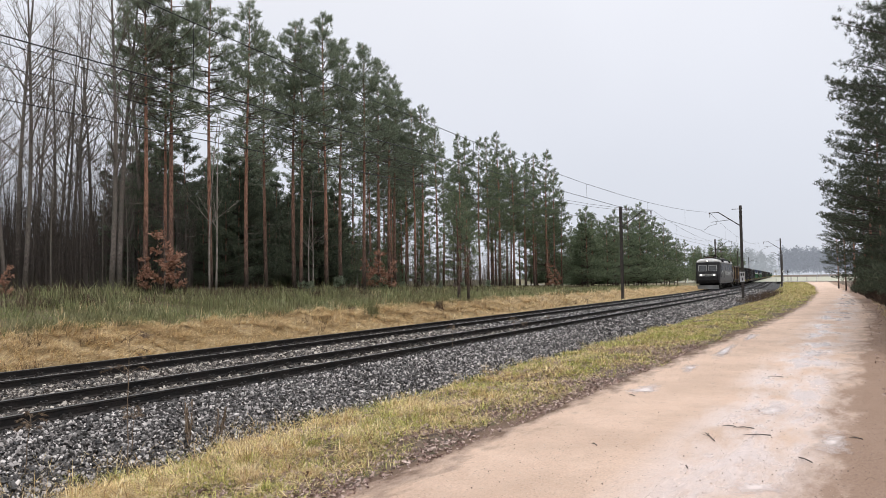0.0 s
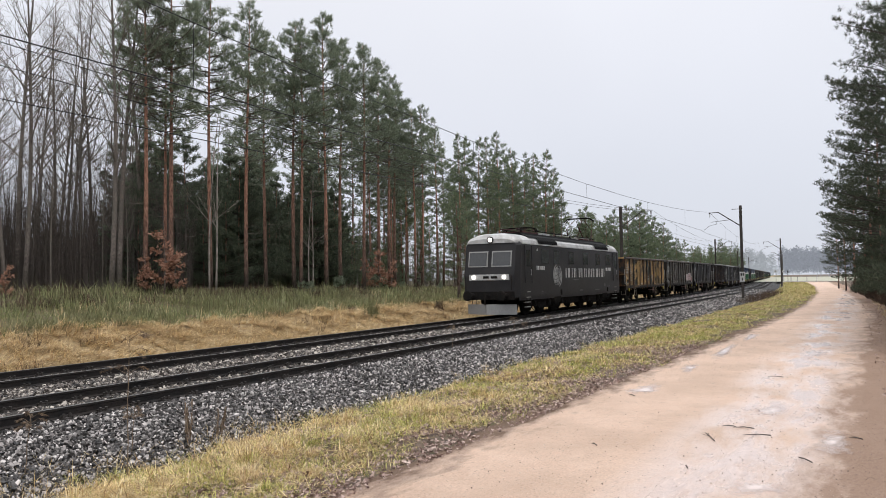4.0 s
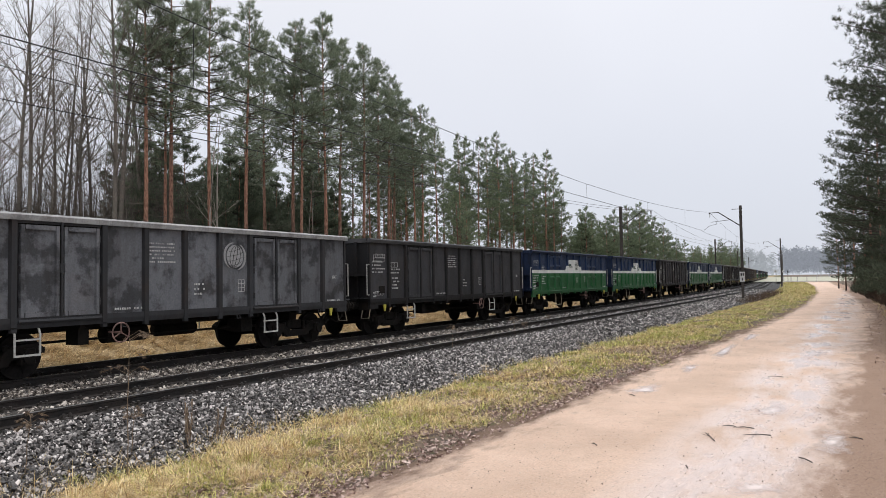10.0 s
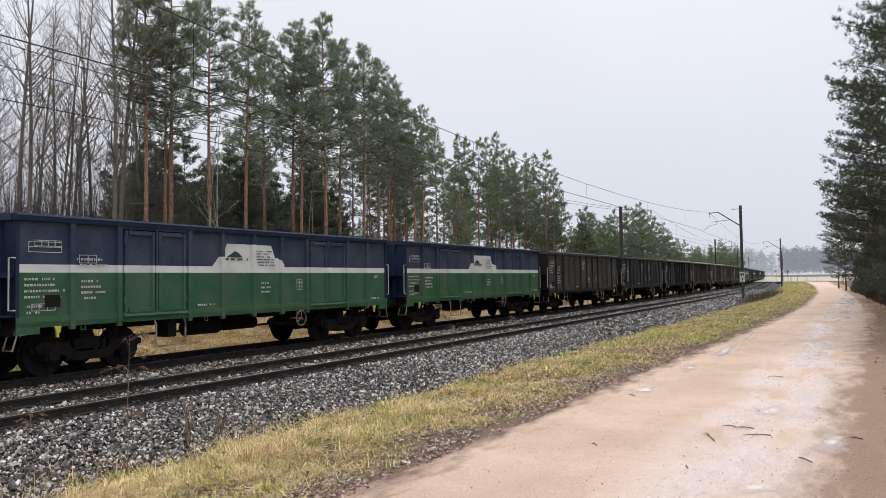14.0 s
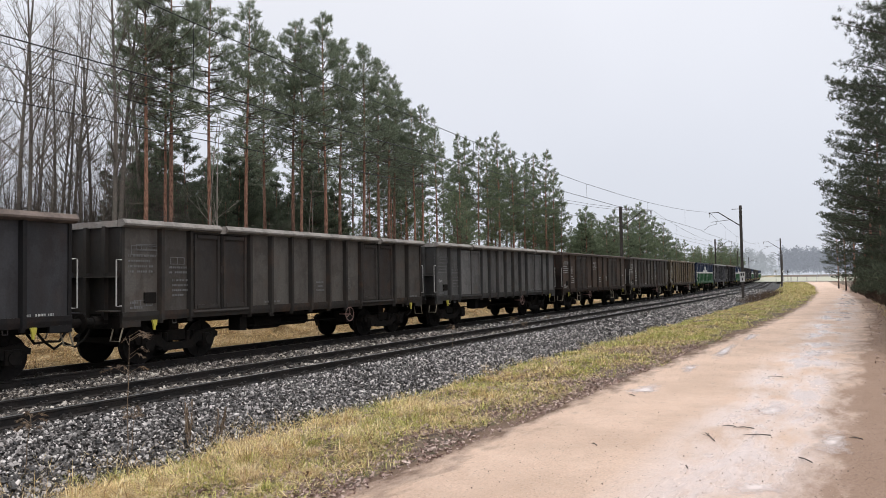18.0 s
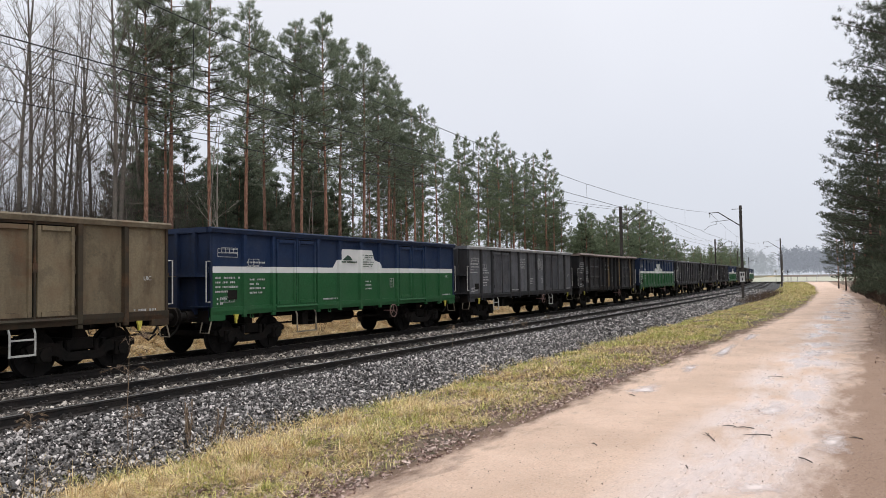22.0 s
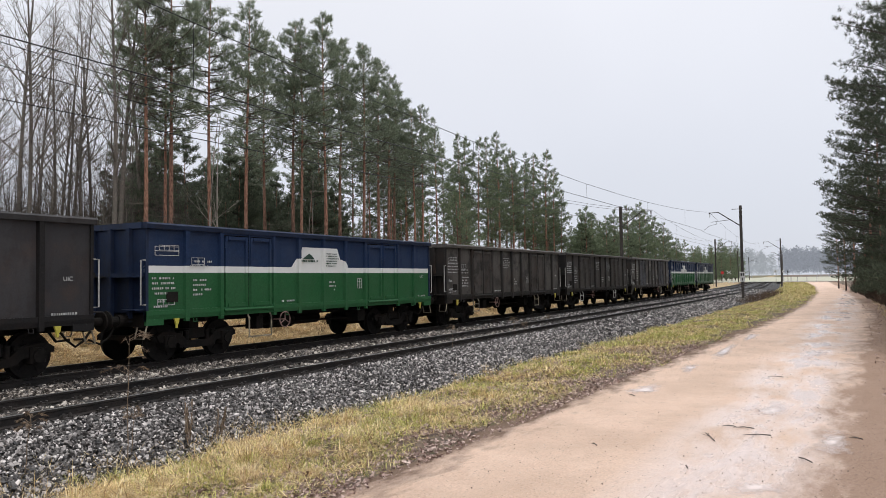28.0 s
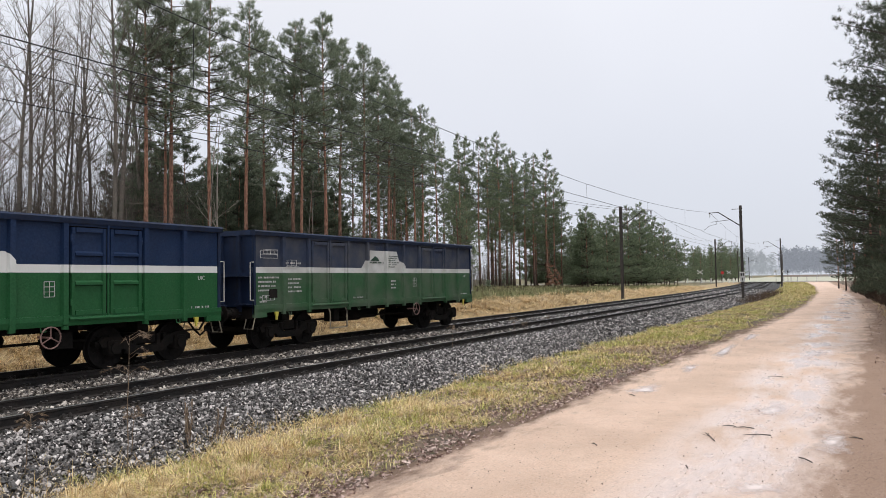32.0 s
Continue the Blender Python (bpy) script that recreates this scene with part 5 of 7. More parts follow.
# what each wagon looks like: main colour, rust, door colour, kind
DARK, COAL, GREY, SLATE = (0.024, 0.024, 0.026), (0.019, 0.018, 0.019), (0.068, 0.070, 0.076), (0.042, 0.043, 0.048)
BROWN, OCHRE, YELLOWB, OLIVE, UMBER = (0.048, 0.036, 0.029), (0.24, 0.115, 0.040), (0.27, 0.175, 0.075), (0.095, 0.076, 0.048), (0.032, 0.0285, 0.026)
WAGONS = [
    ("ochre-yellow open wagon with grey patches and rust", (0.33, 0.205, 0.085), 1.0, YELLOWB, "patch"),
    ("dirty grey-brown open wagon with red and white sprayed shapes", (0.062, 0.060, 0.055), 0.3, (0.062, 0.060, 0.055), "graffiti"),
    ("dark grey open wagon with stencilled lettering", (0.036, 0.036, 0.037), 0.12, DARK, "plain"),
    ("rust-orange open wagon with dark grey doors", OCHRE, 0.35, DARK, "orange"),
    ("grey open wagon with a round mark and white step", GREY, 0.08, GREY, "globe"),
    ("black-grey open wagon with white stencils", DARK, 0.05, DARK, "plain"),
    ("clean blue, white and green open wagon", None, 0.10, None, "green"),
    ("clean blue, white and green open wagon", None, 0.08, None, "green"),
    ("black open wagon with a faded round mark", COAL, 0.1, COAL, "globe"),
    ("dusty blue, white and green open wagon", None, 0.42, None, "green"),
    ("dusty blue, white and green open wagon", None, 0.42, None, "green"),
    ("dark brown-grey open wagon", UMBER, 0.12, UMBER, "plain"),
    ("black open wagon with a pale round mark", COAL, 0.1, COAL, "globe"),
    ("dark grey open wagon with ribbed doors", DARK, 0.1, DARK, "ribbed"),
    ("dusty brown-grey open wagon with pale rim", (0.072, 0.066, 0.059), 0.2, UMBER, "rim"),
    ("dusty grey open wagon with a pale bent rim", (0.10, 0.099, 0.096), 0.15, (0.11, 0.108, 0.105), "rim"),
    ("rusty dark brown open wagon", BROWN, 0.4, UMBER, "plain"),
    ("rusty umber open wagon with a faded round mark", (0.066, 0.058, 0.051), 0.32, UMBER, "globe"),
    ("olive-brown open wagon with faded stencils", OLIVE, 0.4, OLIVE, "plain"),
    ("blue, white and green open wagon", None, 0.12, None, "green"),
    ("grey open wagon with a round mark and dents", GREY, 0.1, SLATE, "globe"),
    ("dark open wagon with ribbed doors and ochre panels", DARK, 0.12, DARK, "ribbed"),
    ("blue, white and green open wagon", None, 0.12, None, "green"),
    ("blotched dark grey open wagon", SLATE, 0.1, DARK, "plain"),
    ("dark grey open wagon", DARK, 0.1, DARK, "plain"),
    ("black open wagon with a pale round mark", COAL, 0.1, COAL, "globe"),
    ("blue, white and green open wagon", None, 0.10, None, "green"),
    ("dusty dark brown open wagon", (0.046, 0.042, 0.038), 0.12, UMBER, "plain"),
    ("dark brown-grey open wagon with a round mark", UMBER, 0.08, UMBER, "globe"),
    ("weathered grey-brown open wagon", (0.070, 0.066, 0.062), 0.15, SLATE, "plain"),
    ("bright blue, white and green open wagon", None, 0.06, None, "green"),
    ("dust-faded blue, white and green open wagon ending the train", None, 0.58, None, "green"),
]
PAINTED = ("side_panel", "door_leaf", "post", "corner_post", "side_sill", "sill_end", "top_rim", "end_wall", "end_rib", "end_beam", "end_rim", "end_step", "door_bar", "hinge", "lashing_ring", "door_sill", "door_header")


def main_dark(i):
    return WAGONS[i][1] != GREY


def emblem(parent, cx, cz, r, y, mat, line):
    """A round mark of a ruled disc held between two crescents."""
    k0 = 28
    em = Mesh().prism([(cx + r * math.cos(2 * math.pi * q / k0), cz + r * math.sin(2 * math.pi * q / k0)) for q in range(k0)][::-1], y, y + 0.012, "y")
    disc = part("round_emblem", em, mat, parent, "pale round mark")
    for q in (-0.62, -0.2, 0.22, 0.64):
        pts, lat = [], []
        for i in range(9):
            a = radians(-80 + 20 * i)
            pts.append((cx + r * (q * math.cos(a) + 0.22 * math.sin(a)) * 0.95, y - 0.003, cz + r * (math.sin(a) - 0.2 * q * math.cos(a)) * 0.95))
            lat.append((cx + r * math.sin(a) * math.sqrt(1 - q * q) * 0.98, y - 0.003, cz + r * q + r * 0.2 * math.sin(a) - r * 0.12 * math.cos(a)))
        part("emblem_line", Mesh().tube(pts, 0.011 * r / 0.47, 4), line, disc)
        part("emblem_line", Mesh().tube(lat, 0.011 * r / 0.47, 4), line, disc)
    for a0, a1 in ((100, 235), (-75, 60)):
        ring, ks = Mesh(), 14
        for i in range(ks + 1):
            a = radians(a0 + (a1 - a0) * i / ks)
            wdt = (0.02 + 0.10 * math.sin(math.pi * i / ks)) * r / 0.47
            for q in (r * 1.13, r * 1.13 + wdt):
                ring.v.append((cx + q * math.cos(a), y, cz + q * 1.05 * math.sin(a)))
        for i in range(ks):
            ring.f.append((2 * i, 2 * i + 2, 2 * i + 3, 2 * i + 1)[::-1])
        part("emblem_crescent", ring, mat, disc)


def paint_wagon(w, i):
    label, main, rust, door, kind = WAGONS[i]
    tagged(w, label)
    rng = np.random.default_rng(100 + i)
    for o in w.children_recursive:
        k = o.name.split(".")[0]
        if k == "side_step" and i in (4, 5, 18, 20, 28):
            o.material_slots[0].link = "OBJECT"
            o.material_slots[0].material = M_STEPWHITE
            tagged(o, "white painted hanging step")
        if k not in PAINTED:
            continue
        if kind == "green":
            o.material_slots[0].link = "OBJECT"
            o.material_slots[0].material = M_LIVERY
            o.color = (1, 1, 1, rust)
            if k.startswith("end") or k in ("corner_post", "top_rim"):
                o.material_slots[0].material = M_PAINT
                o.color = (0.013, 0.027, 0.068, 0.02)
            continue
        c = np.array(main)
        mx = sum(q[0] for q in o.bound_box) / 8
        if kind == "patch" and k in ("side_panel", "door_leaf"):
            o.material_slots[0].link = "OBJECT"
            o.material_slots[0].material = M_PATCHED
        if i in (1, 4, 12, 23, 27, 29) and k in ("side_panel", "door_leaf"):
            o.material_slots[0].link = "OBJECT"
            o.material_slots[0].material = M_PEELED
        if k in ("door_leaf", "hinge", "door_bar"):
            c = np.array(door)
        if kind == "patch" and k in ("post", "top_rim", "end_wall", "end_rib", "end_beam", "side_sill", "sill_end", "corner_post"):
            c = np.array((0.045, 0.047, 0.045))
        if kind == "orange" and k in ("post", "top_rim", "end_wall", "end_rib", "end_beam", "side_sill", "sill_end", "corner_post", "door_sill", "door_header", "end_step"):
            c = np.array(DARK)
        if kind == "orange" and k == "side_panel" and abs(mx) > 5.4:
            c = np.array(DARK)
        if kind == "ribbed" and "ochre" in label and k == "side_panel" and (abs(mx + 0.4) < 0.2 or 2.0 < mx < 2.3 or 4.6 < mx < 5.3):
            c = np.array((0.115, 0.082, 0.045))
        if kind == "rim" and k in ("top_rim", "end_rim"):
            c = np.array((0.36, 0.33, 0.30))
        if kind == "globe" and k == "top_rim" and main == GREY:
            c = np.array((0.22, 0.22, 0.22))
        # posts, sills and ends darker, panels lighter: how light strikes them, put into colour
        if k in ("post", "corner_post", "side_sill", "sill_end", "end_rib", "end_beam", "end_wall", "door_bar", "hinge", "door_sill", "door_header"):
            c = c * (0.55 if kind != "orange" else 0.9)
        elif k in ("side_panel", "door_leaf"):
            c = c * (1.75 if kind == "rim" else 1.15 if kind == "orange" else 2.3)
        # rims raised in colour as a painted highlight from the sky
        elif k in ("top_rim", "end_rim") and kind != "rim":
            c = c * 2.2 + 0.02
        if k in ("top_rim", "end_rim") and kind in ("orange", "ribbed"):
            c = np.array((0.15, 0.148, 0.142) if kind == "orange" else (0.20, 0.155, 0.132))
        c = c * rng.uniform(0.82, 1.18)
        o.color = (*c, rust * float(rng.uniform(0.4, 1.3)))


def decorate(w, i):
    kind = WAGONS[i][4]
    rows = []
    for x0, z, n, a, b in ((-6.2, 2.45 if kind != "green" else 1.95, 4, 0.5, 0.85), (-5.1, 2.35 if kind == "green" else 2.2, 2, 0.5, 0.7), (-5.0, 1.9, 4, 0.3, 0.6), (-6.15, 1.42, 2, 0.2, 0.4), (0.3, 1.8, 3, 0.25, 0.35), (-1.9, 1.3, 1, 0.5, 0.7), (5.45, 1.25, 1, 0.5, 0.6)):
        rows += stencils(i * 10 + n, x0, z, n, a, b, 0.055)
    if kind in ("globe", "plain", "ribbed"):
        rows += stencils(i * 7 + 3, -1.0, 2.75, 6, 0.5, 0.8, 0.04)
    tagged(part("stencil_marks", marking_bars(rows), M_MARK if kind != "rim" else M_FADED, w, "white stencilled marks too small to read"), kind="stuff")
    table = Mesh()
    for x0, z0, nx, nz, cw, ch in ((-6.0, 2.62, 4, 1, 0.14, 0.11), (-6.12, 2.50, 1, 2, 0.68, 0.10), (-6.05, 1.36, 3, 1, 0.16, 0.13), (1.75, 1.62, 2, 3, 0.11, 0.10), (-5.05, 2.30, 2, 1, 0.2, 0.16)):
        for q in range(nx + 1):
            table.box(x0 + q * cw - 0.006, x0 + q * cw + 0.006, -1.434, -1.428, z0, z0 + nz * ch)
        for q in range(nz + 1):
            table.box(x0, x0 + nx * cw, -1.4345, -1.4285, z0 + q * ch - 0.006, z0 + q * ch + 0.006)
    tagged(part("load_table", table, M_MARK if kind != "rim" else M_FADED, w, "white ruled load table"), kind="stuff")
    if kind in ("globe", "plain"):
        letters("UIC", 0.13, 5.7, 1.93, -1.43, M_MARK, w)
    if kind == "globe":
        emblem(w, 1.64, 2.52, 0.29, -1.435, M_FADED if main_dark(i) else M_PALE, M_PAINTLINE)
    if kind == "green":
        q = Mesh()
        q.prism([(-0.95, 2.50), (-0.40, 2.50), (-0.52, 2.60), (-0.66, 2.66), (-0.8, 2.58)][::-1], -1.434, -1.428, "y")
        part("hill_mark", q, M_DARKGREEN, w, "small dark hill-shaped mark on the white block")
        e = marking_bars(stencils(i, -0.98, 2.42, 1, 0.7, 0.8, 0.06) + stencils(i + 9, 0.12, 2.66, 6, 0.45, 0.75, 0.035))
        part("address_marks", e, M_DARKGREEN, w)
        letters("UIC", 0.14, 5.65, 1.93, -1.43, M_MARK, w)
    if kind == "graffiti":
        for k, (x, wd, z, h, sl) in enumerate(((2.35, 0.20, 1.42, 0.62, 0.05), (2.72, 0.14, 1.42, 0.55, 0.0), (3.0, 0.34, 1.40, 0.66, 0.08), (3.45, 0.26, 1.42, 0.70, -0.06), (3.95, 0.36, 1.44, 0.66, 0.1), (4.5, 0.3, 1.4, 0.75, -0.08))):
            q = [(x, z), (x + wd, z + 0.04), (x + wd + sl, z + h), (x + sl, z + h - 0.06)]
            s = part("sprayed_shape", Mesh().prism(q[::-1], -1.502, -1.496, "y"), M_SPRAY, w, "dark red sprayed shape")
            part("outline", Mesh().tube([(a, -1.503, b) for a, b in q + q[:1]], 0.018, 4, False), M_PINK, s, "white sprayed outline")
            part("dots", Mesh().box(x + wd * 0.4, x + wd * 0.6, -1.506, -1.503, z + h * 0.3, z + h * 0.4).box(x + wd * 0.4, x + wd * 0.6, -1.506, -1.503, z + h * 0.62, z + h * 0.72), M_PINK, s)
        ds = [(5.25 + 0.27 * math.cos(k * math.pi / 12), 1.55 + 0.27 * math.sin(k * math.pi / 12)) for k in range(24)]
        s = part("sprayed_shape", Mesh().prism(ds[::-1], -1.502, -1.496, "y"), M_SPRAY, w, "dark red sprayed disc")
        part("outline", Mesh().tube([(a, -1.503, b) for a, b in ds + ds[:1]], 0.018, 4, False), M_PINK, s)
    if i % 3 == 0 and kind != "green":
        letters("Eaos", 0.15, -6.15, 1.75, -1.43, M_MARK, w)


M_SPRAY = speckled("dark_red_spray", (0.13, 0.015, 0.02), (0.20, 0.04, 0.045), None, 4, 10, 0.6)
M_FADED = speckled("faded_grey_mark", (0.20, 0.20, 0.20), (0.12, 0.12, 0.12), None, 4, 30, 0.7)
M_PALE = speckled("pale_grey_mark", (0.36, 0.36, 0.36), (0.26, 0.26, 0.26), None, 4, 30, 0.7)
M_PAINTLINE = plain("dark_mark_lines", (0.035, 0.035, 0.037), 0.6)
M_DARKGREEN = plain("dark_green_print", (0.02, 0.06, 0.04), 0.5)
M_PINK = speckled("white_spray", (0.58, 0.50, 0.50), (0.66, 0.62, 0.60), None, 4, 6, 0.6)
PITCHW = 14.04                    # wagon to wagon
W1_LEAD = -6.375                  # centre of the first wagon from its rear body end


def build_train():
    protos = {"old": gondola(False, True), "old_ribbed": gondola(True, True), "green": gondola(False, livery=True), "green_ribbed": gondola(True, livery=True),
              "green_left": gondola(False, livery=True, wheel_x=-1.8), "left": gondola(wheel_x=-1.8), "right": gondola()}
    cars = []
    for i in range(len(WAGONS)):
        k = WAGONS[i][4]
        pick = {"ribbed": "old_ribbed", "orange": "old", "rim": "old", "green": "green"}.get(k, "left" if i in (2, 4, 16, 23, 27, 28) else "right")
        if k == "green":
            pick = "green_ribbed" if i in (6, 30) else "green_left" if i == 26 else "green"
        cars.append(copy_thing(protos[pick], Matrix.Identity(4)))
    for proto in protos.values():
        for o in list(proto.children_recursive) + [proto]:
            bpy.data.objects.remove(o)
    WHEELSETS["wagon_front"].clear()
    WHEELSETS["wagon_rear"].clear()
    for i, w in enumerate(cars):
        for o in w.children_recursive:
            if o.name.startswith("wheelset"):
                WHEELSETS["wagon_front" if o.location.x < 0 else "wagon_rear"].append(o)
        paint_wagon(w, i)
        decorate(w, i)
    return cars


CARS = build_train()


# ---- stones, grass and litter ----
def stones():
    rng = np.random.default_rng(7)
    oct_v = [(1.0, 0.15, -0.1), (0.45, 0.85, 0.25), (-0.65, 0.7, -0.2), (-0.95, -0.25, 0.15), (-0.15, -0.9, -0.15), (0.7, -0.65, 0.2), (0.1, 0.1, 0.75), (-0.05, -0.05, -0.7)]
    oct_f = [(0, 1, 6), (1, 2, 6), (2, 3, 6), (3, 4, 6), (4, 5, 6), (5, 0, 6), (1, 0, 7), (2, 1, 7), (3, 2, 7), (4, 3, 7), (5, 4, 7), (0, 5, 7)]
    m = random_tint("crushed_stone", (0.010, 0.009, 0.0088), (0.66, 0.61, 0.585), (0.105, 0.094, 0.088), 0.36, spec=0.45, mid=0.64)
    brown = random_tint("rusty_crushed_stone", (0.015, 0.0125, 0.011), (0.64, 0.58, 0.51), (0.14, 0.118, 0.102), 0.38, spec=0.45, mid=0.62)

    def lay(x0, x1, y0, y1, per, size, name, m=m):
        n = int((x1 - x0) * (y1 - y0) * per)
        x, d = rng.uniform(x0, x1, n), rng.uniform(y0, y1, n)
        # keep rail feet and running faces clear
        off = np.stack([np.abs(d - (c + s * GAUGE / 2)) for c in (YN, YF) for s in (-1, 1)]).min(0)
        edge = 7.75 + 0.22 * np.sin(x * 0.8) + 0.15 * np.sin(x * 2.1 + 1) + rng.normal(0, 0.12, n) - 0.012 * np.maximum(0, x - 10)
        keep = (off > 0.10) & (d > edge)
        sx = np.abs((x + 4.0) / 0.62 - np.round((x + 4.0) / 0.62)) * 0.62
        inside = (np.abs(d - YN) < 1.3) | (np.abs(d - YF) < 1.3)
        keep &= ~(inside & (sx < 0.12) & (rng.uniform(0, 1, n) < 0.6))
        x, d = x[keep], d[keep]
        n = len(x)
        ax = rng.normal(0, 1, (n, 4))
        ax /= np.linalg.norm(ax, axis=1)[:, None]
        w, a, b, c = ax.T
        Rm = np.stack([1 - 2 * (b * b + c * c), 2 * (a * b - c * w), 2 * (a * c + b * w), 2 * (a * b + c * w), 1 - 2 * (a * a + c * c), 2 * (b * c - a * w),
                       2 * (a * c - b * w), 2 * (b * c + a * w), 1 - 2 * (a * a + b * b)], 1).reshape(n, 3, 3)
        S = size * rng.uniform(0.6, 1.7, (n, 1)) * rng.uniform(0.45, 1.4, (n, 3))
        P = np.zeros((n, 4, 4))
        P[:, :3, :3] = Rm * S[:, None, :]
        P[:, 0, 3], P[:, 1, 3] = x, d + bend_y(x)
        P[:, 2, 3] = bed_z(d) + rng.uniform(-0.025, 0.045, n)
        stuff(name, solids(name, oct_v, oct_f, P), m, "loose dark and pale grey crushed stones", "ballast stones")
    lay(3.0, 13, 7.2, 10.6, 1350, 0.0245, "ballast_stones")
    lay(3.0, 13, 10.6, 17.4, 620, 0.030, "ballast_stones", brown)
    lay(13, 28, 7.0, 10.6, 820, 0.0275, "ballast_stones")
    lay(13, 28, 10.6, 17.4, 330, 0.036, "ballast_stones", brown)
    lay(28, 62, 6.6, 17.4, 130, 0.047, "ballast_stones")
    lay(62, 110, 6.4, 17.4, 36, 0.066, "ballast_stones")


def blades(rng, x, y, z, length, width, lay, curl=0.35, toward=None):
    """Grass blades of two bent pieces: an array of triangles."""
    n = len(x)
    a = rng.uniform(0, 2 * math.pi, n) if toward is None else toward + rng.normal(0, 0.8, n)
    L = length * rng.uniform(0.5, 1.3, n)
    ly = np.clip(lay + rng.normal(0, 0.22, n), 0, 1.15)
    h = np.stack([np.cos(a), np.sin(a), np.zeros(n)], 1)
    up = np.array([0, 0, 1.0])
    s = np.stack([-np.sin(a), np.cos(a), np.zeros(n)], 1) * (width * rng.uniform(0.6, 1.4, n))[:, None] * 0.5
    p0 = np.stack([x, y, z], 1)
    d1 = h * ly[:, None] + up * np.maximum(0.05, 1 - ly)[:, None]
    d1 /= np.linalg.norm(d1, axis=1)[:, None]
    p1 = p0 + d1 * (L * 0.55)[:, None]
    d2 = d1 + h * curl - up * (curl * rng.uniform(0.3, 1.5, n))[:, None]
    d2 /= np.linalg.norm(d2, axis=1)[:, None]
    p2 = p1 + d2 * (L * 0.5)[:, None]
    p2[:, 2] = np.maximum(p2[:, 2], z + 0.004)
    return np.concatenate([np.stack([p0 - s, p0 + s, p1 + s * 0.8], 1), np.stack([p0 - s, p1 + s * 0.8, p1 - s * 0.8], 1), np.stack([p1 - s * 0.8, p1 + s * 0.8, p2], 1)])


def lumps(x, y, k, seed=0.0):
    """A smooth patchy field from 0 to 1."""
    f = np.sin(x * 1.1 * k + seed) * np.sin(y * 1.7 * k + 2 * seed) + 0.7 * np.sin(x * 2.9 * k - y * 2.2 * k + seed) + 0.5 * np.sin(x * 5.3 * k + y * 4.1 * k)
    return np.clip(0.5 + f / 3.2, 0, 1)


def grass_mesh(name, T, n):
    """Blades as joined strips, so that each blade is one piece."""
    V = T.reshape(3, n, 3, 3)
    pts = np.stack([V[0, :, 0], V[0, :, 1], V[0, :, 2], V[1, :, 2], V[2, :, 2]], 1)
    base = (np.arange(n, dtype=np.int32) * 5)[:, None]
    F = np.concatenate([base + np.array([0, 1, 2]), base + np.array([0, 2, 3]), base + np.array([3, 2, 4])], 1).reshape(-1, 3)
    me = bpy.data.meshes.new(name)
    me.vertices.add(n * 5)
    me.vertices.foreach_set("co", pts.astype(np.float32).reshape(-1))
    me.loops.add(F.size)
    me.loops.foreach_set("vertex_index", F.reshape(-1).astype(np.int32))
    me.polygons.add(len(F))
    me.polygons.foreach_set("loop_start", np.arange(0, F.size, 3, dtype=np.int32))
    me.update(calc_edges=True)
    return me


M_DRY = random_tint("dry_grass", (0.18, 0.10, 0.045), (0.98, 0.85, 0.54), (0.76, 0.56, 0.26), 0.7, trans=0.2, mid=0.46, patch=(3.2, 0.45, (0.22, 0.13, 0.065)))
M_FRESH = random_tint("winter_green_grass", (0.15, 0.17, 0.042), (0.90, 0.82, 0.32), (0.46, 0.46, 0.13), 0.7, trans=0.3, patch=(2.6, 0.4, (0.17, 0.19, 0.035)))
M_STRAW = random_tint("pale_straw", (0.46, 0.31, 0.16), (0.98, 0.84, 0.58), (0.83, 0.67, 0.40), 0.75, trans=0.2, patch=(1.6, 0.4, (0.40, 0.26, 0.14)))
M_MEADOW = random_tint("dull_green_meadow", (0.105, 0.122, 0.055), (0.48, 0.46, 0.25), (0.235, 0.26, 0.12), 0.75, trans=0.35, patch=(0.6, 0.55, (0.17, 0.135, 0.085)))
M_HEATHER = random_tint("brown_heather", (0.045, 0.03, 0.022), (0.15, 0.095, 0.06), (0.085, 0.055, 0.04), 0.85)
M_LEAF = random_tint("dead_leaves", (0.17, 0.105, 0.085), (0.66, 0.52, 0.46), (0.38, 0.27, 0.23), 0.5)


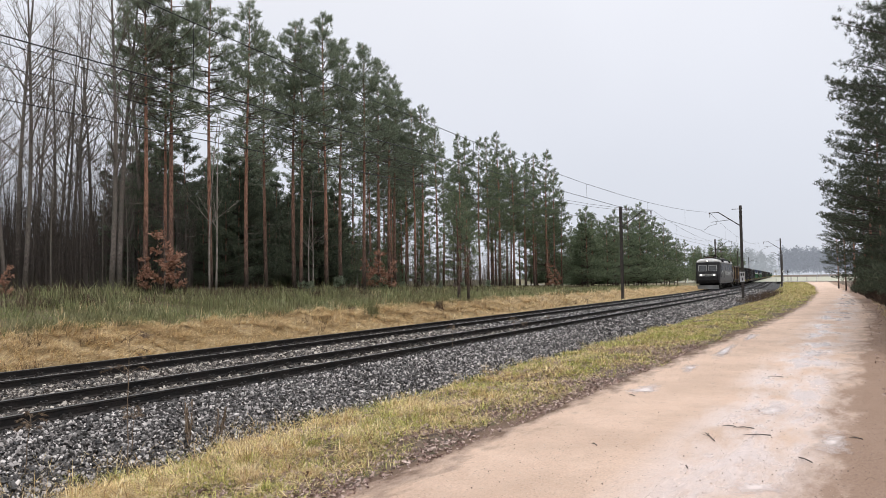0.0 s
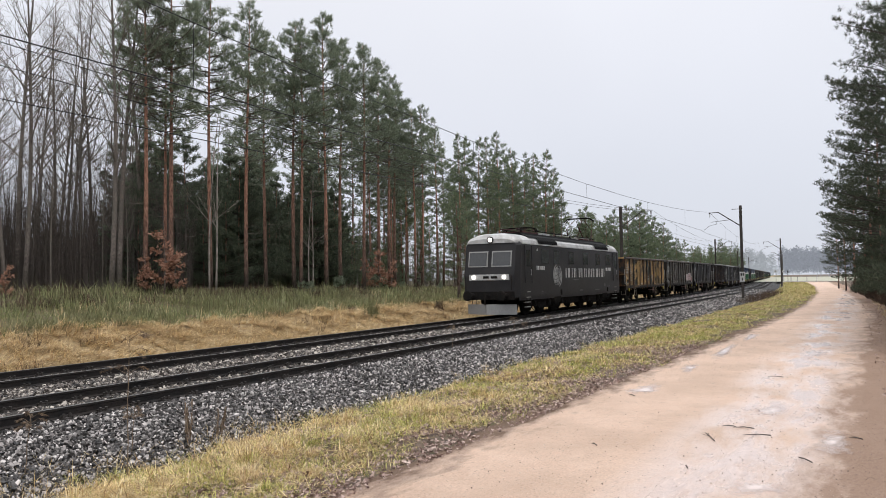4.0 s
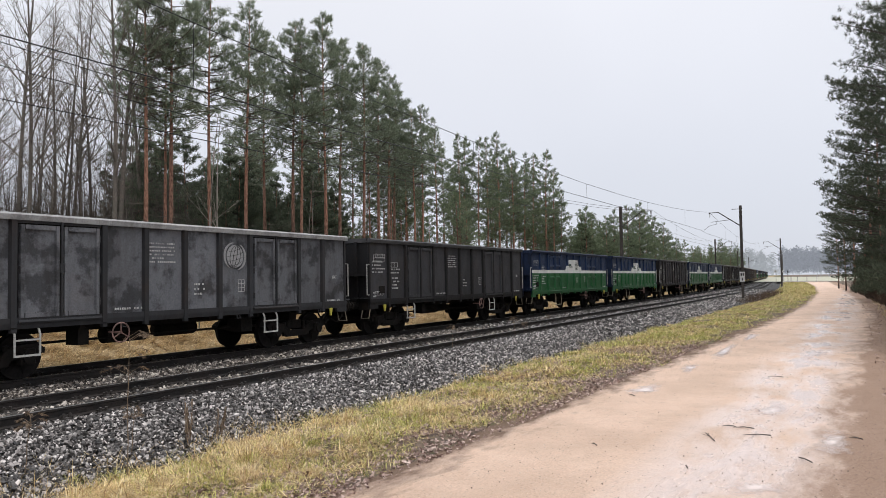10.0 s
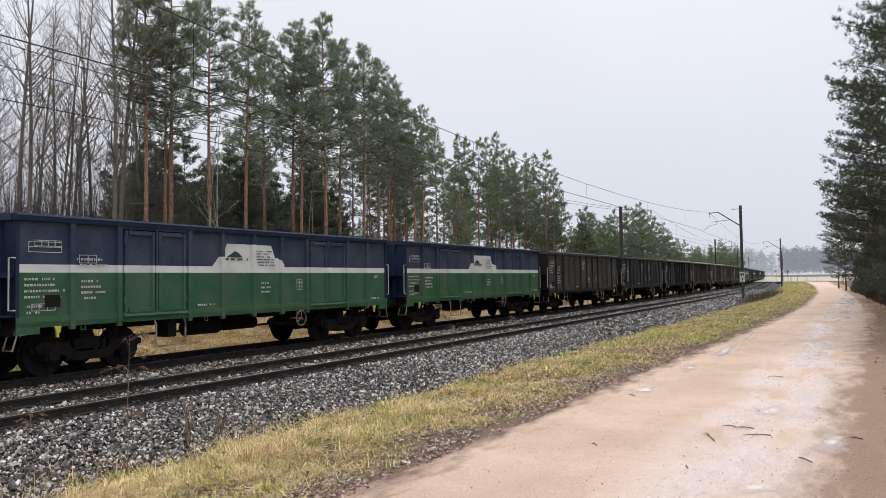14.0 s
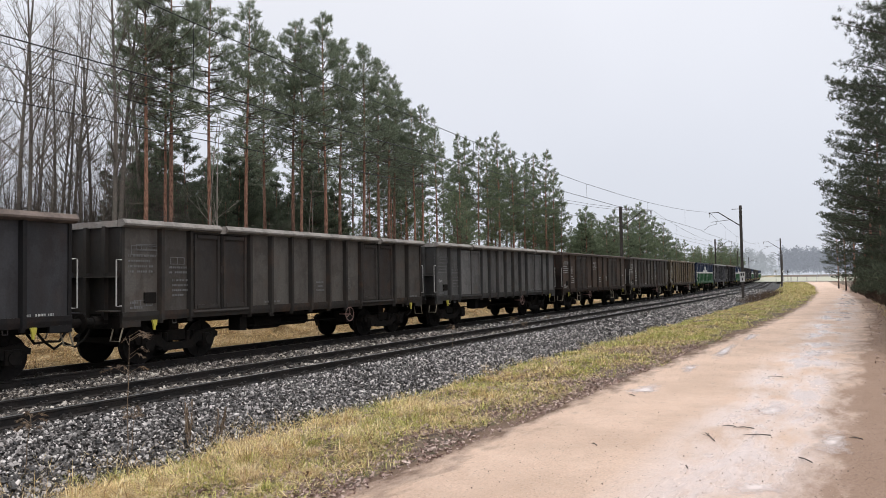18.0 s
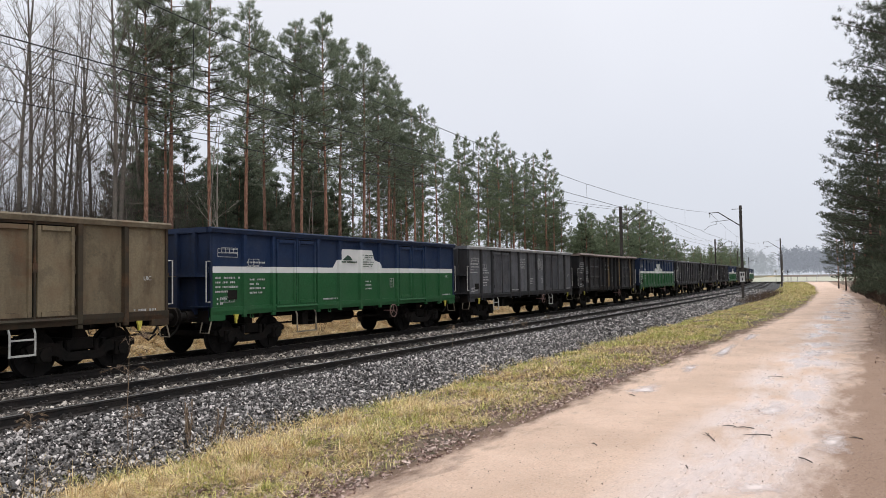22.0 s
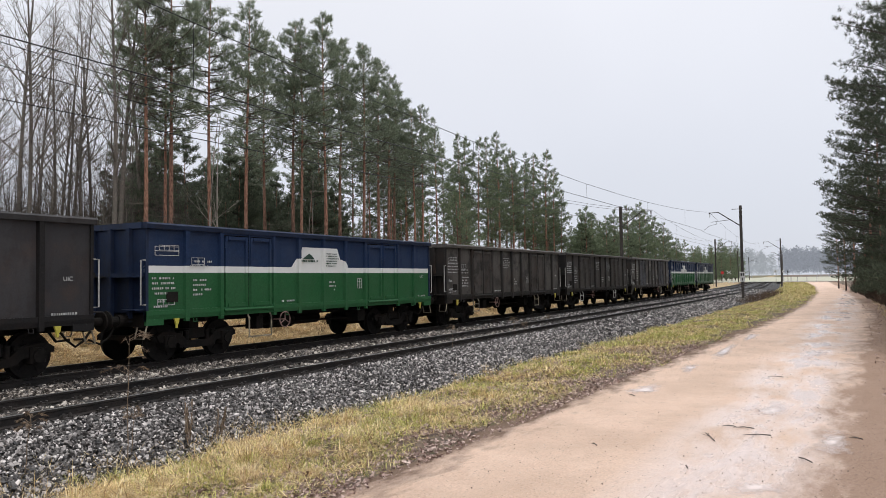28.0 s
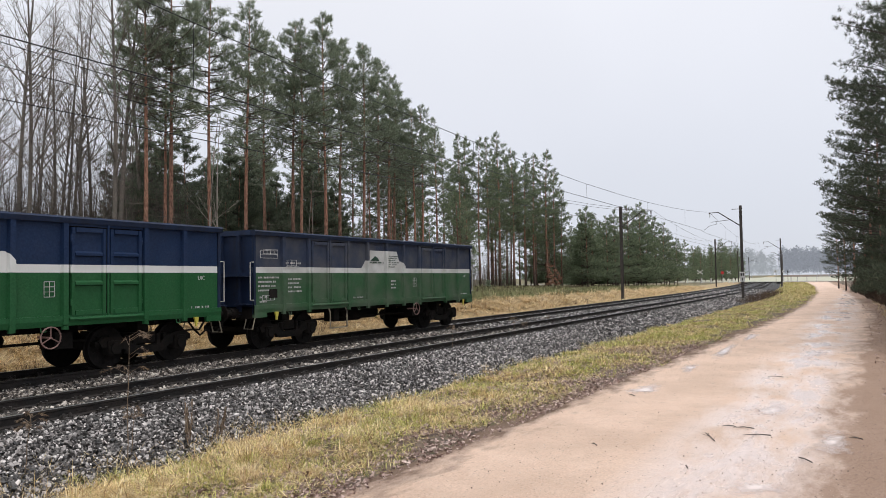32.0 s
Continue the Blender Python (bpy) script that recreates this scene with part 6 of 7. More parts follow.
def meadow():
    rng = np.random.default_rng(9)

    def field(name, x0, x1, y0, y1, per, length, width, lay, mat, label, keep, follow=True, toward=None, clump=0.0, arch=False, mound=0.0):
        n = int((x1 - x0) * (y1 - y0) * per)
        x, d = rng.uniform(x0, x1, n), rng.uniform(y0, y1, n)
        if clump:
            c = max(1, n // 46)
            cx, cd = rng.uniform(x0, x1, c), rng.uniform(y0, y1, c)
            j = rng.integers(0, c, n)
            mixd = rng.uniform(0, 1, n) < 0.88
            x = np.where(mixd, cx[j] + rng.normal(0, clump, n), x)
            d = np.where(mixd, cd[j] + rng.normal(0, clump, n), d)
            if toward is None and arch:
                toward = np.arctan2(d - cd[j], x - cx[j])
            lift = np.where(mixd, mound * rng.uniform(0.2, 1.0, c)[j] * np.exp(-((x - cx[j]) ** 2 + (d - cd[j]) ** 2) / (2 * clump * clump)), 0.0)
        k = keep(x, d, rng.uniform(0, 1, n))
        x, d = x[k], d[k]
        if arch:
            toward = toward[k]
        y = d + (bend_y(x) if follow else 0)
        z = ground_z(x, y) + (lift[k] if clump else 0.0)
        T = blades(rng, x, y, z - 0.01, length, width, lay, toward=toward)
        stuff(name, grass_mesh(name, T, len(x)), mat, label, "grass")

    def verge(x, d, r, lo=0.0):
        edge = np.interp(x, [0, 8, 18, 26, 42, 58, 92], [5.15, 5.0, 4.65, 4.3, 3.7, 3.4, 3.9]) + 0.25 * np.sin(x * 0.9) + 0.15 * np.sin(x * 2.3)
        top = 7.95 + 0.22 * np.sin(x * 0.8) + 0.15 * np.sin(x * 2.1 + 1) - 0.012 * np.maximum(0, x - 10)
        f = np.clip((d - edge) / 0.8, 0, 1)
        return (d > edge - 0.3) & (d < top + 0.15 * r) & (r < f * 0.9 + 0.1)
    dry = lambda x, d, r: verge(x, d, r) & (r < 0.06 + 2.3 * lumps(x, d, 1.1, 1.0) ** 2.6)
    fresh = lambda x, d, r: verge(x, d, r) & (r < 0.01 + (0.55 + 0.75 * np.clip((x - 8) / 12, 0, 1)) * (1 - lumps(x, d, 0.6, 2.5)) ** 1.3)
    field("dry_grass", 2.5, 14, 4.6, 8.3, 2900, 0.20, 0.0078, 0.92, M_DRY, "matted yellow winter grass beside the ballast", dry, False, clump=0.11, arch=True, mound=0.09)
    field("dry_grass", 2.5, 10, 6.0, 8.6, 520, 0.32, 0.006, 0.72, M_DRY, "longer dry grass at the ballast edge", lambda x, d, r: r < 0.10 + 1.0 * lumps(x, d, 0.9, 3.3), False, clump=0.12, arch=True, mound=0.05)
    field("green_grass", 2.5, 14, 4.4, 8.3, 1900, 0.17, 0.0065, 0.62, M_FRESH, "tufts of green winter grass", fresh, False, clump=0.08, arch=True, mound=0.06)
    field("dry_grass", 14, 34, 3.6, 8.2, 850, 0.20, 0.0140, 0.90, M_DRY, "matted yellow winter grass beside the ballast", dry, False, clump=0.16, arch=True, mound=0.10)
    field("green_grass", 14, 34, 3.6, 8.2, 820, 0.15, 0.0125, 0.65, M_FRESH, "tufts of green winter grass", fresh, False, clump=0.13, arch=True, mound=0.07)
    field("dry_grass", 34, 110, 3.0, 8.2, 170, 0.16, 0.030, 0.82, M_DRY, "matted yellow winter grass beside the ballast", dry, False, clump=0.22, mound=0.12)
    field("green_grass", 34, 100, 3.0, 8.2, 250, 0.13, 0.028, 0.75, M_FRESH, "tufts of green winter grass", fresh, False, clump=0.2, mound=0.08)
    field("verge_grass", 90, 188, 2.0, 8.0, 90, 0.2, 0.045, 0.6, M_FRESH, "rough grass towards the crossing", lambda x, d, r: (d + bend_y(x) > road_left(x) + 0.4) & (r < 0.7))
    field("verge_grass", 90, 188, 2.0, 8.0, 80, 0.2, 0.045, 0.6, M_DRY, "dry grass towards the crossing", lambda x, d, r: (d + bend_y(x) > road_left(x) + 0.4) & (r < 0.7))
    bank = lambda x, d, r: (r < 0.25 + np.clip((d - 17.0) / 0.5, 0, 1)) & (r < 1.2 - np.clip((d - 20.4 - 0.4 * np.sin(x * 0.6)) / 0.8, 0, 1) * 1.15)
    field("straw", 5, 46, 17.0, 22.0, 400, 0.36, 0.014, 0.86, M_STRAW, "flattened pale straw on the bank", bank, toward=-1.3, clump=0.17, mound=0.14)
    field("straw", 5, 50, 19.0, 21.2, 300, 0.34, 0.014, 0.9, M_STRAW, "thick pale straw along the top of the bank", lambda x, d, r: r < 0.2 + lumps(x, d, 0.5, 5.0), toward=-1.3, clump=0.16, mound=0.16)
    field("straw", 46, 120, 17.0, 22.0, 130, 0.42, 0.03, 0.82, M_STRAW, "flattened pale straw on the bank", bank, toward=-1.3, clump=0.25, mound=0.15)
    field("bank_weeds", 5, 60, 17.2, 21, 26, 0.45, 0.012, 0.4, M_HEATHER, "dark dry weeds among the straw", lambda x, d, r: r < lumps(x, d, 0.35, 4.0) ** 2, clump=0.15)
    field("meadow_grass", 6, 50, 20.6, 29, 260, 0.40, 0.017, 0.48, M_MEADOW, "dull green grass in front of the forest", lambda x, d, r: r < 0.2 + 0.9 * lumps(x, d, 0.3, 2.0), clump=0.22, arch=True, mound=0.10)
    field("meadow_grass", 6, 50, 22.5, 28.5, 40, 0.75, 0.02, 0.30, M_MEADOW, "tall green tufts in the meadow", lambda x, d, r: r < lumps(x, d, 0.45, 8.0) ** 1.5, clump=0.15, arch=True)
    field("meadow_grass", 50, 115, 20.6, 30, 66, 0.45, 0.035, 0.45, M_MEADOW, "dull green grass in front of the forest", lambda x, d, r: r < 0.9, clump=0.3, mound=0.1)
    field("meadow_straw", 6, 90, 20.4, 27, 12, 0.42, 0.014, 0.35, M_STRAW, "thin dry stalks in the grass", lambda x, d, r: r < lumps(x, d, 0.25, 6.0), clump=0.2)
    field("heather", 8, 110, 24.5, 31, 80, 0.5, 0.018, 0.25, M_HEATHER, "brown undergrowth at the forest edge", lambda x, d, r: r < 0.05 + 0.8 * lumps(x, d, 0.25, 3.0) + 0.5 * np.clip((22 - x) / 8, 0, 1), clump=0.2)
    field("roadside_grass", 14, 110, -5, -1.2, 60, 0.2, 0.016, 0.5, M_DRY, "thin dry grass under the roadside pines", lambda x, d, r: (d < road_right(x) - 0.2) & (r < 0.6), False)
    # dead leaves in the verge and along the trees
    for x0, x1, y0, y1, per, keep in ((2.5, 26, 4.1, 8.0, 340, lambda x, d, r: r < 1.05 - lumps(x, d, 0.7, 1.0) * 0.9 - 0.12 * (d - 4.3)), (10, 60, -4, -0.4, 26, lambda x, d, r: r < 0.4 - 0.25 * (d + 1.0))):
        n = int((x1 - x0) * (y1 - y0) * per)
        x, d = rng.uniform(x0, x1, n), rng.uniform(y0, y1, n)
        k = keep(x, d, rng.uniform(0, 1, n)) & ((d > road_left(x) + 0.35) | (d < 0.2))
        x, d = x[k], d[k]
        n = len(x)
        P = np.stack([x, d, ground_z(x, d) + rng.uniform(0.015, 0.05, n)], 1)
        T = tufts(rng, P, rng.normal(0, 1, (n, 3)) * np.array([1, 1, 0.25]), 3, 0.055, 0.035, 0.25)
        stuff("dead_leaves", triangles("dead_leaves", T), M_LEAF, "brown fallen leaves", "leaves")


def litter_strip():
    """Fine twigs and needles on the bare soil between grass and sand."""
    rng = np.random.default_rng(12)
    n = 9000
    x = rng.uniform(4, 40, n) ** 1.0
    d = road_left(x) + rng.normal(0.55, 0.35, n)
    k = d > road_left(x) - 0.15
    x, d = x[k], d[k]
    T = blades(rng, x, d, ground_z(x, d) + 0.012, 0.07, 0.006, 1.05)
    stuff("needle_litter", grass_mesh("needle_litter", T, len(x)), M_HEATHER, "pine needles and twig litter on bare soil", "litter")
    n = 7000
    x = rng.uniform(6, 45, n)
    d = rng.normal(-0.9, 0.7, n)
    k = d < 0.5
    x, d = x[k], d[k]
    T = blades(rng, x, d, ground_z(x, d) + 0.028, 0.06, 0.006, 1.05)
    stuff("needle_litter", grass_mesh("needle_litter", T, len(x)), M_HEATHER, "pine needles and twig litter on the road's edge", "litter")


stones()
meadow()
litter_strip()

# ---- puddles, sticks and pebbles on the road ----
def puddle_material():
    """Shallow water that thins out into the wet sand around it."""
    m, nt, s = material("shallow_water", 0.22, 0.0, 0.45)
    v = coords(nt)
    # pale base colour stands in for part of the sky's reflection
    nt.links.new(mixcol(nt, noise_fac(nt, v, 3.0, 5, 0.35, 0.65), (0.62, 0.50, 0.45), (0.78, 0.67, 0.62)), s.inputs["Base Color"])
    tc, sep = nt.nodes.new("ShaderNodeTexCoord"), nt.nodes.new("ShaderNodeSeparateXYZ")
    nt.links.new(tc.outputs["UV"], sep.inputs[0])
    r = nt.nodes.new("ShaderNodeMapRange")
    r.inputs["From Min"].default_value, r.inputs["From Max"].default_value = 0.85, 0.05
    nt.links.new(mathn(nt, "ADD", sep.outputs["X"], mathn(nt, "MULTIPLY", mathn(nt, "SUBTRACT", noise_fac(nt, v, 5, 7, 0.2, 0.8, 0.7), 0.5), 0.9)), r.inputs["Value"])
    tr, x = nt.nodes.new("ShaderNodeBsdfTransparent"), nt.nodes.new("ShaderNodeMixShader")
    nt.links.new(r.outputs[0], x.inputs[0])
    nt.links.new(tr.outputs[0], x.inputs[1])
    nt.links.new(s.outputs[0], x.inputs[2])
    nt.links.new(x.outputs[0], nt.nodes["Material Output"].inputs["Surface"])
    return m


M_PUDDLE = puddle_material()
M_STICK = speckled("dark_wet_twig", (0.04, 0.028, 0.022), (0.09, 0.065, 0.05), None, 1, 20, 0.6)
M_PEBBLE = random_tint("road_pebble", (0.14, 0.10, 0.08), (0.55, 0.47, 0.40), (0.33, 0.25, 0.2), 0.6)


def puddle(x, y, lx, ly, seed):
    rng = np.random.default_rng(seed)
    ph = rng.uniform(0, 6.28, 4)
    m, n, rings = Mesh(), 48, (0.0, 0.35, 0.6, 0.8, 1.0)
    for q in rings:
        for i in range(n):
            a = 2 * math.pi * i / n
            r = q * (1 + 0.20 * math.sin(2 * a + ph[0]) + 0.14 * math.sin(3 * a + ph[1]) + 0.08 * math.sin(7 * a + ph[2]))
            px, py = x + lx * r * math.cos(a), y + ly * r * math.sin(a)
            m.v.append((px, py, float(ground_z(px, py)) + 0.027))
    for k in range(len(rings) - 1):
        for i in range(n):
            j = (i + 1) % n
            m.f.append((k * n + i, (k + 1) * n + i, (k + 1) * n + j, k * n + j))
    me = m.data("puddle", True)
    uv = me.uv_layers.new(name="rim")
    for lp in me.loops:
        uv.data[lp.index].uv = (rings[lp.vertex_index // n], 0.5)
    tagged(part("puddle", me, M_PUDDLE), "shallow rain puddle on the sand road", "puddle", "puddles")


for i, (x, y, lx, ly) in enumerate(((14.42, 3.55, 0.95, 0.26), (8.2, 0.95, 0.36, 0.32), (10.8, 0.30, 0.75, 0.30), (22.6, 3.28, 2.6, 0.26), (18.2, 3.42, 1.2, 0.2), (28.0, 3.2, 2.4, 0.2),
                                    (13.0, 1.2, 0.8, 0.3), (22.5, 1.0, 1.8, 0.3))):
    puddle(x, y, lx, ly, i)


def stick(x, y, ln, a, r=0.008):
    z = float(ground_z(x, y)) + 0.03
    c, s = math.cos(a) * ln / 2, math.sin(a) * ln / 2
    m = Mesh().tube([(x - c, y - s, z), (x + 0.02, y + 0.01, z + 0.012), (x + c, y + s, z + 0.004)], [r, r * 0.9, r * 0.5], 6)
    m.tube([(x, y, z + 0.01), (x + c * 0.5 - s * 0.3, y + s * 0.5 + c * 0.3, z + 0.012)], [r * 0.6, r * 0.3], 5)
    tagged(part("stick", m, M_STICK), "dark fallen twig on the wet sand", "stick", "fallen twigs")


for x, y, ln, a in ((11.34, 1.62, 0.18, 1.9), (11.3, 1.42, 0.28, 1.8), (10.86, 1.2, 0.36, 2.0), (9.68, 0.56, 0.24, 0.7), (11.17, 0.04, 0.16, 1.4), (8.78, 1.72, 0.08, 0.4), (10.5, 1.75, 0.5, 0.4), (17.2, 1.5, 0.3, 1.6), (9.4, 2.99, 0.1, 1.0), (13.6, 3.6, 0.2, 0.8)):
    stick(x, y, ln, a)


def pebbles():
    rng = np.random.default_rng(21)
    n = 2600
    x, y = rng.uniform(5, 34, n), rng.uniform(-1.2, 3.9, n)
    oct_v = [(1, 0, 0), (-1, 0, 0), (0, 1, 0), (0, -1, 0), (0, 0, 1), (0, 0, -1)]
    oct_f = [(0, 2, 4), (2, 1, 4), (1, 3, 4), (3, 0, 4), (2, 0, 5), (1, 2, 5), (3, 1, 5), (0, 3, 5)]
    P = np.zeros((n, 4, 4))
    s = 0.005 * rng.uniform(0.5, 2.2, n)
    for i in range(3):
        P[:, i, i] = s * rng.uniform(0.6, 1.2, n)
    P[:, 0, 3], P[:, 1, 3], P[:, 2, 3] = x, y, ground_z(x, y) + 0.026
    stuff("pebbles", solids("pebbles", oct_v, oct_f, P), M_PEBBLE, "small pebbles on the sand road", "pebbles")


pebbles()

# ---- single weeds ----
M_WEED = speckled("dry_brown_weed", (0.085, 0.058, 0.040), (0.27, 0.195, 0.13), None, 2, 20, 0.85)


def stalk_weed(x, y, h, seed, droop=True, name="dry_weed", label="tall dry weed with drooping seed heads"):
    rng = np.random.default_rng(seed)
    z = float(np.where((y > 7.8) & (y < 17.4), bed_z(y), ground_z(x, y)))
    t = thing(name, label, "weed", "dry weeds", (x, y, z))
    m = Mesh()
    lx, ly = rng.uniform(-0.1, 0.1), rng.uniform(-0.06, 0.06)
    pts = [(lx * u * h + 0.01 * math.sin(9 * u), ly * u * h, h * u) for u in (0, 0.25, 0.5, 0.75, 1)]
    m.tube(pts, [0.007, 0.006, 0.005, 0.004, 0.002], 5)
    part("stalk", m, M_WEED, t)
    P, D = [], []
    for k in range(12):
        u = rng.uniform(0.72, 1.0)
        a, ln = rng.uniform(0, 6.28), rng.uniform(0.14, 0.34) * min(h, 1.2) * 0.8
        p0 = np.array([lx * u * h, ly * u * h, h * u])
        p1 = p0 + np.array([math.cos(a), math.sin(a), 0.6]) * ln * 0.55
        p2 = p0 + np.array([math.cos(a), math.sin(a), 0.15 if droop else 0.9]) * ln
        br = Mesh().tube([p0, p1, p2], [0.003, 0.002, 0.0015], 4, False)
        part("seed_branch", br, M_WEED, t)
        for q in range(7):
            P.append(p1 + (p2 - p1) * rng.uniform(0, 1))
            D.append(np.array([math.cos(a), math.sin(a), -0.6]))
    tagged(part("seed_head", triangles("seed_head", tufts(rng, np.array(P), np.array(D), 3, 0.05, 0.009, 0.5)), M_WEED, t), kind="stuff")
    return t


for i, (x, y, h) in enumerate(((6.05, 7.68, 1.7), (19.4, 10.4, 0.75), (23.8, 10.3, 0.72), (26.6, 10.2, 0.65), (24.6, 10.25, 0.5), (5.3, 8.5, 0.7), (6.6, 8.3, 0.6))):
    stalk_weed(x, y, h, 200 + i)


def dock_weed(x, y, h, seed):
    """A dead plant with withered leaves that hang along its stem."""
    rng = np.random.default_rng(seed)
    z = float(ground_z(x, y))
    t = thing("withered_weed", "withered brown plant with hanging leaves at the ballast edge", "weed", "dry weeds", (x, y, z))
    for s in range(3):
        dx, dy = rng.normal(0, 0.07, 2)
        part("stalk", Mesh().tube([(dx * 0.4, dy * 0.4, 0), (dx, dy, h * 0.6), (dx * 1.3, dy * 1.3, h * rng.uniform(0.85, 1.05))], [0.008, 0.006, 0.003], 5), M_WEED, t)
        for k in range(12):
            u = rng.uniform(0.4, 1.0)
            a = rng.uniform(0, 6.28)
            p = (dx * 1.2 * u, dy * 1.2 * u, h * u)
            ln, w = rng.uniform(0.08, 0.2), 0.009
            c, sn = math.cos(a), math.sin(a)
            lf = Mesh().quad((p[0] - sn * w, p[1] + c * w, p[2]), (p[0] + sn * w, p[1] - c * w, p[2]), (p[0] + c * 0.05 + sn * w * 0.6, p[1] + sn * 0.05 - c * w * 0.6, p[2] - ln), (p[0] + c * 0.05 - sn * w * 0.6, p[1] + sn * 0.05 + c * w * 0.6, p[2] - ln * 0.9))
            part("withered_leaf", lf, M_WEED, t)


dock_weed(7.5, 8.25, 0.72, 31)
dock_weed(7.95, 8.15, 0.5, 32)


def reed_tuft(x, y, h, n, r, mat, name, label):
    rng = np.random.default_rng(int(x * 100))
    px, py = x + rng.normal(0, r, n), y + rng.normal(0, r, n)
    T = blades(rng, px, py, ground_z(px, py), h, 0.014, 0.18)
    tagged(part(name, grass_mesh(name, T, n), mat), label, "shrub", "tufts on the bank")


reed_tuft(28.6, 19.5, 0.9, 260, 0.16, M_MEADOW, "broom_tuft", "upright green tuft on the straw bank")
reed_tuft(35.2, 19.6, 0.6, 160, 0.14, M_HEATHER, "broom_tuft", "brown dry tuft on the straw bank")
for i in range(26):
    xx = 64 + i * 1.3
    reed_tuft(xx, 7.3 + 0.7 * math.sin(i * 1.7) + float(bend_y(xx)), 0.55 + 0.25 * math.sin(i * 2.3) ** 2, 70, 0.25, M_HEATHER, "dead_weed_tuft", "tall dead brown weeds beside the near track")

def tussock(rng, x, y, h, n, mat, name, label):
    """Blades that arch outwards from one root."""
    a = rng.uniform(0, 6.28, n)
    q = rng.uniform(0, 1, n) ** 0.5 * h * 0.35
    px, py = x + q * np.cos(a), y + q * np.sin(a)
    T = blades(rng, px, py, ground_z(px, py) - 0.01, h, 0.0055, 0.45, 0.7, a)
    tagged(part(name, grass_mesh(name, T, n), mat), label, "grass", "grass tussocks", "stuff")


def tussocks():
    rng = np.random.default_rng(77)
    for k in range(90):
        x = 3.2 + 17 * rng.uniform(0, 1) ** 1.3
        y = float(rng.uniform(5.2, 8.1))
        if k % 3 == 0:
            tussock(rng, x, y, float(rng.uniform(0.12, 0.22)), 170, M_FRESH, "green_tussock", "fresh green grass tussock on the verge")
        else:
            tussock(rng, x, y + 0.2, float(rng.uniform(0.14, 0.30)), 170, M_STRAW if k % 3 == 1 else M_DRY, "straw_tussock", "pale dry grass tussock on the verge")


tussocks()

# ---- the level crossing ----
CX = 196.0


def white_post(x, y):
    z = 0.05
    t = thing("guide_post", "white concrete guide post at the level crossing", "post", "crossing posts", (x, y, z))
    part("post", Mesh().box(-0.11, 0.11, -0.11, 0.11, -0.3, 1.15, 0.02), M_WHITE, t)
    part("post_cap", Mesh().prism([(-0.11, -0.11), (0.11, -0.11), (0.11, 0.11), (-0.11, 0.11)], 1.15, 1.2), M_CONCRETE, t)


for y in (36.9, 33.4, 31.2, 28.2, 27.0, 25.9, 14.6, 13.0, 11.6, 9.6, 7.5):
    white_post(CX, y)


def crossing_sign(x, y, h=2.9):
    t = thing("crossing_sign", "white diagonal cross warning sign at the railway crossing", "road sign", "crossing signs", (x, y, 0.0))
    part("post", Mesh().tube([(0, 0, -0.3), (0, 0, h)], 0.05, 8), M_CONCRETE, t)
    for s in (-1, 1):
        a = Mesh()
        c = 0.55
        a.v += [(-0.06, -c - 0.08 * s * 0, h - 0.4 - s * c * 0.7), (-0.06, -c, h - 0.2 - s * c * 0.7), (-0.06, c, h - 0.2 + s * c * 0.7), (-0.06, c, h - 0.4 + s * c * 0.7)]
        a.v += [(x_ + 0.03, y_, z_) for x_, y_, z_ in a.v]
        a.f += [(0, 1, 2, 3), (7, 6, 5, 4), (0, 4, 5, 1), (1, 5, 6, 2), (2, 6, 7, 3), (3, 7, 4, 0)]
        part("cross_arm", a, M_WHITE, t)


for x, y in ((160, 27.6), (198, 27.2), (188, 15.6), (202, 15.4)):
    crossing_sign(x, y)
stop = thing("stop_sign", "red road sign on a grey post at the crossing", "road sign", "crossing signs", (197, 28.6, 0))
part("post", Mesh().tube([(0, 0, -0.3), (0, 0, 2.9)], 0.04, 8), M_CONCRETE, stop)
part("plate", Mesh().prism([(0.42 * math.cos(radians(22.5 + 45 * k)), 2.5 + 0.42 * math.sin(radians(22.5 + 45 * k))) for k in range(8)], -0.09, -0.06, "x"), M_RED, stop, "red octagon plate")
lampp = thing("crossing_signal", "dark crossing signal lamp on a post", "signal", "crossing signs", (205, 14.3, 0))
part("post", Mesh().tube([(0, 0, -0.3), (0, 0, 2.6)], 0.06, 8), M_MAST, lampp)
part("lamp_head", Mesh().box(-0.12, 0.12, -0.17, 0.17, 2.3, 2.85, 0.04), M_DARKPAINT, lampp)

# mist over the field is mixed into its pale base colours
M_FIELD = speckled("mist_paled_winter_field", (0.34, 0.33, 0.26), (0.50, 0.48, 0.39), (0.40, 0.42, 0.31), 0.05, 2.0, 0.9)
setting("field", sheet(axis((206, 560, 12)), axis((-120, 52, 6)), lambda X, Y: 0.12 + 0.04 * np.sin(X * 0.05 + Y * 0.11)), M_FIELD, "pale misty winter field beyond the level crossing", "field")

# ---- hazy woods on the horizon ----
def painted_haze(name, col):
    """Distant woods; bright mist is painted in as a glowing colour."""
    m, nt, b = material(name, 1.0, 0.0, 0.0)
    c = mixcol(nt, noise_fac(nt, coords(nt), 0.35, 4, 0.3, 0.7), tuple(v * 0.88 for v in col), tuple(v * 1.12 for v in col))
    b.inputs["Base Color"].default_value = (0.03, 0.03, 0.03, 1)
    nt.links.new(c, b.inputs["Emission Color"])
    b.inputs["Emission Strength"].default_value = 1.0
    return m


